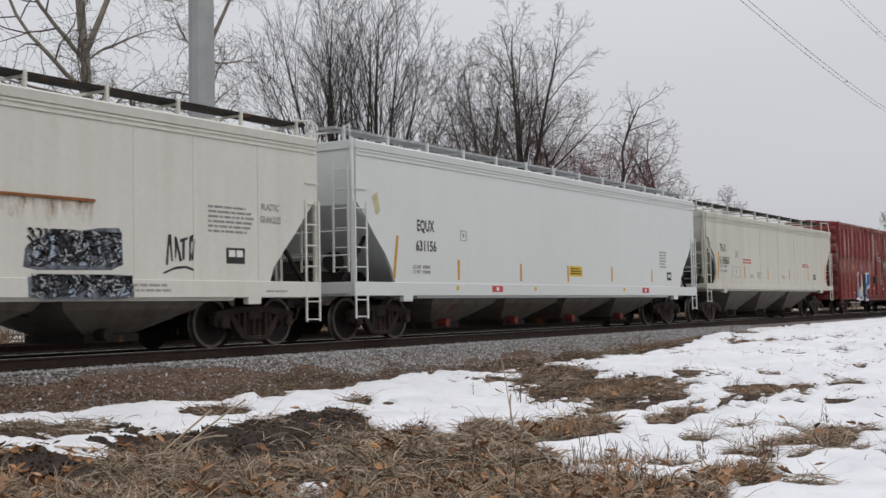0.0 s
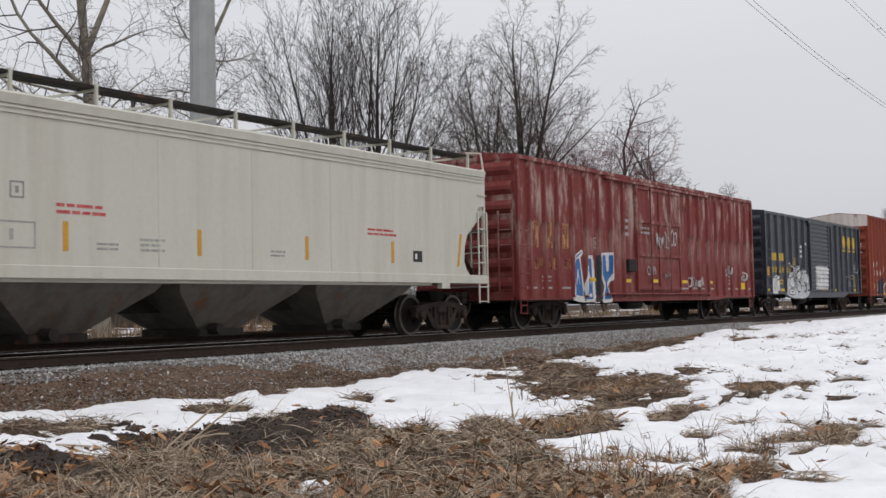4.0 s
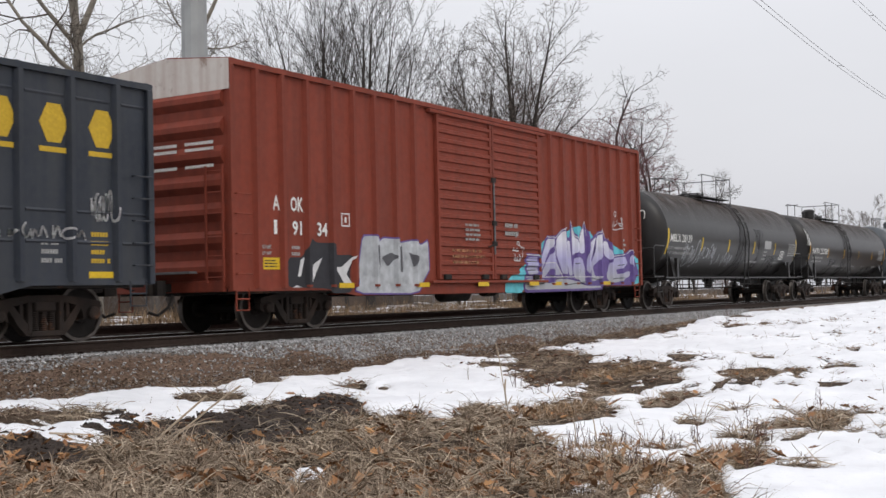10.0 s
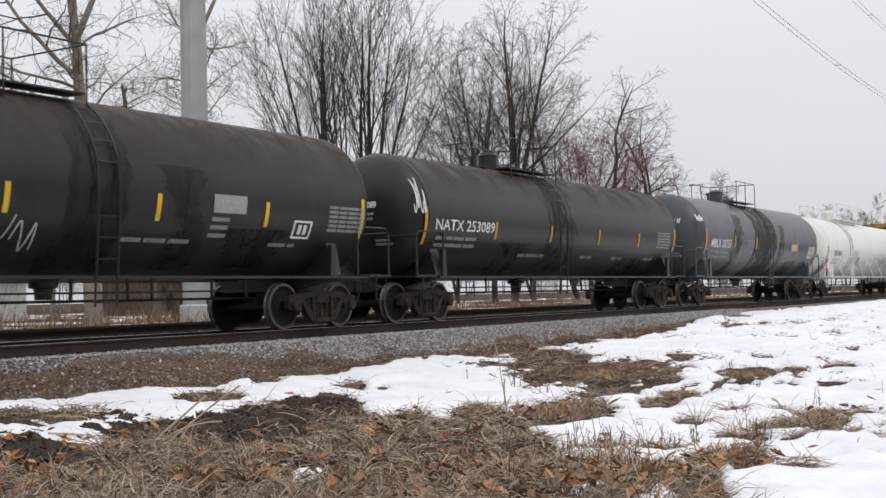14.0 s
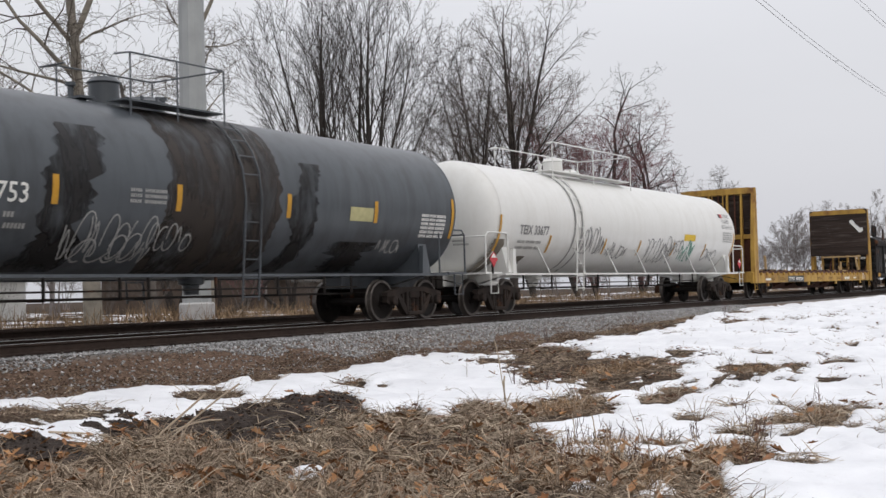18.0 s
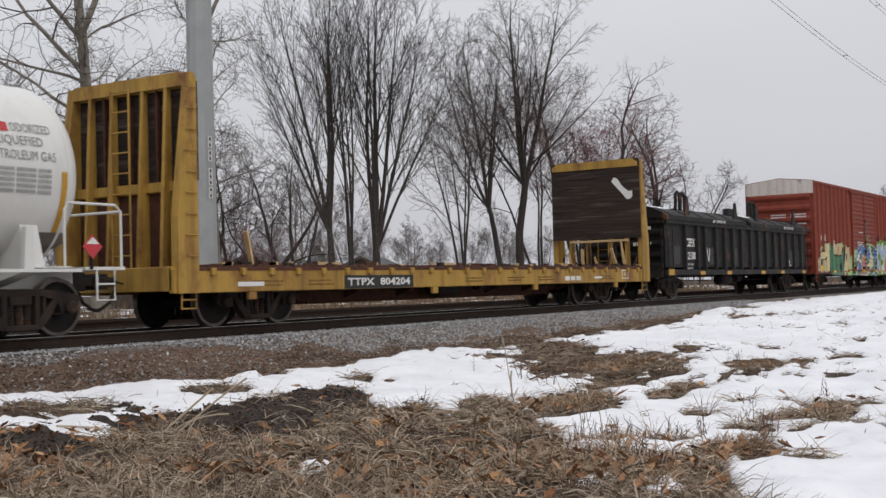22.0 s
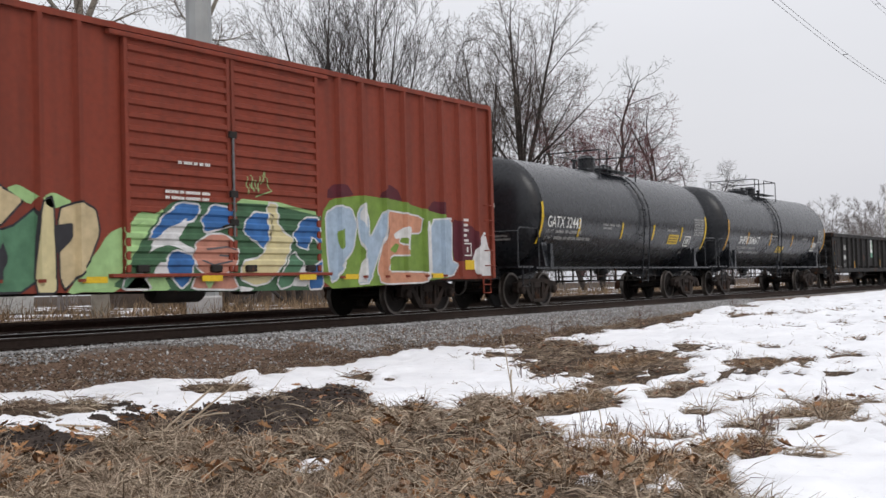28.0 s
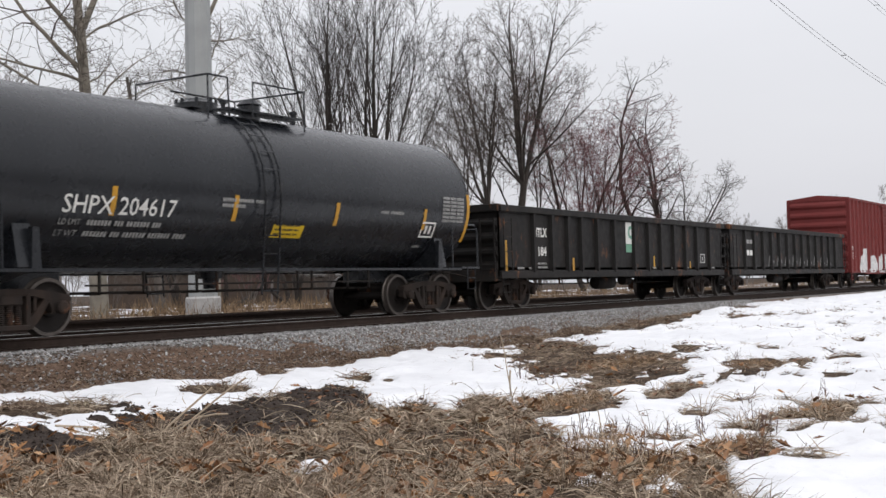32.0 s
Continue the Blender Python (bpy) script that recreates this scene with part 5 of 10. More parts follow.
def overhead_cable(y, z0, z1, dip, label, spacers=()):
    sag = lambda x: z0 + (z1 - z0) * (x - 27.1) / 233 - dip * 4 * (x - 27.1) / 233 * (1 - (x - 27.1) / 233)
    pts = [(27.1 + 233 * i / 60, y, sag(27.1 + 233 * i / 60)) for i in range(61)]
    vs, fs = [], []
    tube_fast(vs, fs, pts, [0.017] * len(pts), 6)
    ob = new("overhead_cable", bpy.data.meshes.new("overhead_cable"))
    ob.data.from_pydata(vs, [], fs)
    ob.data.materials.append(CABLE)
    tagged(ob, label, "cable", "overhead power cables")
    for x in spacers:
        part("spacer", Solid().tube([(x, y, sag(x)), (x + 0.1, y - 0.45, sag(x))], 0.03, 6), CABLE, ob)


for high, low, dip, spacers in ((27.26, 29.91, 8.9, (107.8,)), (35.3, 36.4, 8.9, (121.5,))):
    overhead_cable(10.0, high, low, dip, "thin grey power cable hanging from the pole", spacers)
    overhead_cable(9.55, high, low, dip, "thin grey power cable hanging from the pole")


def house(name, label, x, y, rz, lx, ly, eave, ridge, wall, roof, windows):
    t = thing(name, label, "house", "", (x, y, -0.15))
    t.rotation_euler = (0, 0, radians(rz))
    part("wall", Solid().prism([(-ly / 2, 0), (ly / 2, 0), (ly / 2, eave), (0, ridge - 0.1), (-ly / 2, eave)], -lx / 2, lx / 2, "yz"), wall, t)
    for q in (-1, 1):
        s = Solid().prism([(q * (ly / 2 + 0.4), eave - 0.25), (0, ridge), (0, ridge + 0.14), (q * (ly / 2 + 0.45), eave - 0.12)], -lx / 2 - 0.3, lx / 2 + 0.3, "yz")
        part("roof", s, roof, t)
        for e in (-1, 1):
            part("fascia", Solid().prism([(q * (ly / 2 + 0.42), eave - 0.34), (0, ridge - 0.09), (0, ridge + 0.1), (q * (ly / 2 + 0.45), eave - 0.14)], *sorted((e * (lx / 2 + 0.30), e * (lx / 2 + 0.34))), plane="yz"), SIDING if wall is not BROWN_WALL else BROWN_WALL, t)
    for wx, wz in windows:
        w = part("window", Solid().box(wx - 0.45, wx + 0.45, -ly / 2 - 0.06, -ly / 2 + 0.02, wz, wz + 1.1, 0.01), SIDING, t)
        part("pane", Solid().box(wx - 0.37, wx + 0.37, -ly / 2 - 0.07, -ly / 2 - 0.06, wz + 0.08, wz + 1.02), GLASS_DARK, w)
    return t


GLASS_DARK = plain("dark window glass", (0.02, 0.022, 0.025), 0.1, 0.1, 3, 0, 0)
house("house", "low white house with a grey gable roof", 34.6, 36.2, -38, 11, 8, 2.3, 3.8, SIDING, ROOFING, ((-2.5, 0.9), (2.0, 0.9)))
house("shed", "small dark brown shed with a low roof", 48.6, 34.4, 10, 4.2, 3.0, 2.2, 3.0, BROWN_WALL, ROOFING, ())
house("barn", "long low dark barn among the trees", 82.0, 43.0, 25, 11, 6, 2.0, 3.3, BROWN_WALL, ROOFING, ())
house("barn", "long low dark barn among the trees", 62.0, 37.0, 20, 9, 6, 1.9, 3.1, BROWN_WALL, ROOFING, ())


# ---- the train: running gear ----
CARS, WHEELSETS, LOOSE = [], [], []
WHEEL_R = 0.457


def wheelset_mesh():
    s = Solid()
    s.lathe([(-0.92, 0.08), (0.92, 0.08)], "y", n=10)
    for k in (-1, 1):
        s.lathe([(k * 0.80, 0.0), (k * 0.80, 0.14), (k * 0.765, 0.16), (k * 0.735, 0.25), (k * 0.755, 0.36), (k * 0.775, 0.395)], "y", n=28)
        s.lathe([(k * 0.665, 0.0), (k * 0.665, 0.15), (k * 0.70, 0.18), (k * 0.70, 0.36), (k * 0.668, 0.40), (k * 0.664, 0.47)], "y", n=28)
    n = len(s.f)
    for k in (-1, 1):
        s.lathe([(k * 0.775, 0.395), (k * 0.80, 0.40), (k * 0.80, 0.452), (k * 0.795, 0.457), (k * 0.71, 0.460), (k * 0.695, 0.478), (k * 0.68, 0.482), (k * 0.664, 0.47)], "y", n=28)
    me = s.mesh("wheelset", WHEEL_STEEL, 40)
    me.materials.append(RIM_STEEL)
    for i, p in enumerate(me.polygons):
        p.material_index = int(i >= n)
    return me


def side_frame_mesh():
    s = Solid()
    for k in (-1, 1):
        s.prism([(k * 1.10, 0.56), (k * 1.08, 0.64), (k * 0.78, 0.69), (k * 0.35, 0.745), (0, 0.75), (0, 0.65), (k * 0.34, 0.64), (k * 0.64, 0.58), (k * 0.70, 0.50), (k * 0.73, 0.36), (k * 0.68, 0.35)][:11]
                if k > 0 else [(k * 1.10, 0.56), (k * 1.08, 0.64), (k * 0.78, 0.69), (k * 0.35, 0.745), (0, 0.75), (0, 0.65), (k * 0.34, 0.64), (k * 0.64, 0.58), (k * 0.70, 0.50), (k * 0.73, 0.36), (k * 0.68, 0.35)], -0.08, 0.08)
        s.prism([(k * 0.72, 0.60), (k * 0.60, 0.60), (k * 0.27, 0.24), (k * 0.27, 0.13), (k * 0.36, 0.14), (k * 0.52, 0.30)], -0.075, 0.075)
        s.box(*sorted((k * 0.25, k * 0.34)), -0.085, 0.085, 0.16, 0.68, 0.012)
        s.prism([(k * 1.08, 0.58), (k * 1.09, 0.42), (k * 1.00, 0.37), (k * 0.79, 0.37), (k * 0.72, 0.42), (k * 0.74, 0.60)], -0.06, 0.06)
        s.lathe([(-0.17, 0.0), (-0.17, 0.07), (-0.15, 0.105), (-0.06, 0.11)], "y", (k * 0.89, 0, 0.457), 14)
        s.box(*sorted((k * 0.40, k * 0.47)), -0.06, 0.06, 0.30, 0.62, 0.01)
    s.box(-0.30, 0.30, -0.10, 0.10, 0.12, 0.21, 0.015)
    return s.mesh("side_frame", TRUCK_STEEL, 0)


def bolster_mesh():
    s = Solid()
    s.box(-0.20, 0.20, -1.08, 1.08, 0.50, 0.66, 0.02)
    s.box(-0.17, 0.17, -0.55, 0.55, 0.40, 0.76, 0.02)
    s.lathe([(0.70, 0.0), (0.70, 0.22), (0.86, 0.22), (0.86, 0.0)], "z", n=16)
    for y in (-1.0, 1.0):
        for x in (-0.155, 0.0, 0.155):
            s.lathe([(0.21 + i * 0.0145, 0.066 if i % 2 else 0.052) for i in range(21)], "z", (x, y, 0), 10)
    for k in (-1, 1):
        s.box(k * 0.40 - 0.05, k * 0.40 + 0.05, -0.75, 0.75, 0.36, 0.44, 0.01)
        for y in (-0.74, 0.74):
            s.box(k * 0.425 - 0.035, k * 0.425 + 0.035, y - 0.05, y + 0.05, 0.28, 0.52, 0.01)
    return s.mesh("truck", TRUCK_STEEL, 0)


WHEELSET, SIDE_FRAME, BOLSTER = wheelset_mesh(), side_frame_mesh(), bolster_mesh()


def truck(car, x):
    t = part("truck", BOLSTER, None, car, "two-axle truck of rusty cast steel", at=(x, 0, 0))
    for y in (-1.0, 1.0):
        f = part("side_frame", SIDE_FRAME, None, t, at=(0, y, 0))
        if y > 0:
            f.rotation_euler = (0, 0, math.pi)
    for k in (-0.9, 0.9):
        w = part("wheelset", WHEELSET, None, t, "dark wheels with worn bright rims", at=(k, 0, WHEEL_R))
        WHEELSETS.append((w, k))


def coupler_mesh():
    s = Solid()
    s.box(-0.55, 0.02, -0.20, 0.20, 0.70, 1.02, 0.015)
    s.box(0.0, 0.28, -0.09, 0.09, 0.78, 0.93, 0.015)
    s.prism([(0.26, -0.12), (0.44, -0.17), (0.56, -0.10), (0.55, -0.02), (0.47, 0.0), (0.50, 0.14), (0.40, 0.17), (0.26, 0.11)], 0.72, 0.99, "xy")
    s.tube([(0.10, 0.12, 0.72), (0.30, 0.20, 0.50), (0.52, 0.16, 0.36), (0.66, 0.06, 0.42)], 0.028, 6)
    s.tube([(0.02, -0.22, 0.95), (0.06, -0.6, 0.90), (0.06, -1.05, 0.80)], 0.016, 5)
    return s.mesh("coupler", DARK_STEEL, 0)


COUPLER = coupler_mesh()


def rail_car(name, label, u0, u1, axles, material, floor=0.95, sill=True):
    """A freight car's Empty with trucks, couplers and the gear under its floor. u0, u1: its ends, axles: first and last, along the train."""
    uc, half = (u0 + u1) / 2, (u1 - u0) / 2
    c = thing(name, label, "freight car", "cars of the freight train", (uc, 0, 0))
    CARS.append((c, uc))
    truck(c, axles[0] + 0.9 - uc)
    truck(c, axles[1] - 0.9 - uc)
    for k in (-1, 1):
        o = part("coupler", COUPLER, None, c, at=(k * (half - 0.04), 0, 0))
        if k < 0:
            o.rotation_euler = (0, 0, math.pi)
    if sill:
        s = Solid().box(-half + 0.4, half - 0.4, -0.19, 0.19, 0.76, floor + 0.03, 0.01)
        part("centre_sill", s, DARK_STEEL, c)
        s = Solid()
        s.lathe([(-0.62, 0.0), (-0.60, 0.16), (-0.52, 0.21), (0.52, 0.21), (0.60, 0.16), (0.62, 0.0)], "x", (-0.6, -0.75, floor - 0.33), 14)
        s.box(-0.95, -0.90, -0.80, -0.70, floor - 0.15, floor)
        s.box(-0.30, -0.25, -0.80, -0.70, floor - 0.15, floor)
        part("air_reservoir", s, DARK_STEEL, c, smooth=40)
        s = Solid()
        s.lathe([(-0.3, 0.0), (-0.3, 0.15), (0.2, 0.15), (0.25, 0.05), (0.6, 0.03), (0.6, 0.0)], "x", (1.4, -0.6, floor - 0.28), 12)
        s.box(1.2, 1.5, -0.66, -0.54, floor - 0.2, floor)
        part("brake_cylinder", s, DARK_STEEL, c, smooth=40)
        s = Solid()
        s.tube([(-half + 2.8, -0.5, floor - 0.33), (half - 2.8, -0.5, floor - 0.36)], 0.02, 5)
        s.tube([(-half + 1.6, 0.35, floor - 0.2), (half - 1.6, 0.35, floor - 0.2)], 0.022, 5)
        for x in np.arange(-half + 3.2, half - 3, 1.9):
            s.box(x - 0.012, x + 0.012, -0.52, -0.48, floor - 0.34, floor)
        part("brake_rod", s, DARK_STEEL, c)
    return c


def rungs(car, x0, x1, y, zs, material, stiles=True, name="ladder", r=0.014, z0=None, z1=None, stand=0.05):
    """A ladder on a side (its rungs along x)."""
    s = Solid()
    for z in zs:
        s.tube([(x0, y, z), (x1, y, z)], r, 5)
    if stiles:
        for x in (x0, x1):
            s.box(x - 0.022, x + 0.022, y - 0.012, y + 0.012, z0 or min(zs) - 0.1, z1 or max(zs) + 0.1)
    else:
        for z in zs:
            for x in (x0, x1):
                s.tube([(x, y, z), (x, y + stand, z)], r, 5)
    return part(name, s, material, car)


def end_rungs(car, x, y0, y1, zs, material, out=-0.06, name="end_ladder"):
    s = Solid()
    for z in zs:
        s.tube([(x + out, y0, z), (x + out, y1, z)], 0.014, 5)
    for y in (y0, y1):
        s.box(x + out - 0.012, x + out + 0.012, y - 0.022, y + 0.022, min(zs) - 0.1, max(zs) + 0.1)
    return part(name, s, material, car)


def stirrup(car, x, y, z1, material, drop=0.40, w=0.34):
    s = Solid().tube([(x - w / 2, y, z1), (x - w / 2, y, z1 - drop), (x + w / 2, y, z1 - drop), (x + w / 2, y, z1)], 0.02, 5)
    s.tube([(x - w / 2, y, z1 - drop * 0.5), (x + w / 2, y, z1 - drop * 0.5)], 0.016, 5)
    return part("step", s, material, car)


def tape(car, x, y, z0, z1, material=YELLOW_MARK, w=0.10, name="reflective_strip"):
    return part(name, Solid().box(x - w / 2, x + w / 2, y - 0.004, y + 0.002, z0, z1), material, car)


# ---- boxcars ----
def boxcar(name, label, u0, u1, axles, top, low, deep, material, posts, door, seats=(0.62, 0.62), band=None, panel_lines=(), roof=None, plug=False):
    """posts: places of the side posts from the left end; door: (left, right, leaves, corrugations)."""
    c = rail_car(name, label, u0, u1, axles, material, 0.98)
    half, Y = (u1 - u0) / 2, 1.47
    part("body", Solid().box(-half, half, -Y, Y, low, top - 0.10, 0.012), material, c)
    # roof: shallow peak, overhanging eaves and ribs across it
    rs = Solid()
    prof = [(-Y - 0.07, top - 0.16), (-Y - 0.07, top - 0.06), (0, top + 0.10), (Y + 0.07, top - 0.06), (Y + 0.07, top - 0.16)]
    rs.prism(prof, -half - 0.02, half + 0.02, "yz")
    ro = part("roof", rs, roof or material, c)
    rib = Solid().prism([(-Y - 0.05, top - 0.06), (-Y - 0.05, top - 0.045), (0, top + 0.125), (Y + 0.05, top - 0.045), (Y + 0.05, top - 0.06), (0, top + 0.09)], -0.04, 0.04, "yz").mesh("roof_rib", roof or material)
    n = int((u1 - u0) / 1.25)
    for i in range(n + 1):
        part("roof_rib", rib, None, ro, at=(-half + 0.08 + (2 * half - 0.16) * i / n, 0, 0))
    # posts on both sides
    pd = 0.085
    me = Solid().prism([(-0.085, -Y), (-0.04, -Y - pd), (0.04, -Y - pd), (0.085, -Y)], low, top - 0.16, "xy").mesh("side_post", material)
    for x in posts:
        part("side_post", me, None, c, at=(x - half, 0, 0))
        o = part("side_post", me, None, c, at=(x - half, 0, 0))
        o.rotation_euler = (0, 0, math.pi)
    corner = Solid().box(-0.02, 0.10, -Y - pd, -Y, low - 0.05, top - 0.16, 0.01).mesh("corner_post", material)
    for k in (-1, 1):
        for q in (-1, 1):
            o = part("corner_post", corner, None, c, at=(k * half, 0, 0))
            o.rotation_euler = (0, 0, 0 if q > 0 else math.pi)
            if k * q > 0:
                o.location.x -= 0.08 * k
    # side sill, deeper between the trucks
    a, b = axles[0] - (u0 + u1) / 2 + 2.3, axles[1] - (u0 + u1) / 2 - 2.3
    for y0, y1 in ((-Y - 0.02, -Y + 0.06), (Y - 0.06, Y + 0.02)):
        s = Solid().prism([(-half, low + 0.05), (half, low + 0.05), (half, low - 0.06), (b + 0.8, low - 0.06), (b, deep), (a, deep), (a - 0.8, low - 0.06), (-half, low - 0.06)], y0, y1)
        part("side_sill", s, material, c)
    part("floor", Solid().box(-half + 0.1, half - 0.1, -Y + 0.06, Y - 0.06, low - 0.10, low + 0.001), DARK_STEEL, c)
    beam = Solid().prism([(-1.38, 1.0), (1.38, 1.0), (0.3, 0.72), (-0.3, 0.72)], -0.05, 0.05, "yz").mesh("cross_bearer", DARK_STEEL)
    for x in np.linspace(a + 0.3, b - 0.3, 5):
        part("cross_bearer", beam, None, c, at=(float(x), 0, low - 0.9))
    # corrugated ends
    er = Solid().prism([(0.0, -0.17), (-0.09, -0.05), (-0.09, 0.05), (0.0, 0.17)], -Y + 0.10, Y - 0.10).mesh("end_rib", material)
    zs = np.linspace(low + 0.35, top - (0.75 if band else 0.40), 7)
    for z in zs:
        for k in (-1, 1):
            o = part("end_rib", er, None, c, at=(k * half, 0, float(z)))
            if k > 0:
                o.rotation_euler = (0, 0, math.pi)
    if band:
        for k in (-1, 1):
            part("height_band", Solid().prism([(-Y - 0.06, top - 0.62), (Y + 0.06, top - 0.62), (Y + 0.06, top - 0.07), (0, top + 0.09), (-Y - 0.06, top - 0.07)], *sorted((k * (half + 0.022), k * (half + 0.035))), plane="yz"), band, c, "worn white band across the car's end")
    # doors
    d0, d1, leaves, ribs = door
    d0, d1 = d0 - half, d1 - half
    for side in (-1, 1):
        w = (d1 - d0) / leaves
        for i in range(leaves):
            x0, x1 = d0 + i * w + 0.015, d0 + (i + 1) * w - 0.015
            yo = side * (Y + 0.10)
            s = Solid().box(x0, x1, *sorted((side * Y, side * (Y + 0.055))), low + 0.14, top - 0.25, 0.01)
            dr = part("door", s, material, c, "closed sliding door")
            for xx in (x0, x1 - 0.09):
                part("door_stile", Solid().box(xx, xx + 0.09, *sorted((side * (Y + 0.05), yo)), low + 0.14, top - 0.25, 0.01), material, dr)
            if plug:
                s2 = Solid()
                for z in np.linspace(low + 0.2, top - 0.4, 4):
                    s2.box(x0 + 0.05, x1 - 0.05, *sorted((side * (Y + 0.05), side * (Y + 0.10))), z, z + 0.10, 0.01)
                for x in (x0 + w * 0.5, ):
                    s2.box(x - 0.05, x + 0.05, *sorted((side * (Y + 0.05), side * (Y + 0.095))), low + 0.2, top - 0.4, 0.01)
                part("door_frame", s2, material, dr)
                for x in (x0 + w * 0.28, x0 + w * 0.72):
                    part("lock_rod", Solid().tube([(x, side * (Y + 0.13), low + 0.1), (x, side * (Y + 0.13), top - 0.3)], 0.025, 6), material, dr)
                part("crank_box", Solid().box(x0 - 0.75, x0 - 0.2, *sorted((side * Y, side * (Y + 0.14))), low + 0.75, low + 1.12, 0.02), DARK_STEEL, c)
            else:
                rb = Solid().prism([(-0.055 * side * side, -0.07), (0.0, -0.035), (0.0, 0.035), (-0.055, 0.07)], x0 + 0.09, x1 - 0.09, "yz").mesh("door_corrugation", material)
                for z in np.linspace(low + 0.30, top - 0.42, ribs):
                    o = part("door_corrugation", rb, None, dr, at=(0, side * (Y + 0.095), float(z)))
                    if side < 0:
                        o.rotation_euler = (0, 0, math.pi)
                        o.location.x = x0 + x1
        if leaves == 2:
            xm, yb = (d0 + d1) / 2, side * (Y + 0.13)
            part("lock_bar", Solid().tube([(xm, yb, low + 0.75), (xm, yb, low + 2.55)], 0.022, 6), GRATING, c, "pale lock bar between the doors")
            for z in (low + 0.95, low + 1.45, low + 2.5):
                part("lock_bracket", Solid().box(xm - 0.10, xm + 0.10, *sorted((side * (Y + 0.095), side * (Y + 0.15))), z, z + 0.12, 0.01), DARK_STEEL, c)
            part("lock_handle", Solid().tube([(xm, yb, low + 1.0), (xm - 0.30, yb, low + 0.92)], 0.02, 6), DARK_STEEL, c)
            for x in (d0 + 0.35, xm - 0.45, xm + 0.45, d1 - 0.35):
                part("door_roller", Solid().box(x - 0.13, x + 0.13, *sorted((side * (Y + 0.05), side * (Y + 0.135))), low + 0.14, low + 0.26, 0.015), DARK_STEEL, c)
        for z, h in ((low + 0.06, 0.06), (top - 0.27, 0.08)):
            part("door_track", Solid().box(d0 - (0.3 if not plug else 2.2), d1 + (0.3 if not plug else 2.6), *sorted((side * Y, side * (Y + 0.125))), z, z + h, 0.01), material, c)
    # ladders, grab irons, steps, end platforms
    for k in (-1, 1):
        x0, x1 = sorted((k * (half - 0.06), k * (half - 0.46)))
        for q in (-1, 1):
            rungs(c, x0, x1, q * (Y + 0.12), np.arange(low + 0.25, low + 1.9, 0.36), material, False, "grab_iron")
            stirrup(c, k * (half - 0.3), q * (Y + 0.02), low, material)
        end_rungs(c, k * half, *( (-1.42, -1.02) if k < 0 else (1.02, 1.42)), np.arange(low + 0.2, low + 2.3, 0.38), material, k * 0.12)
        part("end_platform", Solid().box(*sorted((k * half, k * (half + 0.28))), -0.75, 0.75, 1.10, 1.14), GRATING, c)
        part("poling_beam", Solid().box(*sorted((k * (half - 0.05), k * (half + 0.06))), -1.35, 1.35, low - 0.06, low + 0.14, 0.01), material, c)
    if panel_lines:
        xs = [-half] + [x - half for x in posts] + [half]
        for x0, x1 in zip(xs, xs[1:]):
            if x1 - x0 > 1.6:
                continue
            for z in panel_lines:
                part("panel_bead", Solid().prism([(-Y - 0.018, z), (-Y, z + 0.03), (-Y, z - 0.03)], x0 + 0.12, x1 - 0.12, "yz"), material, c)
    # the faces of the side that paint can lie on: panels, posts with their flanks, door ribs, sill
    flats, x = [], -half
    for p in sorted(q - half for q in posts):
        if p - 0.085 > x:
            flats.append((x, p - 0.085, -Y, -Y))
        flats += [(p - 0.085, p - 0.04, -Y, -Y - pd), (p - 0.04, p + 0.04, -Y - pd, -Y - pd), (p + 0.04, p + 0.085, -Y - pd, -Y)]
        x = p + 0.085
    flats.append((x, half, -Y, -Y))
    out, edge = [], low + 0.05
    for x0, x1, ya, yb in flats:
        for lo, hi in ((-99, d0), (d1, 99)):
            a0, a1 = max(x0, lo), min(x1, hi)
            if a1 - a0 > 0.001:
                k0, k1 = (a0 - x0) / (x1 - x0), (a1 - x0) / (x1 - x0)
                u, v = ya + (yb - ya) * k0, ya + (yb - ya) * k1
                out.append((a0, a1, edge, 99, u, v, u, v))
    out.append((-half, half, -9, edge, *([-Y - 0.022] * 4)))
    face, ridge = -Y - 0.056, -Y - 0.096
    rows = [(low + 0.05, face)]
    if plug or not ribs:
        rows.append((99, -Y - 0.10))
        rows[0] = (low + 0.05, -Y - 0.10)
    else:
        for z in np.linspace(low + 0.30, top - 0.42, ribs):
            z = float(z)
            rows += [(z - 0.07, face), (z - 0.035, ridge), (z + 0.035, ridge), (z + 0.07, face)]
        rows.append((99, face))
    for (z0, ya), (z1, yb) in zip(rows, rows[1:]):
        if z1 - z0 > 0.002:
            out.append((d0, d1, z0, z1, ya, ya, yb, yb))
    return c, half, Y, out


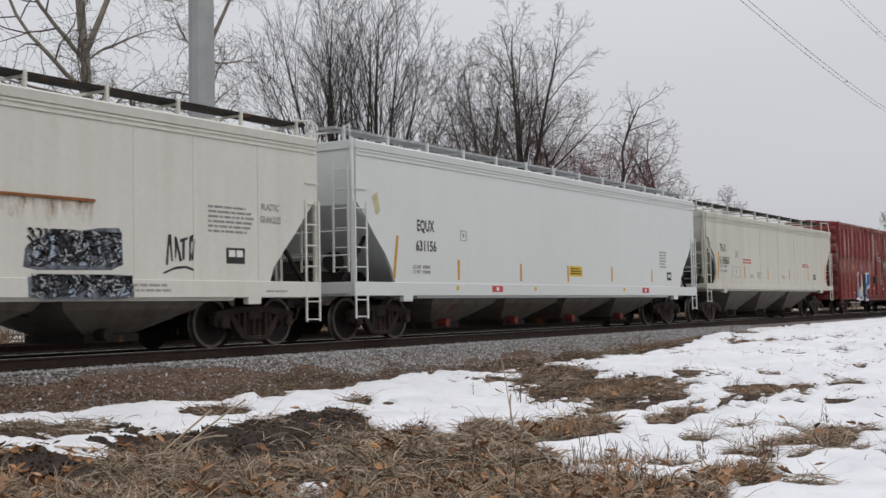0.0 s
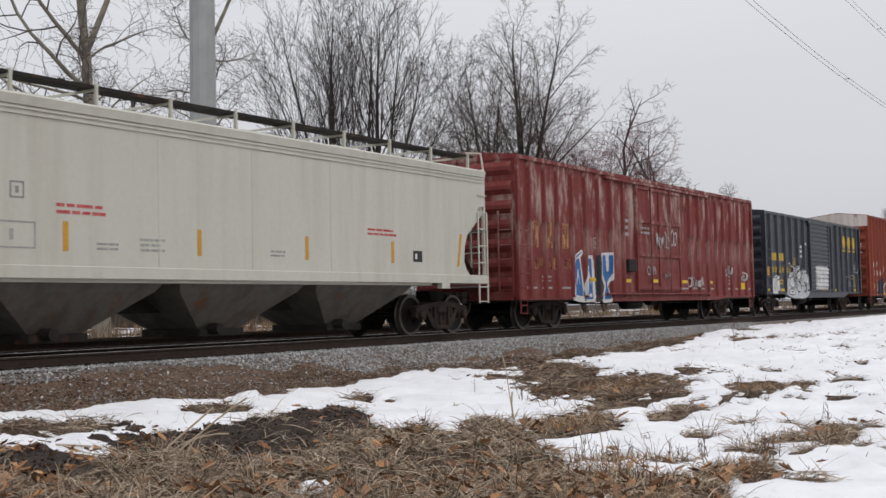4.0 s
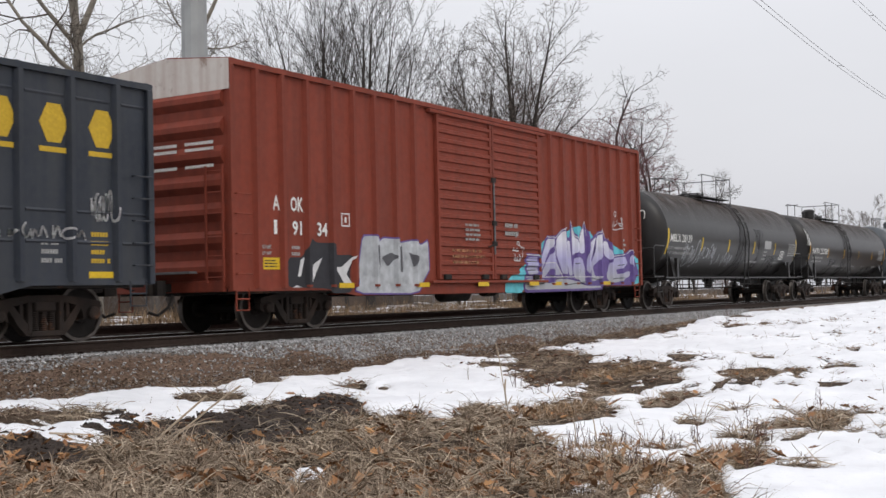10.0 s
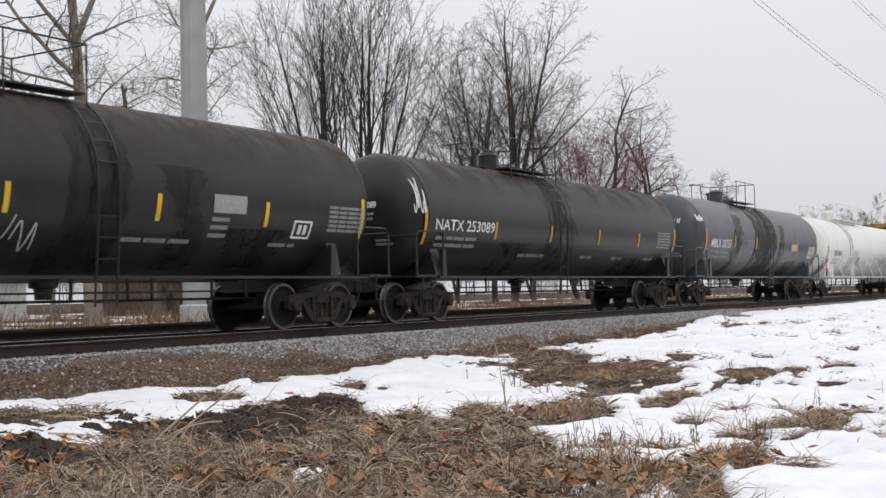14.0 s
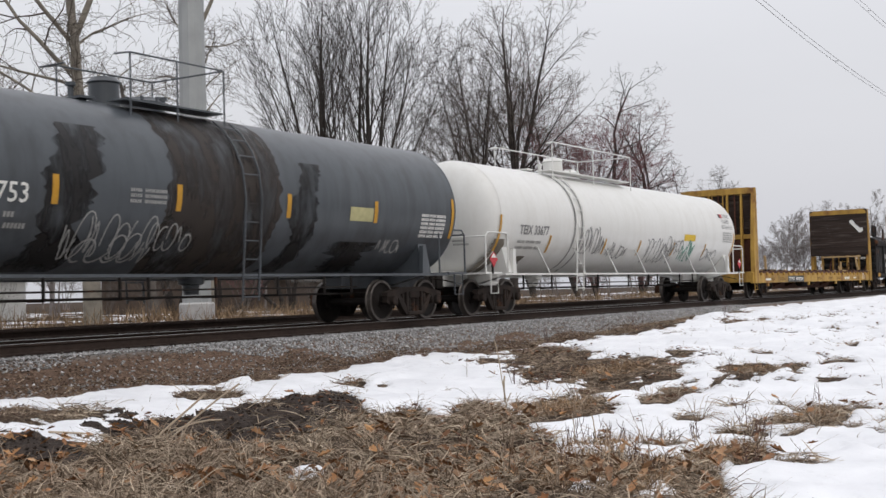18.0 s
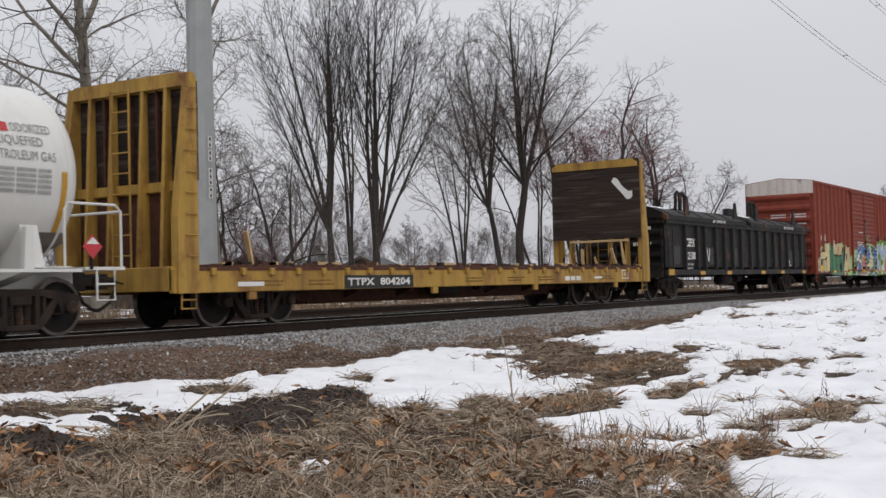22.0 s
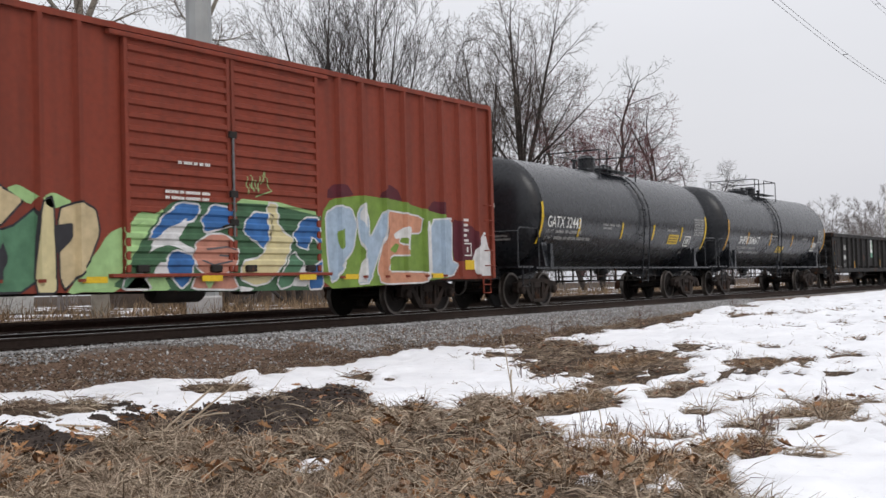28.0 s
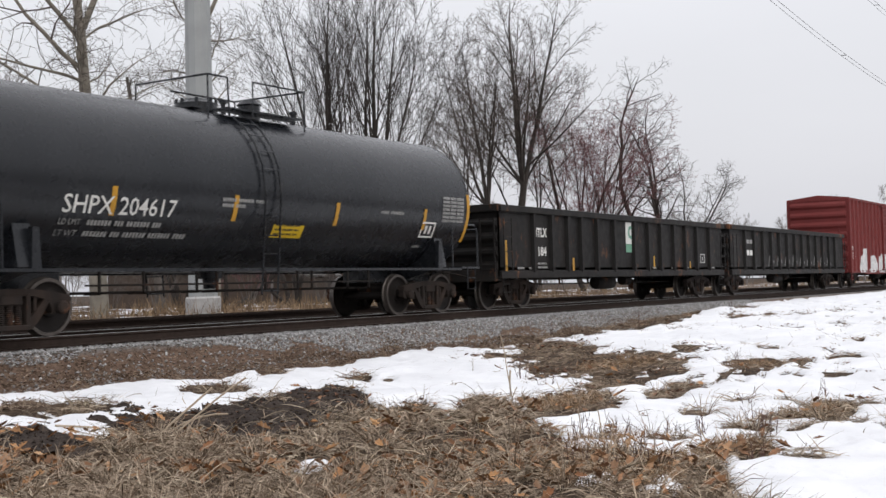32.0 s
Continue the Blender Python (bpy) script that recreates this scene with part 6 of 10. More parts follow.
# ---- tank cars ----
def tank_car(name, label, u0, u1, axles, shell, radius, top, material, ladder, platform, trim=None, dome=0.0, stripes=YELLOW_MARK, seams=(), low=False, housing=None):
    """shell: ends of the straight part along the train; ladder, platform: places along the train."""
    c = rail_car(name, label, u0, u1, axles, material, 0.93, sill=False)
    uc, half = (u0 + u1) / 2, (u1 - u0) / 2
    a, b = shell[0] - uc, shell[1] - uc
    zc, R = top - radius, radius
    trim = trim or material
    head = [(a - x, R * r) for x, r in ((0.60, 0.0), (0.595, 0.15), (0.575, 0.30), (0.53, 0.48), (0.46, 0.64), (0.37, 0.78), (0.28, 0.875), (0.19, 0.94), (0.11, 0.975), (0.045, 0.993))]
    prof = head + [(a, R), (a + 0.05, R), (b - 0.05, R), (b, R)] + [(a + b - x, r) for x, r in reversed(head)]
    body = part("tank", Solid().lathe(prof, "x", (0, 0, zc), 64), material, c, smooth=35)
    for x in [a, b] + [s - uc for s in seams]:
        part("weld_band", Solid().lathe([(x - 0.03, R), (x - 0.025, R + 0.006), (x + 0.025, R + 0.006), (x + 0.03, R)], "x", (0, 0, zc), 64), material, body, smooth=50)
    # stub sills, bolsters and saddles
    for k, ax in ((-1, axles[0] + 0.9 - uc), (1, axles[1] - 0.9 - uc)):
        x0, x1 = sorted((k * (half - 0.3), ax - k * 1.6))
        part("stub_sill", Solid().box(x0, x1, -0.22, 0.22, 0.74, 1.12, 0.015), trim, c)
        saddle = [(-1.30, 1.00), (-1.42, 1.06)] + [(R * math.sin(radians(w)), zc - R * math.cos(radians(w)) + 0.01) for w in range(-58, 59, 8)] + [(1.42, 1.06), (1.30, 1.00), (0.4, 0.78), (-0.4, 0.78)]
        part("saddle", Solid().prism(saddle, ax - 0.16, ax + 0.16, "yz"), trim, c)
        # end platform with bent handrail
        xe = k * (half - 0.35)
        part("end_platform", Solid().box(*sorted((xe - k * 0.75, xe + k * 0.05)), -1.45, 1.45, 1.02, 1.07), trim, c)
        s = Solid()
        for y in (-1.42, 1.42):
            s.tube([(xe, y, 1.05), (xe, y, 1.95), (xe - k * 0.12, y, 2.05), (xe - k * 1.05, y, 2.05), (xe - k * 1.12, y, 1.95), (xe - k * 1.12, y, 1.05)], 0.022, 6)
        s.tube([(xe, -1.42, 1.95), (xe, 1.42, 1.95)], 0.022, 6)
        part("handrail", s, trim, c)
        for y in (-1.46, 1.36):
            part("brace", Solid().prism([(ax - k * 0.24, 1.02), (ax - k * 0.06, 1.02), (ax - k * 0.08, 1.66), (ax - k * 0.20, 1.66)], y, y + 0.10), trim, c)
        for y in (-1.45, 1.45):
            stirrup(c, xe - k * 0.35, y, 1.05, trim, 0.5, 0.36)
    # low side rails
    s = Solid()
    for y in (-1.46, 1.46):
        s.box(-half + 1.2, half - 1.2, y - 0.03, y + 0.03, 0.99, 1.04)
    part("side_rail", s, trim, c)
    s = Solid()
    for y in (-0.35, 0.42):
        s.tube([(axles[0] + 2.6 - uc, y, 0.66), (axles[1] - 2.6 - uc, y, 0.64)], 0.024, 5)
    s.tube([(axles[0] + 2.6 - uc, -0.7, 0.78), (axles[1] - 2.6 - uc, -0.7, 0.78)], 0.018, 5)
    for x in (axles[0] + 2.9 - uc + f * (axles[1] - axles[0] - 5.7) for f in (0.0, 0.13, 0.30, 0.37, 0.55, 0.68, 0.74, 0.90, 1.0)):
        s.box(x - 0.02, x + 0.02, -0.72, -0.33, 0.62, 0.66)
        s.box(x - 0.02, x + 0.02, -0.72, -0.68, 0.62, 1.02)
    part("brake_pipe", s, DARK_STEEL, c)
    part("outlet_valve", Solid().lathe([(zc - R - 0.30, 0.0), (zc - R - 0.30, 0.14), (zc - R - 0.12, 0.16), (zc - R - 0.10, 0.24), (zc - R + 0.05, 0.26)], "z", (ladder - uc, 0, 0), 14), trim, c, smooth=40)
    # side ladders up to the platform
    xl = ladder - uc
    for q in (-1, 1):
        s = Solid()
        for x in (xl - 0.22, xl + 0.22):
            pts = [(x, q * 1.47, 0.55), (x, q * (R + 0.08), zc - 0.1)] + [(x, q * (R + 0.07) * math.cos(radians(w)), zc + (R + 0.07) * math.sin(radians(w))) for w in (15, 30, 45, 58)]
            s.tube(pts, 0.022, 5)
        for z in np.arange(0.62, zc, 0.34):
            s.tube([(xl - 0.22, q * 1.50, z), (xl + 0.22, q * 1.50, z)], 0.014, 5)
        for w in (12, 25, 38, 50):
            yy, zz = q * (R + 0.07) * math.cos(radians(w)), zc + (R + 0.07) * math.sin(radians(w))
            s.tube([(xl - 0.22, yy, zz), (xl + 0.22, yy, zz)], 0.014, 5)
        part("ladder", s, trim, c)
    # top platform with railing
    p0, p1 = platform[0] - uc, platform[1] - uc
    pc = (p0 + p1) / 2
    pz = top + 0.06
    pl = part("walkway", Solid().box(p0 + 0.6, p1, -0.88, -0.45, pz - 0.09, pz - 0.06).box(p0, p1, 0.45, 0.92, pz - 0.09, pz - 0.05).box(p0, p0 + 0.3, -0.5, 0.5, pz - 0.085, pz - 0.045), trim, c)
    hz = pz + (0.47 if low else 0.72)
    if low:
        # two open loops: the near side is parted at the ladder
        for run_of in ([(p0 + 0.9, 0.92, hz), (p1, 0.92, hz), (p1, -0.92, hz), (p0 + 1.22, -0.92, hz), (p0 + 1.2, -0.92, pz - 0.2)],
                       [(p0, 0.92, pz - 0.3), (p0, 0.92, hz), (p0, -0.92, hz), (p0 + 0.52, -0.92, hz), (p0 + 0.56, -0.92, pz - 0.25)]):
            part("railing", Solid().tube(run_of, 0.02, 6), trim, pl)
    else:
        part("railing", Solid().tube([(p0 + 0.35, -0.92, hz - 0.08), (p0 + 0.7, -0.92, hz), (p1, -0.92, hz), (p1, 0.92, hz), (p0 + 0.7, 0.92, hz), (p0 + 0.35, 0.92, hz - 0.08), (p0 + 0.35, 0.3, hz - 0.08)], 0.017, 6), trim, pl)
    for x in (p0, p1) if low else (p0 + 0.7, (p0 + p1) / 2 + 0.3, p1):
        for y in (-0.92, 0.92):
            part("railing_post", Solid().tube([(x, y, pz - 0.35), (x, y, hz)], 0.017, 6), trim, pl)
    man, valve = (p0 + 0.65, p0 + 2.15) if low else (pc + 0.35, pc - 0.55)
    if housing:
        valve, man = housing - uc, housing - uc + 0.95
    s = Solid().lathe([(top - 0.15, 0.40), (top + 0.14, 0.40), (top + 0.16, 0.34), (top + 0.22, 0.28), (top + 0.24, 0.0)], "z", (man, 0, 0), 18)
    for w in range(0, 360, 45):
        s.lathe([(top + 0.02, 0.035), (top + 0.22, 0.035)], "z", (man + 0.37 * math.cos(radians(w)), 0.37 * math.sin(radians(w)), 0), 6)
    part("manway", s, trim, c, smooth=40)
    hh = 0.36 + dome
    s = Solid().lathe([(top - 0.1, 0.0), (top - 0.1, 0.27 + dome * 0.5), (top + hh, 0.27 + dome * 0.5), (top + hh + 0.03, 0.30 + dome * 0.5), (top + hh + 0.12, 0.22 + dome * 0.5), (top + hh + 0.14, 0.0)], "z", (valve, 0, 0), 18)
    part("valve_housing", s, trim, c, smooth=40)
    for x in () if dome < -0.2 else (valve - 0.65, valve + 1.5):
        s = Solid().lathe([(top - 0.1, 0.05), (top + 0.26, 0.05), (top + 0.27, 0.09), (top + 0.33, 0.09), (top + 0.34, 0.0)], "z", (x, 0.1, 0), 8)
        part("vent_valve", s, trim, c)
    # skin of the shell for markings: a point of the side at height z
    def skin(x, z, lift=0.006):
        return (x - uc, -math.sqrt(max(0.02, (R + lift) ** 2 - (z - zc) ** 2)), z)
    skin.head = lambda y, z, lift=0.012: (float(np.interp(min(1.0, math.hypot(y, z - zc) / R), [r / R for _, r in head] + [1.0], [x for x, _ in head] + [a])) - lift, y, z)
    return c, uc, skin


def head_text(c, skin, text, size, y, z, material, width):
    """Letters on the tank's rounded end; y: where the line begins, towards the far side."""
    o = lettering(text, size, 0, 0, 0, material, c, "lettering", width, bold=0.006)
    for v in o.data.vertices:
        v.co = skin.head(y - v.co.x, z + v.co.z)


def head_marks(c, skin, y, z, widths, h, material, gap=0.05):
    s = Solid()
    for w in widths:
        for g0, g1 in glyphs(0, w, h):
            s.add([skin.head(y - q, k) for q, k in ((g0, z), (g1, z), (g1, z + h), (g0, z + h))], [(0, 1, 2, 3)])
        y -= w + gap
    part("marking", s, material, c)


def head_scrawl(c, skin, lines, material, w=0.03):
    for pts in lines:
        s, vs = Solid(), []
        for i, (q, z) in enumerate(pts):
            a, b = pts[max(i - 1, 0)], pts[min(i + 1, len(pts) - 1)]
            d = Vector((b[0] - a[0], b[1] - a[1]))
            d = d.normalized() if d.length else Vector((1, 0))
            vs += [skin.head(-(q - d.y * w / 2), z + d.x * w / 2, 0.016), skin.head(-(q + d.y * w / 2), z - d.x * w / 2, 0.016)]
        s.add(vs, [(2 * i, 2 * i + 1, 2 * i + 3, 2 * i + 2) for i in range(len(pts) - 1)])
        part("graffiti", s, material, c)


def on_tank(c, skin, x0, x1, z0, z1, material, name="marking", n=8, lean=0.0):
    """A painted patch that follows the curved shell (x along the train)."""
    s = Solid()
    vs = []
    for i in range(n + 1):
        z = z0 + (z1 - z0) * i / n
        vs += [skin(x0 + lean * i / n, z, 0.011), skin(x1 + lean * i / n, z, 0.011)]
    s.add(vs, [(2 * i, 2 * i + 1, 2 * i + 3, 2 * i + 2) for i in range(n)])
    return part(name, s, material, c)


def tank_text(c, skin, text, size, x, z, material, width=None, name="lettering", bold=0.0):
    o = lettering(text, size, 0, 0, 0, material, c, name, width, bold=bold)
    for v in o.data.vertices:
        v.co = skin(x + v.co.x, z + v.co.z, 0.014)
    return o


def tank_bars(c, skin, x, z, widths, h, material, gap=0.06):
    s = Solid()
    for w in widths:
        if w > 0:
            for g0, g1 in glyphs(x, w, h):
                s.add([skin(g0, z, 0.015), skin(g1, z, 0.015), skin(g1, z + h, 0.015), skin(g0, z + h, 0.015)], [(0, 1, 2, 3)])
        x += abs(w) + gap
    return part("marking", s, material, c)


def tank_scrawl(c, skin, lines, material, w=0.03, name="graffiti"):
    """Thin sprayed lines on the shell: each a list of x, z points."""
    for pts in lines:
        s, vs = Solid(), []
        for i, (x, z) in enumerate(pts):
            p, q = pts[max(i - 1, 0)], pts[min(i + 1, len(pts) - 1)]
            d = Vector((q[0] - p[0], q[1] - p[1]))
            d = d.normalized() if d.length else Vector((1, 0))
            vs += [skin(x - d.y * w / 2, z + d.x * w / 2, 0.016), skin(x + d.y * w / 2, z - d.x * w / 2, 0.016)]
        s.add(vs, [(2 * i, 2 * i + 1, 2 * i + 3, 2 * i + 2) for i in range(len(pts) - 1)])
        part(name, s, material, c)


def loops(seed, x, z, w, h, n, step=6):
    """A run of quick hand-drawn signs, as x, z points: bows, hooks and waves."""
    r = random.Random(seed)
    out = []
    for i in range(n):
        cx, cw, hh = x + w * (i + 0.5) / n, 1.15 * w / n, h * r.uniform(0.6, 1.0)
        if r.random() < 0.55:
            ph, turn, lean = r.uniform(0, 6.3), r.choice((-1, 1)) * r.uniform(3.4, 7.2), r.uniform(-0.15, 0.3)
            m = 16
            line = []
            for k in range(m + 1):
                q = ph + turn * k / m
                dz = 0.5 + 0.5 * math.sin(q)
                line.append((cx + cw * (0.5 * math.cos(q) + lean * (dz - 0.5) + 0.25 * (k / m - 0.5)), z + hh * dz))
            out.append(line)
            continue
        up = r.random() < 0.5
        knots = []
        for k in range(r.randint(3, 5)):
            up = not up
            knots.append((cx + cw * ((k / 4 - 0.5) * 0.9 + r.uniform(-0.15, 0.15)), z + hh * (r.uniform(0.7, 1.0) if up else r.uniform(0.0, 0.35))))
        line = []
        for k in range(len(knots) - 1):
            p0, p1, p2, p3 = knots[max(k - 1, 0)], knots[k], knots[k + 1], knots[min(k + 2, len(knots) - 1)]
            for j in range(step):
                t = j / step
                t = t * t * (3 - 2 * t) * 0.4 + t * 0.6
                line.append(tuple(0.5 * (2 * b + (c - a) * t + (2 * a - 5 * b + 4 * c - d) * t * t + (3 * b - a - 3 * c + d) * t ** 3) for a, b, c, d in zip(p0, p1, p2, p3)))
        out.append(line + [knots[-1]])
    return out


# ---- covered hoppers ----
def hopper_car(name, label, u0, u1, axles, top, eave, sill, material, bays, walk_material, round_end=False, cut=1.35, cap=DARK_STEEL):
    """top: walkway's height; eave: where the side ends; sill: (low, high) of the side sill."""
    c = rail_car(name, label, u0, u1, axles, material, sill[0], sill=False)
    half, Y, (s0, s1) = (u1 - u0) / 2, 1.50, sill
    e = half - 0.12
    # side sheets with sloping ends
    zk = s1 + (eave - s1) * (0.62 if not round_end else 0.66)
    if round_end:
        end = [(e, zk), (e - 0.28, zk - 0.05), (e - 0.45, zk - 0.40), (e - 0.75, zk - 0.62), (e - 0.92, zk - 1.0), (e - 0.95, zk - 1.35), (e - 0.85, s1 + 0.12), (e - 0.70, s1)]
    else:
        end = [(e, zk - 0.15), (e - 0.30, zk - 0.45), (e - 0.60, zk - 0.80), (e - cut + 0.35, zk - 1.20), (e - cut + 0.1, s1 + 0.25), (e - cut, s1)]
    outline = [(e, eave)] + end + [(-x, z) for x, z in reversed(end)] + [(-e, eave)]
    body = Solid()
    inner = 0.06
    for q in (-1, 1):
        body.prism(outline, *sorted((q * Y, q * (Y - inner))))
    part("side_sheet", body, material, c)
    # container between the sheets: roof, end walls and slope sheets
    ze = zk - 0.2
    prof = [(-e, eave - 0.02), (e, eave - 0.02), (e, ze), (e - 2.3, s0 - 0.05), (-e + 2.3, s0 - 0.05), (-e, ze)]
    part("slope_sheet", Solid().prism(prof, -Y + inner, Y - inner), material, c)
    rise = (top - 0.30) - eave
    rf = [(-Y - 0.03, eave - 0.16), (-Y - 0.05, eave - 0.02), (-Y + 0.02, eave + 0.02), (-0.75, eave + rise), (0.75, eave + rise), (Y - 0.02, eave + 0.02), (Y + 0.05, eave - 0.02), (Y + 0.03, eave - 0.16)]
    part("roof", Solid().prism(rf, -e - 0.03, e + 0.03, "yz"), material, c)
    for dz in (0.22, 0.30):
        part("eave_bead", Solid().box(-e, e, -Y - 0.022, -Y, eave - dz, eave - dz + 0.035).box(-e, e, Y, Y + 0.022, eave - dz, eave - dz + 0.035), material, c)
    # running boards round the hatches, on brackets
    wz = top
    boards = part("running_board", Solid().box(-e - 0.2, e + 0.2, -1.12, -0.70, wz - 0.05, wz).box(-e - 0.2, e + 0.2, 0.70, 1.12, wz - 0.05, wz), walk_material, c)
    n = int(2 * e / 1.55)
    br = Solid().box(-0.025, 0.025, -1.16, -1.10, eave + 0.02, wz + 0.02).box(-0.02, 0.02, -1.14, 1.14, wz - 0.09, wz - 0.05).box(-0.025, 0.025, 1.10, 1.16, eave + 0.02, wz + 0.02).mesh("board_bracket", material)
    for i in range(n + 1):
        part("board_bracket", br, None, c, at=(-e + 0.1 + (2 * e - 0.2) * i / n, 0, 0))
    hatch = Solid().box(-0.55, 0.55, -0.50, 0.50, eave + rise, eave + rise + 0.14, 0.03).mesh("hatch_cover", material)
    for i in range(bays * 2):
        part("hatch_cover", hatch, None, c, at=(-e + 1.2 + (2 * e - 2.4) * i / (bays * 2 - 1), 0, 0))
    # side sills and end frames
    for q in (-1, 1):
        part("side_sill", Solid().box(-half, half, *sorted((q * (Y - 0.07), q * (Y + 0.03))), s0, s1, 0.012), material, c)
    for k in (-1, 1):
        part("end_beam", Solid().box(*sorted((k * half, k * (half - 0.10))), -Y, Y, s0, s1, 0.012), material, c)
        part("end_platform", Solid().box(*sorted((k * half, k * (half - 1.3))), -1.4, 1.4, s0 + 0.02, s0 + 0.06), DARK_STEEL, c)
        for y in (-1.44, -0.55, 0.55, 1.44):
            post = Solid().box(*sorted((k * (half - 0.02), k * (half - 0.10))), y - 0.035, y + 0.035, s1, (eave + 0.05) if abs(y) > 1 else ze, 0.006)
            part("end_stanchion", post, material, c)
        # dark centre sill and slope braces
        part("shear_plate", Solid().box(*sorted((k * (half - 0.12), k * (half - 2.4))), -0.45, 0.45, s1 - 0.15, s1 + 0.25, 0.02), DARK_STEEL, c)
        for y in (-1.15, 1.15):
            br = Solid().tube([(k * (half - 0.1), y, s1 + 0.02), (k * (half - 1.0), y, ze - 0.5)], 0.05, 6)
            part("brace", br, DARK_STEEL, c)
        part("brake_gear", Solid().lathe([(-0.10, 0.0), (-0.10, 0.20), (0.10, 0.22), (0.14, 0.0)], "x", (k * (half - 0.55), -0.55, s1 + 0.45), 14).box(k * (half - 0.7) - 0.2, k * (half - 0.7) + 0.2, 0.2, 0.9, s1, s1 + 0.5, 0.02), DARK_STEEL, c, smooth=40)
        zs = np.arange(s1 + 0.30, eave - 0.2, 0.40)
        x0, x1 = sorted((k * (half - 0.04), k * (half - 0.44)))
        for q in (-1, 1):
            rungs(c, x0, x1, q * (Y + 0.02), [z for z in zs if z < zk + 0.3], material, True, z0=s1 - 0.02, z1=zk - 0.15)
            rungs(c, x0, x1, q * (Y + 0.02), (s0 - 0.08, s0 - 0.42), material, True, "step", z0=s0 - 0.46, z1=s1)
        end_rungs(c, k * half, -1.40, -1.02, zs, material, k * 0.03)
        s = Solid()
        for z in (s1 + 0.55, s1 + 1.05):
            s.tube([(k * (half - 0.02), -1.44, z), (k * (half - 0.02), 1.44, z)], 0.018, 5)
        s.tube([(k * (half - 0.02), -1.46, eave - 0.1), (k * (half - 0.06), -1.40, top + 0.02), (k * (half - 0.3), -1.12, top + 0.03)], 0.025, 6)
        s.tube([(k * (half - 0.02), 1.46, eave - 0.1), (k * (half - 0.06), 1.40, top + 0.02), (k * (half - 0.3), 1.12, top + 0.03)], 0.025, 6)
        part("grab_rail", s, material, c)
        part("jacking_pad", Solid().box(*sorted((k * (half - 2.1), k * (half - 1.75))), -Y - 0.03, -Y + 0.1, s0 - 0.12, s0 + 0.02, 0.01).box(*sorted((k * (half - 2.1), k * (half - 1.75))), Y - 0.1, Y + 0.03, s0 - 0.12, s0 + 0.02, 0.01), material, c)
    # discharge hoppers and the centre sill above them
    part("centre_sill", Solid().box(-half + 2.2, half - 2.2, -0.22, 0.22, 0.62, 0.98, 0.02), DARK_STEEL, c)
    a, b = axles[0] - (u0 + u1) / 2 + 2.35, axles[1] - (u0 + u1) / 2 - 2.35
    w = (b - a) / bays
    for i in range(bays):
        x0, x1 = a + i * w + 0.16, a + (i + 1) * w - 0.16
        xm, zb, zm = (x0 + x1) / 2, 0.30, s0 - 0.18
        s = Solid().add([(x0, -1.38, s0), (x1, -1.38, s0), (x1, 1.38, s0), (x0, 1.38, s0), (x0 + 0.12, -1.24, zm), (x1 - 0.12, -1.24, zm), (x1 - 0.12, 1.24, zm), (x0 + 0.12, 1.24, zm),
                         (xm - 0.50, -0.62, zb), (xm + 0.50, -0.62, zb), (xm + 0.50, 0.62, zb), (xm - 0.50, 0.62, zb)],
                        [(0, 1, 5, 4), (1, 2, 6, 5), (2, 3, 7, 6), (3, 0, 4, 7), (4, 5, 9, 8), (5, 6, 10, 9), (6, 7, 11, 10), (7, 4, 8, 11), (8, 9, 10, 11), (0, 3, 2, 1)])
        hp = part("discharge_hopper", s, HOPPER_GRIME_SHADE, c, "grimy sloping discharge hopper with underside shade in its paint")
        part("outlet_gate", Solid().box(xm - 0.58, xm + 0.58, -0.74, 0.74, zb - 0.12, zb + 0.02, 0.01), DARK_STEEL, hp)
        part("outlet_cap", Solid().lathe([(-0.98, 0.0), (-0.98, 0.10), (-0.74, 0.10), (-0.74, 0.0)], "y", (xm - 0.3, 0, zb + 0.02), 12), cap, hp, "outlet cap on the hopper")
    return c, half, Y


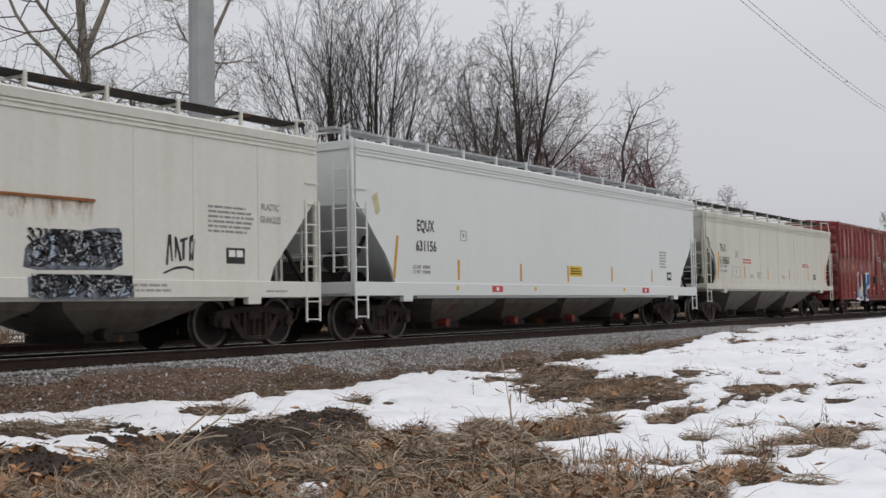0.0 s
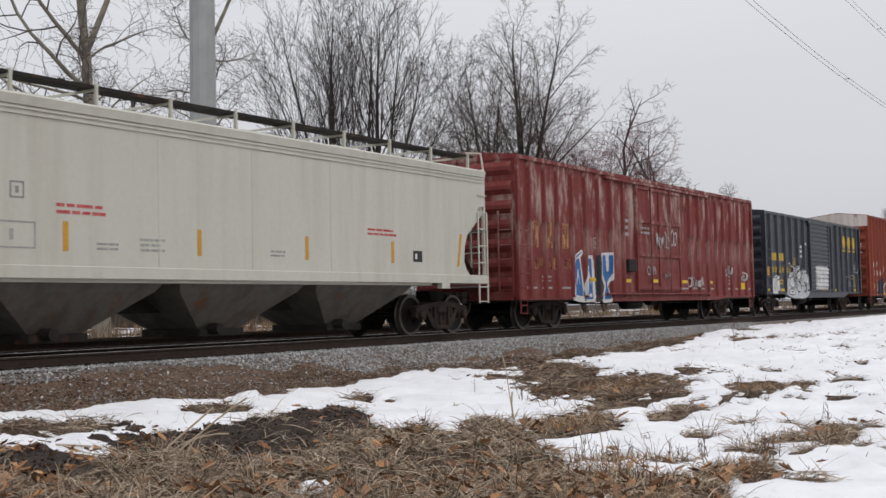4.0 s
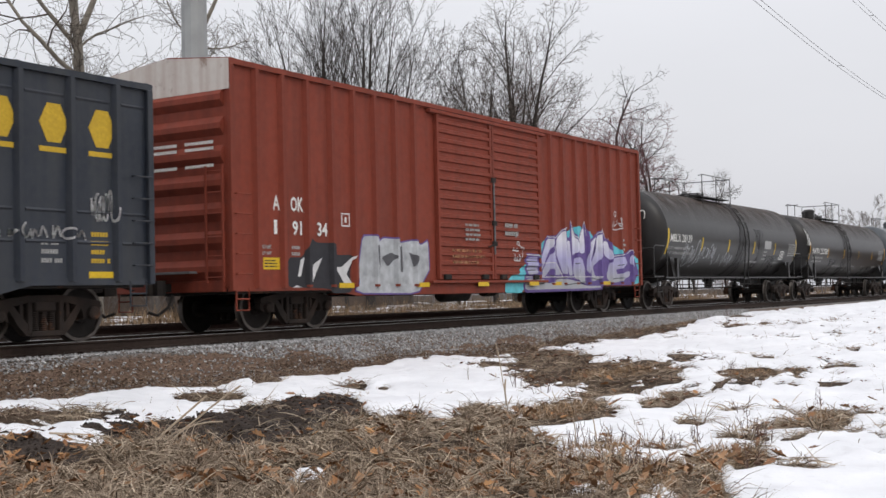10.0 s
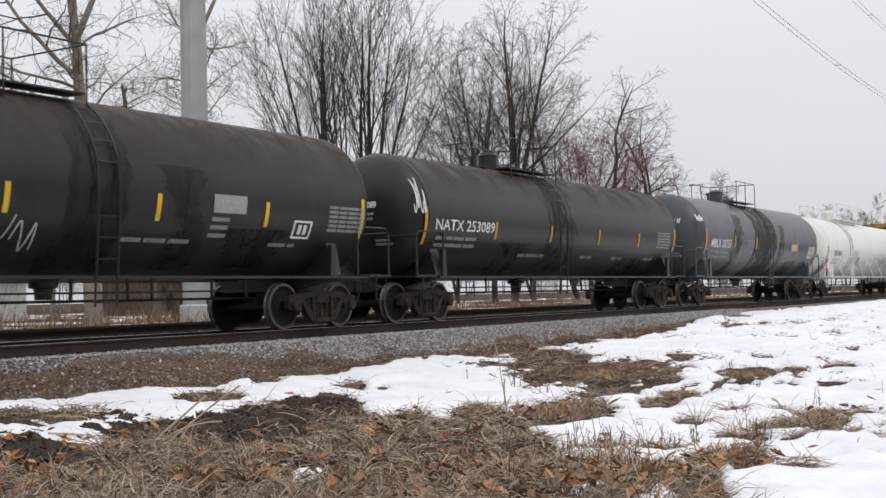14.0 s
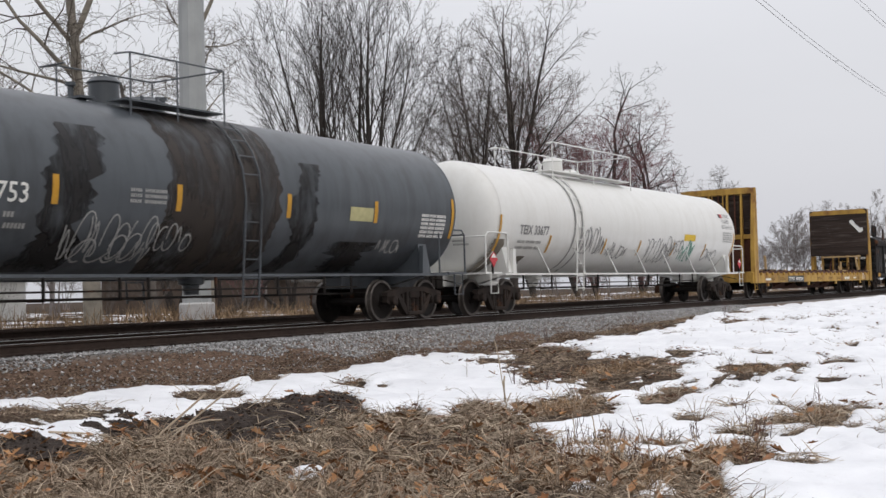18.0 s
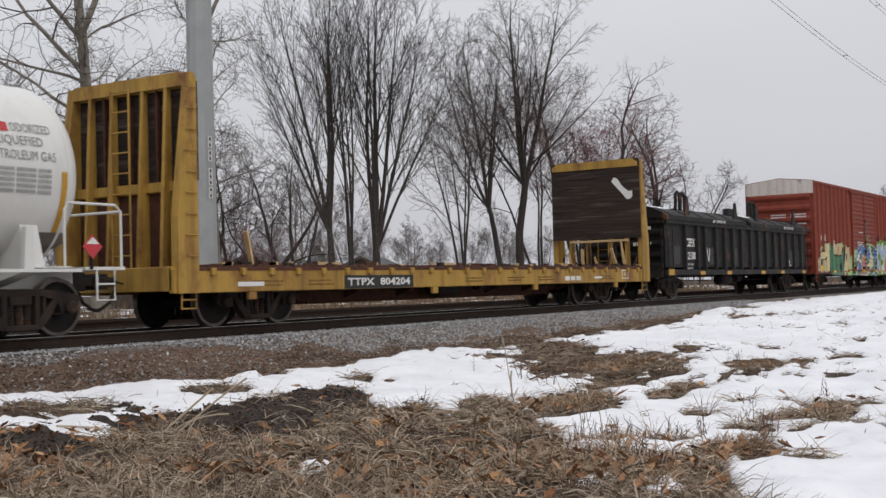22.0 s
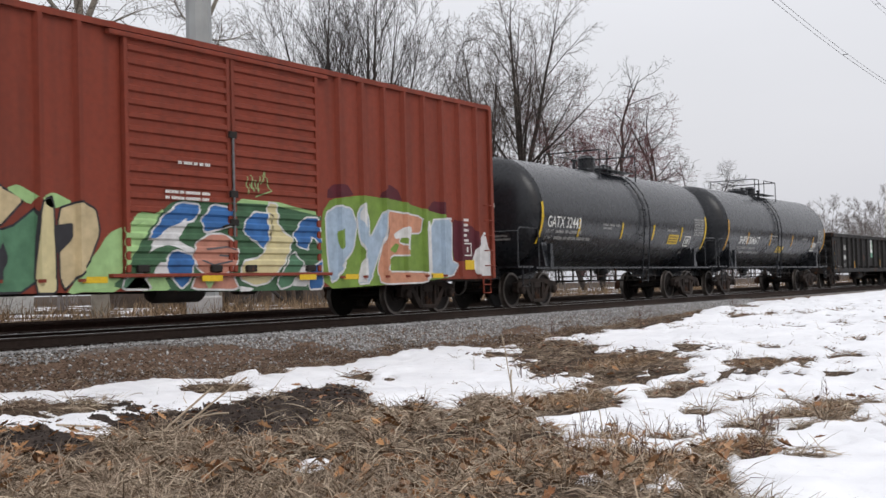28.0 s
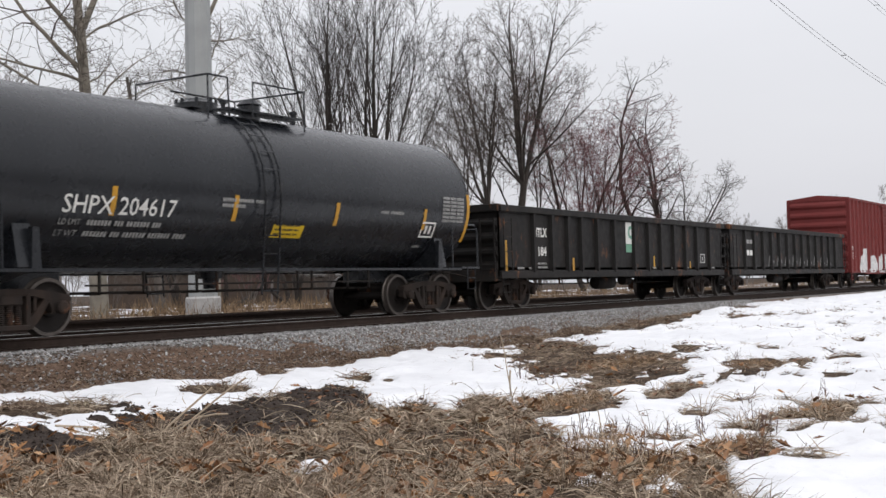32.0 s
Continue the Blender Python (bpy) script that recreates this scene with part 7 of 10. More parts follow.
# ---- gondolas and the bulkhead flat car ----
def gondola(name, label, u0, u1, axles, top, low, posts, material):
    c = rail_car(name, label, u0, u1, axles, material, 0.95)
    half, Y = (u1 - u0) / 2, 1.45
    for q in (-1, 1):
        part("side_panel", Solid().box(-half, half, *sorted((q * Y, q * (Y - 0.03))), low, top - 0.08), material, c)
        part("top_chord", Solid().box(-half - 0.03, half + 0.03, *sorted((q * (Y - 0.05), q * (Y + 0.11))), top - 0.17, top, 0.015), material, c)
        part("side_sill", Solid().box(-half, half, *sorted((q * (Y - 0.05), q * (Y + 0.07))), low - 0.06, low + 0.13, 0.012), material, c)
    part("floor", Solid().box(-half, half, -Y, Y, 0.98, 1.05), DARK_STEEL, c)
    me = Solid().prism([(-0.09, -Y), (-0.06, -Y - 0.10), (0.06, -Y - 0.10), (0.09, -Y)], low + 0.10, top - 0.15, "xy").mesh("side_post", material)
    for x in posts:
        part("side_post", me, None, c, at=(x - half, 0, 0))
        o = part("side_post", me, None, c, at=(x - half, 0, 0))
        o.rotation_euler = (0, 0, math.pi)
    er = Solid().prism([(0.0, -0.13), (-0.10, -0.04), (-0.10, 0.04), (0.0, 0.13)], -Y + 0.03, Y - 0.03).mesh("end_rib", material)
    for k in (-1, 1):
        part("end_panel", Solid().box(*sorted((k * half, k * (half - 0.05))), -Y, Y, low, top - 0.02), material, c)
        part("end_chord", Solid().box(*sorted((k * (half - 0.05), k * (half + 0.10))), -Y - 0.05, Y + 0.05, top - 0.17, top + 0.02, 0.015), material, c)
        for z in np.linspace(low + 0.25, top - 0.45, 4):
            o = part("end_rib", er, None, c, at=(k * half, 0, float(z)))
            if k > 0:
                o.rotation_euler = (0, 0, math.pi)
        part("end_sill", Solid().box(*sorted((k * (half - 0.2), k * (half + 0.12))), -1.4, 1.4, low - 0.12, low + 0.18, 0.012), DARK_STEEL, c)
        x0, x1 = sorted((k * (half - 0.06), k * (half - 0.46)))
        for q in (-1, 1):
            rungs(c, x0, x1, q * (Y + 0.12), np.arange(low + 0.25, top - 0.1, 0.36), material, True)
            stirrup(c, k * (half - 0.3), q * (Y + 0.02), low, material)
        end_rungs(c, k * half, *((-1.40, -1.0) if k < 0 else (1.0, 1.40)), np.arange(low + 0.2, top - 0.1, 0.38), material, k * 0.14)
    return c, half, Y


def flat_car(name, label, u0, u1, axles):
    c = rail_car(name, label, u0, u1, axles, YELLOW, 0.95)
    half, Y = (u1 - u0) / 2, 1.42
    a, b = -half + 3.2, half - 3.2
    for q in (-1, 1):
        part("side_sill", Solid().box(-half, half, *sorted((q * (Y - 0.08), q * (Y + 0.06))), 0.62, 1.04, 0.015), YELLOW, c)
        sk = Solid().box(-0.06, 0.06, *sorted((q * (Y + 0.05), q * (Y + 0.13))), 0.92, 1.05, 0.01).mesh("stake_pocket", YELLOW)
        for i in range(25):
            part("stake_pocket", sk, None, c, at=(-half + 0.9 + (2 * half - 1.8) * i / 24, 0, 0))
    # plank deck
    me = Solid().box(-0.142, 0.142, -1.46, 1.46, 1.04, 1.10, 0.006).mesh("deck_plank", RUST_DECK)
    n = int((2 * half - 0.4) / 0.295)
    for i in range(n):
        part("deck_plank", me, None, c, at=(-half + 0.35 + 0.295 * i, 0, 0.012 * ((i * 7) % 3 - 1)))
    # rusted deck edge with splinters and grit along it
    for q in (-1, 1):
        part("deck_edge", Solid().box(-half + 0.2, half - 0.2, *sorted((q * (Y + 0.045), q * (Y + 0.075))), 1.005, 1.06, 0.004), RUST_DECK, c)
    r = random.Random(77)
    for i in range(60):
        x, h = r.uniform(-half + 0.8, half - 0.8), r.uniform(0.02, 0.07)
        part("splinter", Solid().box(x, x + r.uniform(0.05, 0.4), -Y - 0.03, -Y + 0.05, 1.08, 1.10 + h), (RUST_DECK, TIMBER, RUST_DECK, NEW_WOOD)[i % 4], c)
    # fish-belly centre girder and cross bearers
    g = Solid().prism([(-half + 1.5, 1.02), (half - 1.5, 1.02), (b, 0.80), (b - 1.6, 0.36), (a + 1.6, 0.36), (a, 0.80)], -0.36, -0.30)
    g.prism([(-half + 1.5, 1.02), (half - 1.5, 1.02), (b, 0.80), (b - 1.6, 0.36), (a + 1.6, 0.36), (a, 0.80)], 0.30, 0.36)
    g.box(a + 1.6, b - 1.6, -0.42, 0.42, 0.34, 0.38)
    part("girder", g, RUST_DECK, c)
    me = Solid().prism([(-1.38, 1.02), (1.38, 1.02), (1.38, 0.86), (0.4, 0.44), (-0.4, 0.44), (-1.38, 0.86)], -0.06, 0.06, "yz").mesh("cross_bearer", RUST_DECK)
    for x in np.linspace(a + 1.0, b - 1.0, 7):
        part("cross_bearer", me, None, c, at=(float(x), 0, 0))
    # bulkheads: steel posts outside, dark planks inside
    for k in (-1, 1):
        xo, xi = k * (half - 0.05), k * (half - 0.55)
        bh = part("bulkhead", Solid().box(*sorted((xi, xi + k * 0.10)), -1.42, 1.42, 4.16, 4.38, 0.02).box(*sorted((xi + k * 0.02, xi + k * 0.14)), -1.40, 1.40, 2.38, 2.56, 0.015), YELLOW, c, "tall yellow end bulkhead with dark planks")
        for y in (-1.45, 1.45):
            part("corner_post", Solid().prism([(xi + k * 0.012, 1.05), (xi + k * 0.012, 4.30), (xi + k * 0.06, 4.40), (xi + k * 0.16, 4.40), (xo, 1.9), (xo, 0.62), (xi + k * 0.012, 0.62)], y - 0.08, y + 0.08), YELLOW, bh)
        for y in (-0.95, -0.38, 0.38, 0.95):
            part("bulkhead_post", Solid().prism([(xi + k * 0.06, 1.05), (xi + k * 0.06, 4.25), (xi + k * 0.16, 4.25), (xi + k * 0.34, 1.05)], y - 0.035, y + 0.035), YELLOW, bh)
        if k < 0:
            for y in (-0.66, 0.0, 0.66):
                part("bulkhead_stiffener", Solid().box(*sorted((xi + k * 0.02, xi + k * 0.10)), y - 0.025, y + 0.025, 2.5, 4.2), RUST_DECK, bh)
        else:
            for i in range(9):
                y, h, lean = -1.3 + 0.3 * i, 0.35 + 0.5 * ((i * 7) % 4) / 3, 0.12 * ((i * 5) % 3 - 1)
                part("broken_board", Solid().prism([(y, 1.05), (y + 0.10, 1.05), (y + 0.08 + lean, 1.05 + h), (y + 0.03 + lean, 1.10 + h)], xi - 0.05, xi - 0.02, "yz"), (RUST_DECK, NEW_WOOD, TIMBER)[i % 3], bh)
            part("broken_board", Solid().box(xi - 0.06, xi - 0.02, -1.1, 0.9, 1.88, 1.95), NEW_WOOD, bh)
        zs = np.arange(1.98 if k > 0 else 2.55, 4.2, 0.245)
        me = Solid().box(*sorted((xi + k * 0.005, xi - k * 0.055)), -1.50, 1.50, 0.001, 0.2435, 0.003).mesh("plank", TIMBER)
        for z in zs:
            part("plank", me, None, bh, at=(0, 0, float(z)))
        part("bulkhead_cap", Solid().prism([(-1.46, 4.18), (-1.46, 4.30), (-1.30, 4.42), (1.30, 4.42), (1.46, 4.30), (1.46, 4.18)], *sorted((xi - k * 0.09, xi + k * 0.18)), plane="yz"), YELLOW, bh)
        s = Solid()
        for z in np.arange(1.3, 4.2, 0.36):
            s.tube([(xo - k * 0.1, -0.3, z), (xo - k * 0.1, 0.15, z)], 0.014, 5)
        for y in (-0.3, 0.15):
            s.tube([(xo - k * 0.1, y, 1.05), (xo - k * 0.1, y, 4.2)], 0.02, 5)
        part("ladder", s, YELLOW, c)
        if k < 0:
            part("lower_plate", Solid().box(*sorted((xi + k * 0.02, xi + k * 0.05)), -1.37, 1.37, 1.05, 2.38), RUST_DECK, bh)
        s = Solid()
        for z in np.arange(1.25, 4.2, 0.36):
            s.tube([(xi + k * 0.05, -1.56, z), (xi + k * 0.32, -1.56, z)], 0.013, 5)
        part("grab_iron", s, YELLOW, c)
        part("end_sill", Solid().box(*sorted((xo - k * 0.02, xo + k * 0.05)), -1.42, 1.42, 0.66, 1.08, 0.015), YELLOW, c)
        for q in (-1, 1):
            stirrup(c, k * (half - 0.35), q * 1.46, 0.66, YELLOW, 0.3)
    return c, half, Y


# ---- the cars, from the head of the clip to its end ----
A0, hA, yA = hopper_car("covered_hopper", "aged white covered hopper with graffiti and rust streaks", -128.4, -108.8, (-127.7, -109.3), 4.33, 3.98, (0.90, 1.20), WHITE_HOPPER, 4, DARK_STEEL)
B0, hB, yB = hopper_car("covered_hopper", "clean pale grey covered hopper with four bays", -107.7, -88.3, (-107.05, -89.05), 4.42, 4.12, (0.93, 1.22), NEW_WHITE, 4, PALE_GRATING, cap=DEEP_RED)
C0, hC, yC = hopper_car("covered_hopper", "short cream covered hopper with three bays", -87.3, -70.5, (-86.8, -71.0), 4.28, 3.86, (1.16, 1.36), CREAM, 3, DARK_STEEL, True)
D0, hD, yD, D_S = boxcar("boxcar", "faded red boxcar with plug door and blue graffiti", -69.0, -50.5, (-67.5, -52.0), 4.50, 0.82, 0.69, FADED_RED,
                         [0.66, 1.48, 2.2, 3.1, 3.93, 4.77, 5.63, 6.5, 11.94, 12.78, 13.66, 14.53, 15.28, 16.07, 16.92, 17.72], (7.4, 11.0, 1, 0), plug=True)
E0, hE, yE, E_S = boxcar("boxcar", "dark blue boxcar with yellow letters and silver graffiti", -48.9, -33.5, (-47.95, -34.4), 4.24, 0.95, 0.71, NAVY,
                         [0.71, 1.66, 2.68, 3.57, 4.53, 5.47, 9.97, 10.93, 11.85, 12.8, 13.76, 14.67], (6.29, 9.44, 1, 15), panel_lines=(3.78, 2.02, 1.55))
F0, hF, yF, F_S = boxcar("boxcar", "tall brick red boxcar with double doors and lilac graffiti", -31.6, -13.05, (-30.15, -14.3), 5.0, 0.82, 0.64, BRICK_RED,
                         [0.72, 1.46, 2.2, 2.97, 3.72, 4.46, 5.22, 5.96, 12.56, 13.3, 14.07, 14.82, 15.62, 16.37, 17.11, 17.88], (6.81, 11.83, 2, 17), band=ROOF_BAND)
G0, gU, gS = tank_car("tank_car", "dusty black tank car with white scrawls", -12.1, 5.5, (-10.8, 4.2), (-10.75, 4.2), 1.52, 4.02, BLACK, -2.75, (-6.4, -2.6), dome=-0.26)
H0, hU, hS = tank_car("tank_car", "dull black tank car with grimy sides", 5.9, 23.0, (6.3, 22.2), (6.75, 21.9), 1.47, 3.92, BLACK, 13.4, (10.9, 14.2))
I0, iU, iS = tank_car("tank_car", "blue-black tank car with dark spill stains", 23.5, 40.3, (24.2, 39.2), (24.7, 39.4), 1.52, 4.03, GREY_BLACK, 32.3, (29.3, 32.3))
J0, jU, jS = tank_car("tank_car", "long white pressure tank car with scrawled graffiti", 40.6, 61.0, (41.3, 59.9), (41.7, 59.6), 1.48, 3.96, TANK_WHITE, 46.1, (45.0, 51.2), dome=0.04)
K0, hK, yK = flat_car("bulkhead_flat_car", "empty yellow bulkhead flat car with worn deck", 61.75, 82.05, (63.4, 80.3))
L0, hL, yL = gondola("covered_gondola", "black gondola with bolted steel covers", 83.46, 99.68, (83.95, 98.95), 2.64, 0.85,
                     [1.72, 2.86, 3.59, 4.68, 5.61, 6.51, 7.47, 8.55, 9.5, 10.48, 11.51, 12.41, 13.33, 14.31, 15.31], GONDOLA)
M0, hM, yM, M_S = boxcar("boxcar", "tall brick red boxcar with full-length colourful graffiti", 101.0, 119.55, (102.4, 118.2), 5.0, 0.82, 0.66, BRICK_RED,
                         [0.72, 1.46, 2.2, 2.97, 3.72, 4.46, 5.22, 5.96, 12.52, 13.29, 14.08, 14.84, 15.6, 16.35, 17.09, 17.86], (6.81, 11.8, 2, 17), band=ROOF_BAND)
N0, nU, nS = tank_car("tank_car", "clean black tank car with bright yellow strips", 120.6, 135.9, (121.7, 134.4), (122.2, 134.3), 1.53, 4.03, CLEAN_BLACK, 128.95, (127.07, 129.73), low=True, housing=128.09)
O0, oU, oS = tank_car("tank_car", "black tank car with orange strips", 135.5, 150.7, (136.5, 149.7), (136.7, 149.8), 1.53, 4.05, CLEAN_BLACK, 142.75, (141.8, 144.55), dome=-0.10, low=True)
P0, hP, yP = gondola("gondola", "dull black open gondola with yellow strips", 151.35, 167.6, (151.9, 167.0), 2.60, 0.83,
                     [1.74, 2.77, 3.71, 4.55, 5.59, 6.76, 8.22, 9.32, 10.34, 11.46, 12.48, 13.55, 14.8], GONDOLA)
Q0, hQ, yQ = gondola("gondola", "dull black open gondola with pale scrawls", 168.45, 184.9, (169.0, 184.2), 2.62, 0.83,
                     [1.6, 2.7, 3.8, 4.9, 6.0, 7.1, 8.2, 9.3, 10.4, 11.5, 12.6, 13.7, 14.8], GONDOLA)
R0, hR, yR, R_S = boxcar("boxcar", "deep red boxcar with white block graffiti", 186.2, 204.6, (187.4, 203.4), 4.55, 0.82, 0.70, DEEP_RED,
                         [0.8, 1.6, 2.4, 3.2, 4.0, 4.8, 5.6, 6.4, 12.0, 12.8, 13.6, 14.4, 15.2, 16.0, 16.8, 17.6], (7.2, 11.2, 1, 15))


# ---- sprayed pictures on the cars ----
SPRAY_MINT = plain("mid green spray paint", (0.085, 0.20, 0.115), 0.6, 0.25, 5, 0, 0)
SPRAY_LIME = plain("pale green spray paint", (0.32, 0.50, 0.22), 0.6, 0.2, 5, 0, 0)
SPRAY_CREAM = plain("cream spray paint", (0.60, 0.53, 0.30), 0.6, 0.15, 5, 0, 0)
SPRAY_DARKGREY = plain("dark grey spray paint", (0.09, 0.09, 0.10), 0.6, 0.2, 5, 0, 0)
SPRAY_SLATE = plain("slate grey spray paint", (0.14, 0.155, 0.18), 0.6, 0.7, 9, 0, 0)
sprayed([[(-8.71, 1.47), (-8.27, 1.69), (-7.71, 1.79), (-7.06, 2.03), (-6.91, 1.42), (-6.87, 0.81), (-8.73, 0.79)],
         [(-6.19, 2.07), (-5.38, 2.20), (-5.40, 1.63), (-6.08, 1.66)],
         [(-5.25, 2.16), (-4.79, 2.23), (-4.31, 2.05), (-4.73, 1.65), (-5.33, 1.59)]],
        M_S, SPRAY_TAN, M0, "graffiti", 0.004, SPRAY_BLACK)
sprayed([[(-6.78, 2.11), (-6.37, 2.11), (-6.20, 1.71), (-5.40, 1.54), (-4.59, 1.61), (-4.09, 1.96), (-4.14, 0.68), (-6.34, 0.67), (-6.57, 0.98)]],
        M_S, SPRAY_MINT, M0, "graffiti", 0.004, SPRAY_BLACK)
sprayed([[(-8.42, 1.68), (-8.17, 1.94), (-7.97, 2.03), (-7.86, 1.95), (-8.12, 1.78)],
         [(-6.89, 2.13), (-6.72, 2.22), (-6.43, 2.15), (-6.78, 2.08)],
         [(-4.65, 2.19), (-4.44, 2.26), (-4.09, 2.11), (-4.23, 1.96)],
         [(-4.09, 2.06), (-3.80, 2.18), (-3.43, 2.04), (-3.81, 1.92)],
         [(-3.32, 0.97), (-2.67, 1.60), (-2.34, 1.65), (-1.57, 2.05), (-2.19, 1.39), (-2.62, 0.76), (-3.62, 0.62)]],
        M_S, SPRAY_LIME, M0, "graffiti", 0.008)
sprayed([[(-8.32, 1.69), (-7.66, 1.79), (-7.59, 2.14), (-7.00, 2.17), (-6.83, 2.13), (-6.81, 0.89), (-7.20, 0.77), (-7.19, 1.42), (-8.28, 1.40)],
         [(-4.09, 2.01), (-3.80, 2.12), (-3.76, 1.07), (-3.78, 0.65), (-4.18, 0.66)]],
        M_S, SPRAY_CREAM, M0, "graffiti", 0.008, SPRAY_BLACK)
sprayed([[(-3.73, 1.93), (-3.28, 2.07), (-2.98, 1.95), (-2.91, 1.59), (-3.16, 1.07), (-3.70, 0.65)]],
        M_S, SPRAY_TAN, M0, "graffiti", 0.008, SPRAY_BLACK)
sprayed([[(-8.52, 1.64), (-8.27, 1.69), (-8.28, 1.44), (-8.53, 1.15)],
         [(-8.12, 1.40), (-7.93, 1.41), (-7.93, 1.15), (-8.29, 1.11)],
         [(-7.61, 1.50), (-7.12, 1.55), (-7.30, 1.37), (-7.56, 1.39)],
         [(-6.26, 1.89), (-6.15, 1.53), (-6.21, 1.25)],
         [(-4.95, 1.12), (-4.73, 1.46), (-4.61, 1.17), (-4.83, 0.78)],
         [(-6.86, 1.07), (-6.57, 0.98), (-6.41, 0.67), (-6.87, 0.81)],
         [(-3.82, 1.67), (-3.44, 1.73), (-3.45, 1.48), (-3.76, 1.22)],
         [(-6.20, 1.71), (-5.97, 1.44), (-6.03, 1.57)],
         [(-5.15, 2.04), (-5.05, 2.07), (-5.11, 1.69), (-5.22, 1.66)]],
        M_S, SPRAY_BLACK, M0, "graffiti", 0.012)
SPRAY_SALMON = plain("orange salmon spray paint", (0.50, 0.24, 0.15), 0.6, 0.2, 5, 0, 0)
sprayed([[(-3.46, 0.67), (-3.21, 0.93), (-2.83, 1.49), (-2.68, 1.61), (-2.42, 1.70), (-2.14, 1.94), (-1.79, 1.92), (-2.00, 1.33), (-2.56, 0.65)],
         [(0.09, 2.16), (0.28, 2.27), (0.67, 2.25), (1.27, 2.25), (1.69, 2.18), (2.57, 2.10), (2.56, 1.95), (0.08, 1.93)]],
        M_S, SPRAY_LIME, M0, "graffiti", 0.004)
sprayed([[(-2.68, 1.05), (-2.54, 1.32), (-1.99, 1.80), (-1.33, 2.17), (-0.64, 2.16), (0.09, 2.18), (0.87, 2.19), (1.69, 2.13), (2.62, 2.02), (2.63, 0.60), (0.04, 0.62), (-2.65, 0.69)]],
        M_S, SPRAY_DKGREEN, M0, "graffiti", 0.006)
sprayed([[(2.57, 0.61), (2.66, 2.09), (2.95, 2.39), (4.02, 2.52), (5.33, 2.47), (6.18, 2.34), (7.38, 2.19), (7.54, 0.81), (5.25, 0.68)]],
        M_S, SPRAY_GREEN, M0, "graffiti", 0.006)
sprayed([[(2.84, 2.39), (2.87, 2.57), (3.05, 2.69), (3.53, 2.71), (3.74, 2.50)],
         [(4.60, 2.49), (4.78, 2.67), (5.01, 2.80), (5.34, 2.68), (5.50, 2.40)],
         [(6.44, 2.31), (6.70, 2.52), (7.16, 2.51), (7.28, 2.14)],
         [(7.45, 2.16), (8.53, 1.97), (8.71, 1.19), (7.48, 1.17)]],
        M_S, SPRAY_MAROON, M0, "graffiti", 0.004)
sprayed([[(-2.00, 1.50), (-1.67, 1.87), (-1.25, 2.14), (-0.75, 2.12), (-0.89, 1.84), (-1.42, 1.73), (-1.82, 1.50)],
         [(-0.78, 1.84), (-0.46, 2.14), (0.04, 2.09), (0.08, 1.80), (-0.29, 1.70), (-0.66, 1.63)],
         [(-1.69, 1.02), (-1.43, 1.34), (-0.93, 1.25), (-0.98, 0.82), (-1.20, 0.67), (-1.46, 0.90)],
         [(0.27, 1.75), (0.57, 2.05), (1.11, 2.02), (1.07, 1.63), (0.86, 1.35), (0.67, 1.49), (0.47, 1.54)],
         [(1.67, 1.65), (2.01, 1.99), (2.45, 2.00), (2.56, 1.38), (2.24, 1.64), (2.12, 1.36), (1.83, 1.43)],
         [(2.18, 0.61), (2.21, 1.03), (2.65, 1.24), (2.63, 0.62)]],
        M_S, SPRAY_BLUE, M0, "graffiti", 0.009, SPRAY_WHITE)
sprayed([[(0.18, 1.26), (0.05, 1.02), (-0.25, 0.88), (-0.60, 0.88), (-0.88, 1.03), (-0.98, 1.25), (-0.87, 1.48), (-0.58, 1.62), (-0.22, 1.63), (0.07, 1.49)],
         [(-0.99, 0.67), (-0.85, 0.91), (-0.32, 0.86), (0.05, 0.94), (0.23, 0.64)]],
        M_S, SPRAY_PINK, M0, "graffiti", 0.011, SPRAY_WHITE)
sprayed([[(0.95, 2.23), (1.23, 2.21), (1.28, 1.77), (1.69, 1.58), (1.47, 1.17), (1.04, 0.76), (0.64, 0.70), (0.24, 0.83), (0.25, 1.15), (0.74, 1.22), (1.01, 1.56)]],
        M_S, SPRAY_CREAM, M0, "graffiti", 0.011, SPRAY_WHITE)
sprayed([[(1.24, 0.76), (1.66, 1.36), (2.00, 1.10), (1.66, 0.69), (1.34, 0.63)],
         [(-2.52, 0.69), (-2.44, 0.89), (-2.09, 0.95), (-1.86, 0.68)]],
        M_S, SPRAY_MINT, M0, "graffiti", 0.013, SPRAY_WHITE)
sprayed([[(-2.14, 0.66), (-1.92, 0.91), (-1.61, 0.92), (-1.44, 0.66)],
         [(-0.68, 0.85), (-0.50, 0.91), (-0.41, 0.78), (-0.55, 0.66)]],
        M_S, SPRAY_LIME, M0, "graffiti", 0.013)
sprayed([[(-2.00, 1.26), (-1.84, 1.50), (-1.42, 1.72), (-1.07, 1.89), (-1.17, 1.65), (-1.35, 1.52), (-0.93, 1.34), (-0.96, 1.24), (-1.50, 1.42), (-1.82, 1.36)],
         [(-2.48, 0.68), (-2.18, 0.91), (-1.87, 0.92), (-1.77, 1.12), (-1.60, 1.13), (-1.51, 0.94), (-1.85, 0.93), (-2.16, 0.67)],
         [(1.64, 0.69), (2.00, 1.09), (2.21, 1.03), (2.16, 0.67)],
         [(0.23, 0.71), (0.62, 0.66), (0.52, 0.61), (0.23, 0.61)]],
        M_S, SPRAY_WHITE, M0, "graffiti", 0.013)
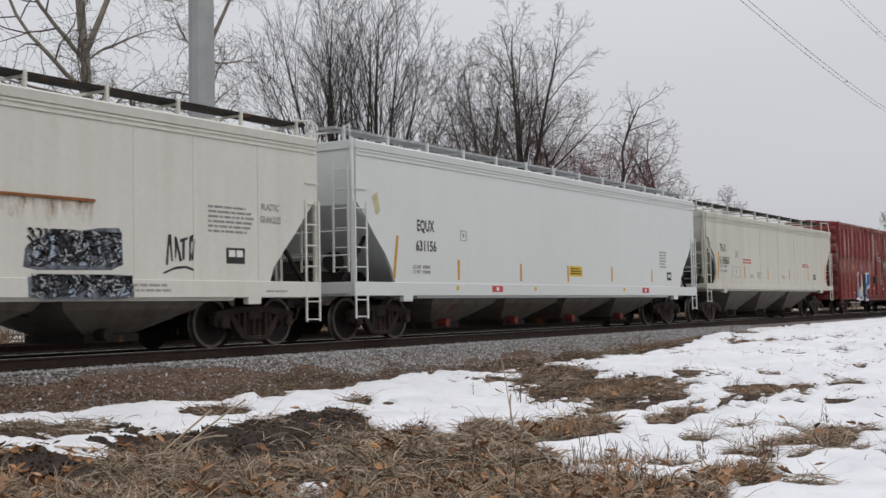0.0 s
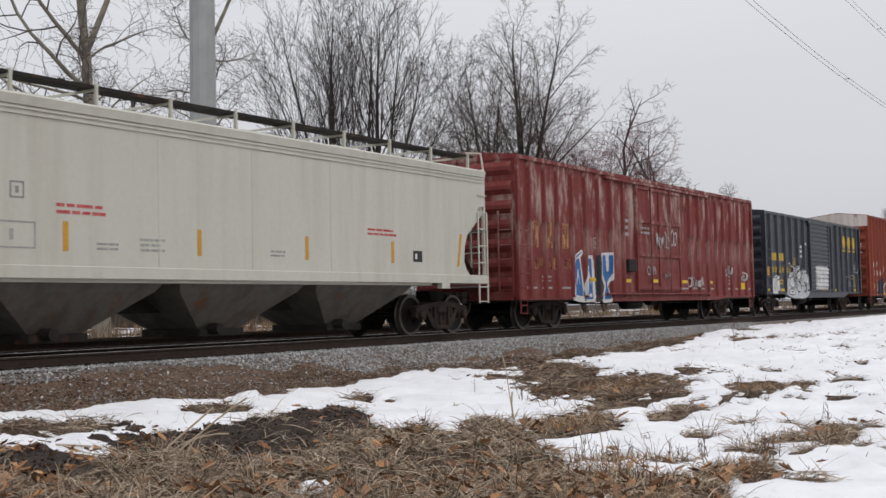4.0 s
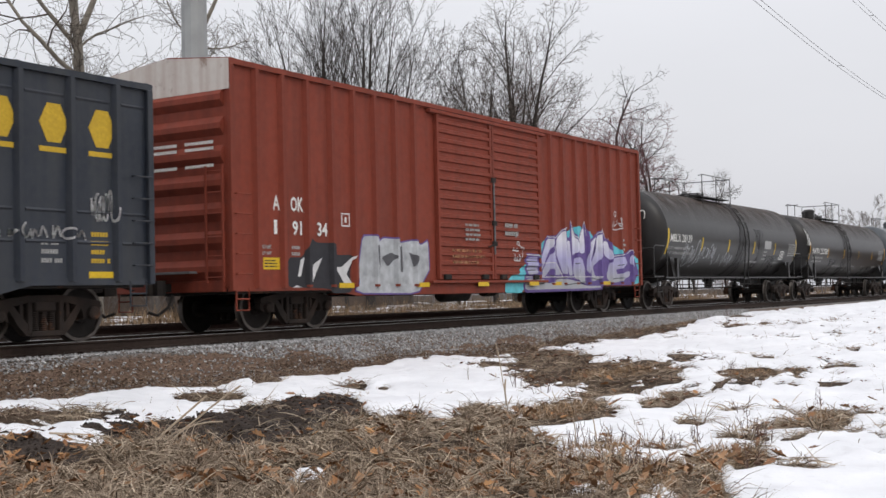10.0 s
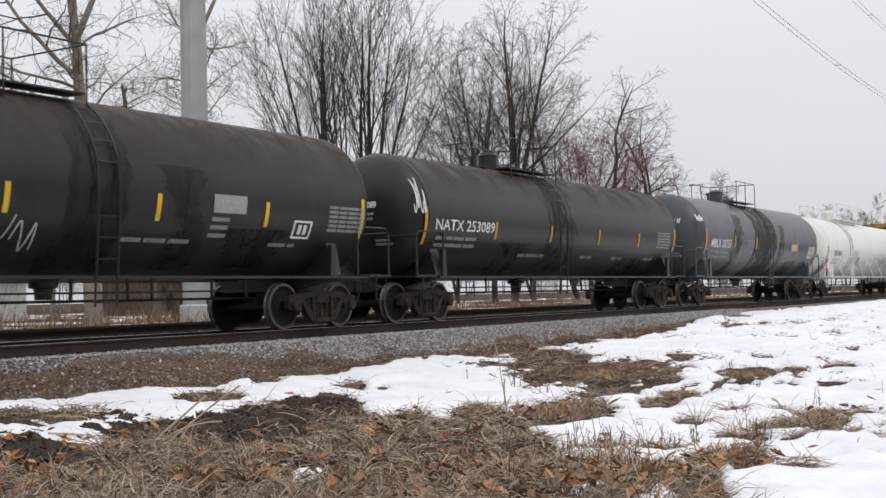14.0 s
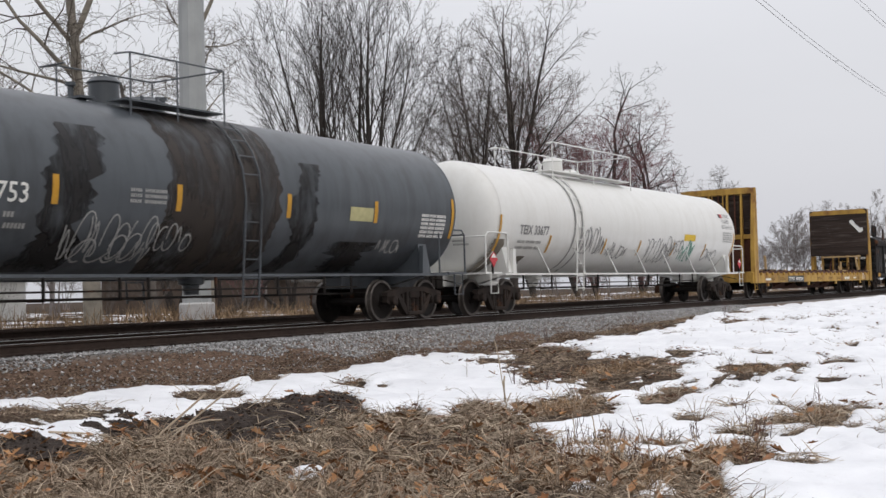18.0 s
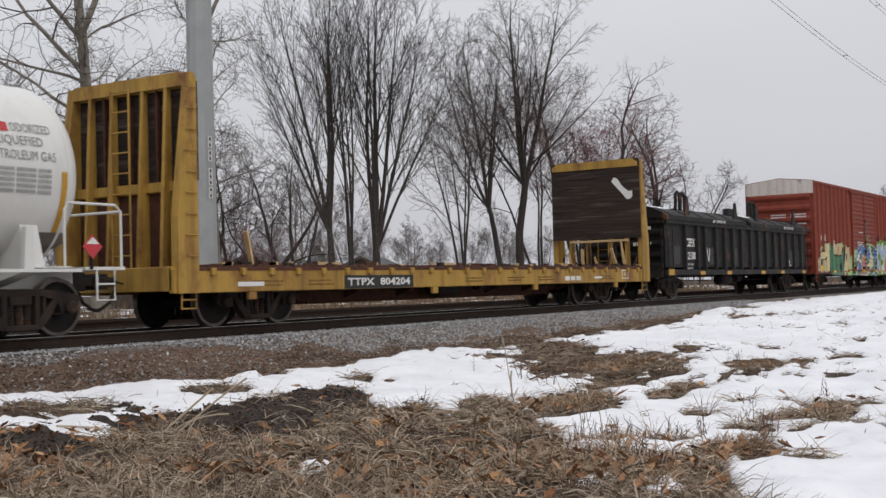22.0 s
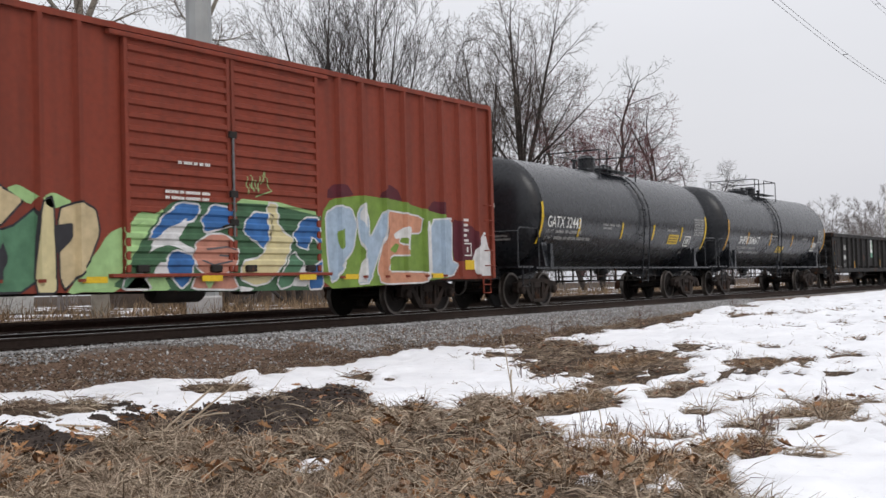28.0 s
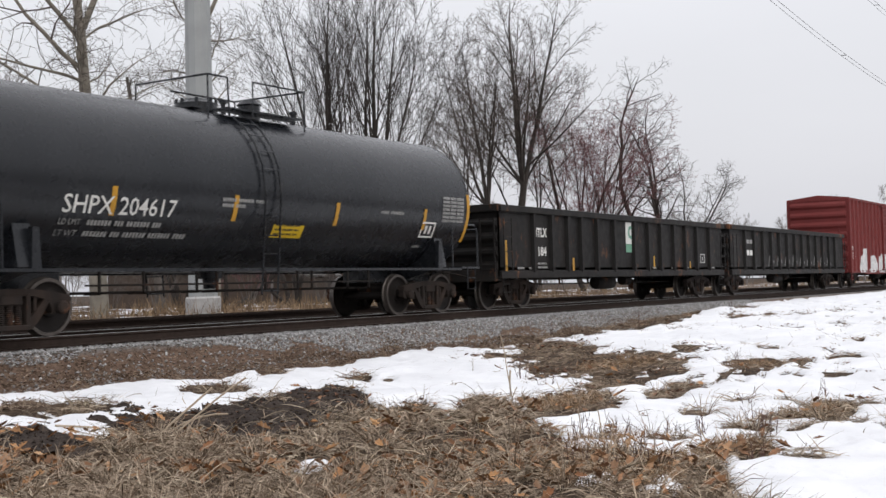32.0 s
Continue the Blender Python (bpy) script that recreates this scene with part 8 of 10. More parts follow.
sprayed([[(2.77, 2.10), (3.15, 2.27), (3.64, 2.24), (3.82, 1.91), (3.67, 1.39), (3.30, 1.10), (3.10, 0.80), (2.88, 0.73), (2.79, 1.38)],
         [(3.81, 2.10), (4.01, 2.37), (4.23, 2.08), (4.24, 1.63), (4.76, 2.23), (4.98, 2.24), (4.76, 1.64), (4.20, 0.71), (3.76, 0.69), (4.03, 1.32), (3.86, 1.69)],
         [(6.58, 2.10), (7.47, 2.15), (7.42, 1.19), (7.73, 1.10), (7.46, 0.84), (6.54, 0.81)]],
        M_S, SPRAY_PALE, M0, "graffiti", 0.009, SPRAY_WHITE)
sprayed([[(4.81, 2.25), (6.25, 2.15), (6.15, 1.78), (5.44, 1.76), (5.29, 1.57), (5.73, 1.48), (5.64, 1.29), (5.01, 1.29), (4.75, 0.95), (6.40, 0.93), (6.39, 0.70), (4.58, 0.68), (4.47, 1.03), (4.76, 1.64)]],
        M_S, SPRAY_SALMON, M0, "graffiti", 0.011, SPRAY_WHITE)
sprayed([[(4.01, 2.40), (4.16, 2.15), (4.05, 1.83), (3.90, 2.07)],
         [(5.10, 1.75), (5.59, 1.93), (5.81, 1.91), (5.70, 1.40), (5.53, 1.42), (5.57, 1.68), (5.16, 1.64)],
         [(6.31, 2.02), (6.57, 2.08), (6.60, 0.82), (6.33, 0.73)],
         [(8.47, 1.43), (8.94, 1.93), (9.07, 1.54), (9.30, 1.28), (9.21, 0.83), (8.54, 0.83), (8.29, 1.14)],
         [(3.76, 0.73), (4.03, 1.25), (4.10, 0.73)],
         [(3.18, 1.07), (3.38, 1.28), (3.44, 1.09), (3.27, 1.00)]],
        M_S, SPRAY_WHITE, M0, "graffiti", 0.014)
sprayed([[(3.13, 1.74), (3.32, 1.83), (3.39, 1.54), (3.19, 1.37)],
         [(4.95, 1.41), (5.16, 1.55), (5.32, 1.52), (5.15, 1.33)]],
        M_S, SPRAY_GREEN, M0, "graffiti", 0.014)
sprayed_lines([[(-0.66, 1.35), (-0.12, 1.40), (0.07, 1.35)], [(-0.31, 1.25), (0.06, 1.23)], [(-0.77, 1.16), (-0.49, 1.08), (-0.03, 1.15)]], M_S, SPRAY_DARKGREY, M0, 0.03, "shading", 0.018)
sprayed_lines([[(0.41, 2.66), (0.44, 2.37)], [(0.53, 2.70), (0.58, 2.41), (0.50, 2.54)], [(0.62, 2.61), (0.70, 2.40), (0.76, 2.69)], [(0.80, 2.56), (0.91, 2.78), (0.94, 2.63), (1.06, 2.44), (0.67, 2.32)]], M_S, SPRAY_LIME, M0, 0.025, "tag", 0.018)


def faded_spray(name, low, middle, high):
    """One sprayed fill that runs from one colour into the next up the letters."""
    m, t, b = tree_of(name)
    c = t.nodes.new("ShaderNodeTexCoord").outputs["Object"]
    sep = node(t, "SeparateXYZ")
    t.links.new(c, sep.inputs[0])
    patchy = noise_of(t, c, 3.0, 5)
    col = blend(t, ramp(t, sep.outputs["Z"], 0.95, 1.45), low, middle)
    col = blend(t, ramp(t, sep.outputs["Z"], 1.5, 2.05), col, high)
    col = blend(t, ramp(t, patchy, 0.45, 0.75, 0.0, 0.4), col, tuple(x * 0.6 for x in low))
    t.links.new(col, b.inputs["Base Color"])
    b.inputs["Roughness"].default_value = 0.55
    b.inputs["Specular IOR Level"].default_value = 0.25
    return m


CHROME_FADE = faded_spray("silver to lilac spray fade", (0.40, 0.41, 0.44), (0.42, 0.40, 0.63), (0.70, 0.70, 0.76))
sprayed([[(0.66, 0.63), (0.69, 0.88), (0.95, 1.06), (1.29, 1.09), (1.40, 1.24), (1.67, 1.37), (1.65, 0.62)],
         [(2.39, 1.54), (2.57, 1.82), (2.89, 2.00), (3.27, 1.99), (2.83, 1.44)],
         [(4.03, 2.15), (4.31, 2.29), (4.59, 2.38), (4.99, 2.47), (5.40, 2.34), (5.88, 2.24), (6.06, 1.98), (4.24, 1.89)],
         [(6.89, 2.01), (7.53, 1.93), (7.97, 1.77), (7.41, 1.57)],
         [(8.70, 1.75), (9.21, 1.55), (9.20, 0.85), (8.65, 0.78)]],
        F_S, SPRAY_TEAL, F0, "graffiti", 0.004)
sprayed([[(1.60, 0.62), (1.67, 1.63), (2.41, 1.62), (2.54, 1.38), (2.99, 2.13), (3.52, 2.12), (4.11, 2.41), (4.16, 2.12), (4.41, 2.10), (4.46, 2.63), (4.87, 2.01), (5.36, 2.61), (5.63, 2.02), (6.13, 2.28), (6.55, 2.46), (6.76, 2.16), (6.99, 2.12), (7.30, 1.68), (8.20, 1.75), (8.57, 1.88), (8.87, 1.57), (9.18, 1.16), (8.73, 0.78), (6.48, 0.79), (6.40, 0.65), (2.76, 0.63)]],
        F_S, SPRAY_VIOLET, F0, "graffiti", 0.008)
sprayed([[(2.59, 1.40), (3.03, 2.06), (3.48, 2.05), (2.94, 1.47), (2.77, 1.26), (2.62, 1.10), (2.46, 1.25)],
         [(2.96, 1.44), (3.54, 1.93), (3.53, 1.53), (3.87, 1.08), (3.47, 1.05), (3.23, 1.25), (2.87, 1.01), (2.57, 1.04)],
         [(3.56, 2.06), (4.05, 2.33), (4.06, 1.74), (4.27, 1.10), (3.92, 1.08), (3.67, 1.45), (3.55, 1.60)],
         [(4.18, 2.03), (4.41, 2.04), (4.48, 1.55), (4.55, 1.05), (4.31, 1.05), (4.13, 1.61)],
         [(4.50, 2.50), (4.86, 1.92), (5.29, 2.50), (5.38, 1.71), (5.12, 1.65), (4.91, 1.75), (4.68, 1.65), (4.52, 1.59)],
         [(4.61, 1.54), (4.88, 1.61), (5.18, 1.55), (5.34, 1.28), (5.33, 0.84), (5.02, 0.83), (4.68, 0.96), (4.53, 1.14)],
         [(5.47, 1.68), (5.65, 1.97), (6.13, 2.21), (6.06, 1.80), (5.73, 1.43), (5.50, 1.07), (5.41, 1.28)],
         [(6.15, 2.20), (6.49, 2.34), (6.54, 1.81), (6.30, 1.50), (5.85, 1.30), (5.99, 1.07), (6.46, 1.01), (5.91, 0.88), (5.57, 0.94), (5.68, 1.31)],
         [(6.58, 2.08), (6.89, 2.08), (7.22, 1.57), (7.00, 1.51), (6.62, 1.65)],
         [(7.27, 1.59), (8.14, 1.67), (8.36, 1.44), (8.04, 1.28), (7.48, 1.24), (7.56, 1.12), (8.53, 1.23), (8.46, 1.03), (7.66, 0.86), (6.95, 0.83), (6.75, 1.06), (6.95, 1.42)],
         [(8.55, 1.74), (8.72, 1.54), (8.65, 1.30), (8.45, 1.47)],
         [(1.74, 1.55), (2.36, 1.55), (2.36, 1.10), (1.73, 1.05)],
         [(1.70, 1.00), (2.77, 1.00), (3.06, 0.86), (3.68, 1.00), (4.55, 0.96), (5.35, 0.79), (6.33, 0.79), (6.32, 0.69), (2.76, 0.68), (1.69, 0.67)]],
        F_S, CHROME_FADE, F0, "graffiti", 0.012, SPRAY_VIOLET)
sprayed_lines([[(1.76, 1.42), (2.31, 1.42)],
               [(1.76, 1.30), (2.31, 1.30)],
               [(1.75, 1.19), (2.20, 1.20)],
               [(3.01, 1.13), (3.47, 0.96), (4.00, 1.01)],
               [(4.72, 1.39), (4.97, 1.43), (5.01, 1.14)],
               [(5.71, 1.00), (6.28, 0.94)],
               [(7.06, 0.97), (7.94, 1.00)],
               [(7.62, 1.37), (8.01, 1.40)],
               [(2.19, 0.81), (2.76, 0.86)],
               [(3.99, 0.80), (5.35, 0.89)]],
              F_S, SPRAY_DARKGREY, F0, 0.025, "shading", 0.018)
sprayed_lines([[(3.02, 2.09), (3.52, 2.08)],
               [(3.54, 2.08), (4.08, 2.38)],
               [(4.47, 2.57), (4.59, 2.31), (4.86, 1.98), (5.34, 2.58)],
               [(5.36, 2.58), (5.44, 2.21)],
               [(6.14, 2.24), (6.54, 2.41), (6.71, 2.15)],
               [(7.28, 1.63), (8.17, 1.71)],
               [(8.29, 1.73), (8.57, 1.84), (8.81, 1.59)],
               [(1.70, 1.59), (2.40, 1.58)],
               [(1.69, 1.02), (6.34, 1.03)],
               [(2.78, 1.39), (3.48, 1.41), (3.91, 1.05)]],
              F_S, SPRAY_WHITE, F0, 0.022, "shading", 0.021)
sprayed_lines([[(7.46, 2.97), (7.57, 2.94), (7.54, 2.83), (7.43, 2.83), (7.42, 2.92), (7.46, 2.97)],
               [(7.25, 2.73), (7.31, 2.52), (7.25, 2.47)],
               [(7.40, 2.72), (7.39, 2.52), (7.59, 2.61), (7.62, 2.73)],
               [(7.79, 2.79), (7.81, 2.51), (7.70, 2.64), (7.89, 2.58)],
               [(7.20, 2.44), (7.55, 2.42), (7.92, 2.50)],
               [(7.15, 2.54), (7.23, 2.65)]],
              F_S, SPRAY_WHITE, F0, 0.03, "tag", 0.018)
sprayed_lines([[(1.12, 2.10), (1.19, 2.15), (1.26, 2.11), (1.22, 2.03), (1.14, 2.04), (1.12, 2.10)],
               [(1.26, 1.91), (1.36, 1.92), (1.38, 1.83), (1.27, 1.81), (1.26, 1.91)],
               [(1.01, 1.76), (1.01, 1.69), (1.16, 1.69)],
               [(1.18, 1.76), (1.18, 1.67), (1.32, 1.68)],
               [(1.36, 1.78), (1.55, 1.75), (1.55, 1.68)],
               [(1.06, 1.61), (1.09, 1.45), (1.21, 1.53), (1.26, 1.44)],
               [(1.28, 1.60), (1.39, 1.45), (1.51, 1.63)],
               [(1.11, 1.43), (1.40, 1.43)]],
              F_S, SPRAY_WHITE, F0, 0.03, "tag", 0.018)
sprayed([[(-7.80, 0.83), (-7.66, 1.39), (-7.23, 1.40), (-7.00, 1.82), (-6.80, 1.69), (-6.28, 1.70), (-6.21, 1.46), (-5.59, 1.47), (-5.73, 1.12), (-5.68, 0.71), (-6.30, 0.69), (-6.43, 0.79)]],
        F_S, SPRAY_BLACK, F0, "graffiti", 0.004)
sprayed([[(-7.39, 1.03), (-7.30, 1.35), (-7.18, 1.40), (-7.30, 1.03)],
         [(-7.05, 0.93), (-6.91, 1.26), (-6.62, 1.41), (-6.82, 1.12), (-6.96, 0.89)],
         [(-6.21, 1.22), (-6.02, 1.22), (-5.55, 1.47), (-5.85, 1.08), (-5.60, 0.83), (-5.86, 0.81)],
         [(-7.57, 0.82), (-7.46, 0.86), (-7.30, 0.82)]],
        F_S, SPRAY_WHITE, F0, "tag", 0.008)
sprayed([[(-5.60, 0.68), (-5.45, 1.13), (-5.28, 1.88), (-4.82, 1.90), (-4.73, 1.75), (-4.53, 1.86), (-3.96, 1.85), (-3.89, 1.77), (-3.38, 1.84), (-3.07, 1.74), (-2.77, 1.86), (-2.73, 1.19), (-2.89, 1.03), (-3.25, 0.65)]],
        F_S, SPRAY_SILVER, F0, "graffiti", 0.004, SPRAY_VIOLET)
sprayed([[(-4.84, 1.69), (-4.75, 1.69), (-4.70, 1.18), (-4.79, 1.18)],
         [(-4.61, 1.44), (-4.21, 1.55), (-4.05, 1.45), (-4.39, 1.23)],
         [(-3.91, 1.66), (-3.82, 1.72), (-3.80, 1.13), (-3.89, 1.13)],
         [(-3.55, 1.56), (-3.21, 1.46), (-3.39, 1.24)]],
        F_S, SPRAY_DARKGREY, F0, "shading", 0.008)
sprayed([[(-6.85, 0.89), (-6.82, 1.28), (-6.60, 1.58), (-6.06, 1.70), (-6.00, 0.87)]],
        E_S, SPRAY_WHITE, E0, "graffiti", 0.004, SPRAY_BLACK)
sprayed([[(-4.88, 0.83), (-4.95, 1.20), (-4.50, 1.64), (-3.97, 1.93), (-3.25, 2.12), (-2.78, 1.85), (-2.10, 1.93), (-1.49, 1.66), (-1.36, 1.00), (-1.72, 0.76), (-2.33, 0.67), (-4.00, 0.69)]],
        E_S, SPRAY_SILVER, E0, "graffiti", 0.004, SPRAY_BLACK)
sprayed([[(-4.42, 1.32), (-3.98, 1.82), (-3.53, 1.94), (-3.72, 1.44), (-4.08, 1.10)],
         [(-3.45, 1.33), (-3.16, 2.01), (-2.99, 1.34), (-3.19, 0.77)],
         [(-2.80, 1.22), (-2.50, 1.75), (-1.90, 1.82), (-1.50, 1.36), (-2.12, 1.23)],
         [(-4.68, 0.88), (-4.34, 1.10), (-3.64, 1.05), (-3.82, 0.83)]],
        E_S, SPRAY_WHITE, E0, "graffiti", 0.008, SPRAY_BLACK)
cols = 6
x0, x1 = -0.62, 1.42
step = (x1 - x0) / cols
outline = []
for i in range(cols):
    outline += [(x0 + step * (i + 0.5 - 0.5 * math.cos(radians(w))), 2.02 + 0.05 * (i % 2) + 0.12 * math.sin(radians(w))) for w in range(0, 180, 36)]
outline += [(x1, 2.0), (x1 + 0.10, 2.08), (x1 + 0.16, 1.9), (x1 + 0.02, 1.72)]
for i in range(cols - 1, -1, -1):
    outline += [(x0 + step * (i + 0.5 + 0.5 * math.cos(radians(w))), 1.12 - 0.12 * math.sin(radians(w))) for w in range(0, 180, 36)]
sprayed([outline], E_S, SPRAY_WHITE, E0, "throw_up", 0.004, SPRAY_BLACK)
sprayed_lines([[(x0 + step * i + 0.015 * math.sin(i), 2.0), (x0 + step * i - 0.02, 1.6), (x0 + step * i, 1.12)] for i in range(1, cols)]
              + [[(x0 + 0.1, 1.55 - 0.1 * k), (x0 + 0.25, 1.72 - 0.1 * k)] for k in range(3)] + [[(0.36, 1.7), (0.55, 1.85), (0.75, 1.7), (0.55, 1.55), (0.36, 1.7)], [(-0.2, 1.5), (0.05, 1.68)], [(-0.2, 1.68), (0.05, 1.5)]],
              E_S, SPRAY_DARKGREY, E0, 0.026, "shading", 0.010)
sprayed([[(-6.21, 0.75), (-5.99, 1.97), (-5.50, 2.15), (-5.44, 2.03), (-5.63, 1.90), (-5.33, 0.67), (-5.80, 0.69)],
         [(-5.51, 0.67), (-5.24, 1.98), (-4.79, 2.00), (-4.67, 0.69)],
         [(-4.32, 2.08), (-3.49, 2.12), (-3.53, 1.41), (-3.88, 1.12), (-3.54, 0.67), (-4.32, 0.65), (-4.08, 1.12), (-4.33, 1.46)]],
        D_S, SPRAY_WHITE, D0, "graffiti", 0.004)
sprayed([[(-6.12, 0.91), (-5.94, 1.86), (-5.69, 1.92), (-5.45, 0.83), (-5.80, 0.84)],
         [(-5.40, 0.74), (-5.16, 1.91), (-4.92, 1.92), (-4.86, 0.74)],
         [(-4.21, 2.03), (-3.96, 2.04), (-3.93, 1.57), (-3.79, 1.57), (-3.78, 2.04), (-3.58, 2.05), (-3.65, 1.43), (-3.94, 1.20), (-3.63, 0.76), (-4.20, 0.73), (-4.00, 1.16), (-4.22, 1.49)],
         [(-5.94, 1.95), (-5.54, 2.10), (-5.52, 2.04), (-5.89, 1.88)]],
        D_S, SPRAY_BLUE, D0, "graffiti", 0.008, SPRAY_WHITE)
sprayed([[(-4.72, 0.73), (-4.63, 2.01), (-4.30, 2.02), (-4.19, 1.71), (-4.33, 1.41), (-4.17, 1.12), (-4.29, 0.68)]],
        D_S, SPRAY_BLACK, D0, "graffiti", 0.008)
sprayed([[(-5.92, 1.11), (-5.82, 1.66), (-5.68, 1.11), (-5.80, 1.39)],
         [(-5.22, 1.11), (-5.11, 1.59), (-4.96, 1.12), (-5.09, 1.30)],
         [(-5.35, 0.88), (-4.94, 0.93), (-5.00, 0.81)]],
        D_S, SPRAY_WHITE, D0, "shading", 0.012)
sprayed([[(-5.14, 1.36), (-4.66, 1.37), (-4.66, 1.26), (-5.14, 1.26)]],
        D_S, YELLOW_MARK, D0, "shading", 0.012)
sprayed([[(2.86, 1.31), (2.91, 1.67), (3.21, 1.80), (3.29, 1.91), (3.45, 1.94), (3.52, 1.88), (3.68, 1.89), (3.75, 1.91), (3.95, 1.88), (4.03, 1.94), (4.23, 1.98), (4.32, 1.99), (4.75, 2.01), (4.78, 1.34)]],
        [(-99, 99, -yA)], SPRAY_SLATE, A0, "graffiti", 0.004)
sprayed([[(3.32, 1.39), (3.35, 1.81), (3.45, 1.85), (3.42, 1.39)],
         [(3.60, 1.48), (3.66, 1.78), (3.70, 1.39)],
         [(3.90, 1.40), (4.01, 1.83), (4.03, 1.40)],
         [(4.25, 1.49), (4.29, 1.89), (4.34, 1.45)],
         [(4.51, 1.66), (4.75, 1.68), (4.75, 1.63), (4.51, 1.61)],
         [(3.06, 1.55), (3.21, 1.72), (3.26, 1.55), (3.11, 1.42)]],
        [(-99, 99, -yA)], SPRAY_PALE, A0, "shading", 0.008)
sprayed([[(2.94, 0.87), (2.92, 1.25), (4.87, 1.27), (4.99, 1.06), (4.97, 0.88)]],
        [(-99, 99, -yA)], SPRAY_SLATE, A0, "graffiti", 0.034)
sprayed([[(3.37, 0.92), (3.39, 1.22), (3.45, 0.92)],
         [(3.66, 0.92), (3.70, 1.22), (3.83, 1.22), (3.85, 0.92)],
         [(4.00, 0.92), (4.03, 1.23), (4.09, 0.92)],
         [(4.34, 0.97), (4.52, 1.23), (4.57, 0.92)],
         [(4.68, 0.92), (4.83, 1.19), (4.90, 0.97)],
         [(3.06, 0.97), (3.26, 1.17), (3.20, 0.97)]],
        [(-99, 99, -yA)], SPRAY_PALE, A0, "shading", 0.038)
rr = random.Random(12)
for x0, x1, z0, z1, y, count in ((2.95, 4.72, 1.38, 1.92, 0.012, 95), (3.0, 4.92, 0.90, 1.24, 0.042, 80)):
    for m, w in ((SPRAY_BLACK, 0.034), (SPRAY_SILVER, 0.022), (SPRAY_BLACK, 0.022)):
        runs = []
        for k in range(count if m is SPRAY_BLACK else count // 2):
            x, z, a, L = rr.uniform(x0, x1), rr.uniform(z0, z1), rr.choice((0.2, 0.7, 1.4, 1.8, 2.6)) + rr.uniform(-0.3, 0.3), rr.uniform(0.08, 0.26)
            runs.append([(min(x1, max(x0, x + math.cos(a) * L * f + 0.03 * math.sin(4 * f))), min(z1, max(z0, z + math.sin(a) * L * f))) for f in (0, 0.35, 0.7, 1.0)])
        sprayed_lines(runs, [(-99, 99, -yA)], m, A0, w, "shading", y)
        y += 0.003
sprayed([[(5.70, 1.44), (5.76, 1.95), (5.83, 1.96), (5.87, 1.51), (5.83, 1.51), (5.79, 1.81), (5.75, 1.44)],
         [(5.92, 1.49), (5.90, 1.91), (5.95, 1.93), (6.08, 1.52), (6.02, 1.50), (5.96, 1.73)],
         [(6.03, 1.88), (6.21, 1.93), (6.21, 1.88), (6.15, 1.87), (6.14, 1.54), (6.08, 1.54), (6.08, 1.84), (6.03, 1.83)],
         [(6.24, 1.52), (6.25, 1.93), (6.34, 1.98), (6.39, 1.88), (6.37, 1.59), (6.32, 1.51), (6.29, 1.59), (6.33, 1.74), (6.33, 1.88), (6.29, 1.83), (6.29, 1.52)],
         [(5.64, 1.32), (5.92, 1.42), (6.18, 1.44), (6.36, 1.39), (6.36, 1.35), (6.16, 1.40), (5.89, 1.37), (5.66, 1.29)]],
        [(-99, 99, -yA)], BLACK_MARK, A0, "tag", 0.004)
sprayed([[(-7.34, 0.78), (-6.67, 1.98), (-5.68, 2.00), (-5.63, 0.77)],
         [(-5.38, 0.77), (-4.73, 1.65), (-3.69, 1.66), (-3.58, 0.76)],
         [(-2.88, 1.73), (-1.23, 1.74), (-1.40, 0.75), (-3.04, 0.76)]],
        R_S, SPRAY_WHITE, R0, "graffiti", 0.004)


# ---- lettering, strips and small markings ----
def let(car, text, x0, x1, z0, z1, y, material, bold=0.004):
    return lettering(text, (z1 - z0) / 0.69, x0, y - 0.005, z0, material, car, "lettering", x1 - x0, bold=bold)


def block(car, x0, x1, z0, z1, y, material, name="marking"):
    return part(name, Solid().box(x0, x1, y - 0.006, y + 0.001, z0, z1), material, car)


def lines(car, x0, x1, z0, z1, y, n, material, seed, name="marking"):
    """Several lines of small unreadable writing."""
    r = random.Random(seed)
    s = Solid()
    h = (z1 - z0) / n
    g = 0.5 * h
    for i in range(n):
        x, end = x0, x0 + (x1 - x0) * r.uniform(0.78, 1.0)
        while x < end - 0.03:
            w = min(g * r.randint(2, 7), end - x)
            for g0, g1 in glyphs(x, w, g):
                s.box(g0, g1, y - 0.005, y, z0 + h * (i + 0.25), z0 + h * (i + 0.75))
            x += w + 0.7 * g
    return part(name, s, material, car)


def frame_mark(car, x0, x1, z0, z1, y, material, t=0.025):
    s = Solid().box(x0, x1, y - 0.005, y, z0, z0 + t).box(x0, x1, y - 0.005, y, z1 - t, z1).box(x0, x0 + t, y - 0.005, y, z0 + t, z1 - t).box(x1 - t, x1, y - 0.005, y, z0 + t, z1 - t)
    s.box((x0 + x1) / 2 - 0.03, (x0 + x1) / 2 + 0.03, y - 0.005, y, z0 + 0.3 * (z1 - z0), z1 - 0.3 * (z1 - z0))
    return part("frame_mark", s, material, car)


RUST = plain("bleeding rust", (0.24, 0.095, 0.035), 0.8, 0.4, 7, 0, 0)
RUST_THIN = worn(plain("thin rust stain", (0.40, 0.25, 0.12), 0.8, 0.35, 4, 0, 0), 0.42, 0.85, 5.0, 1.95, 2.42)

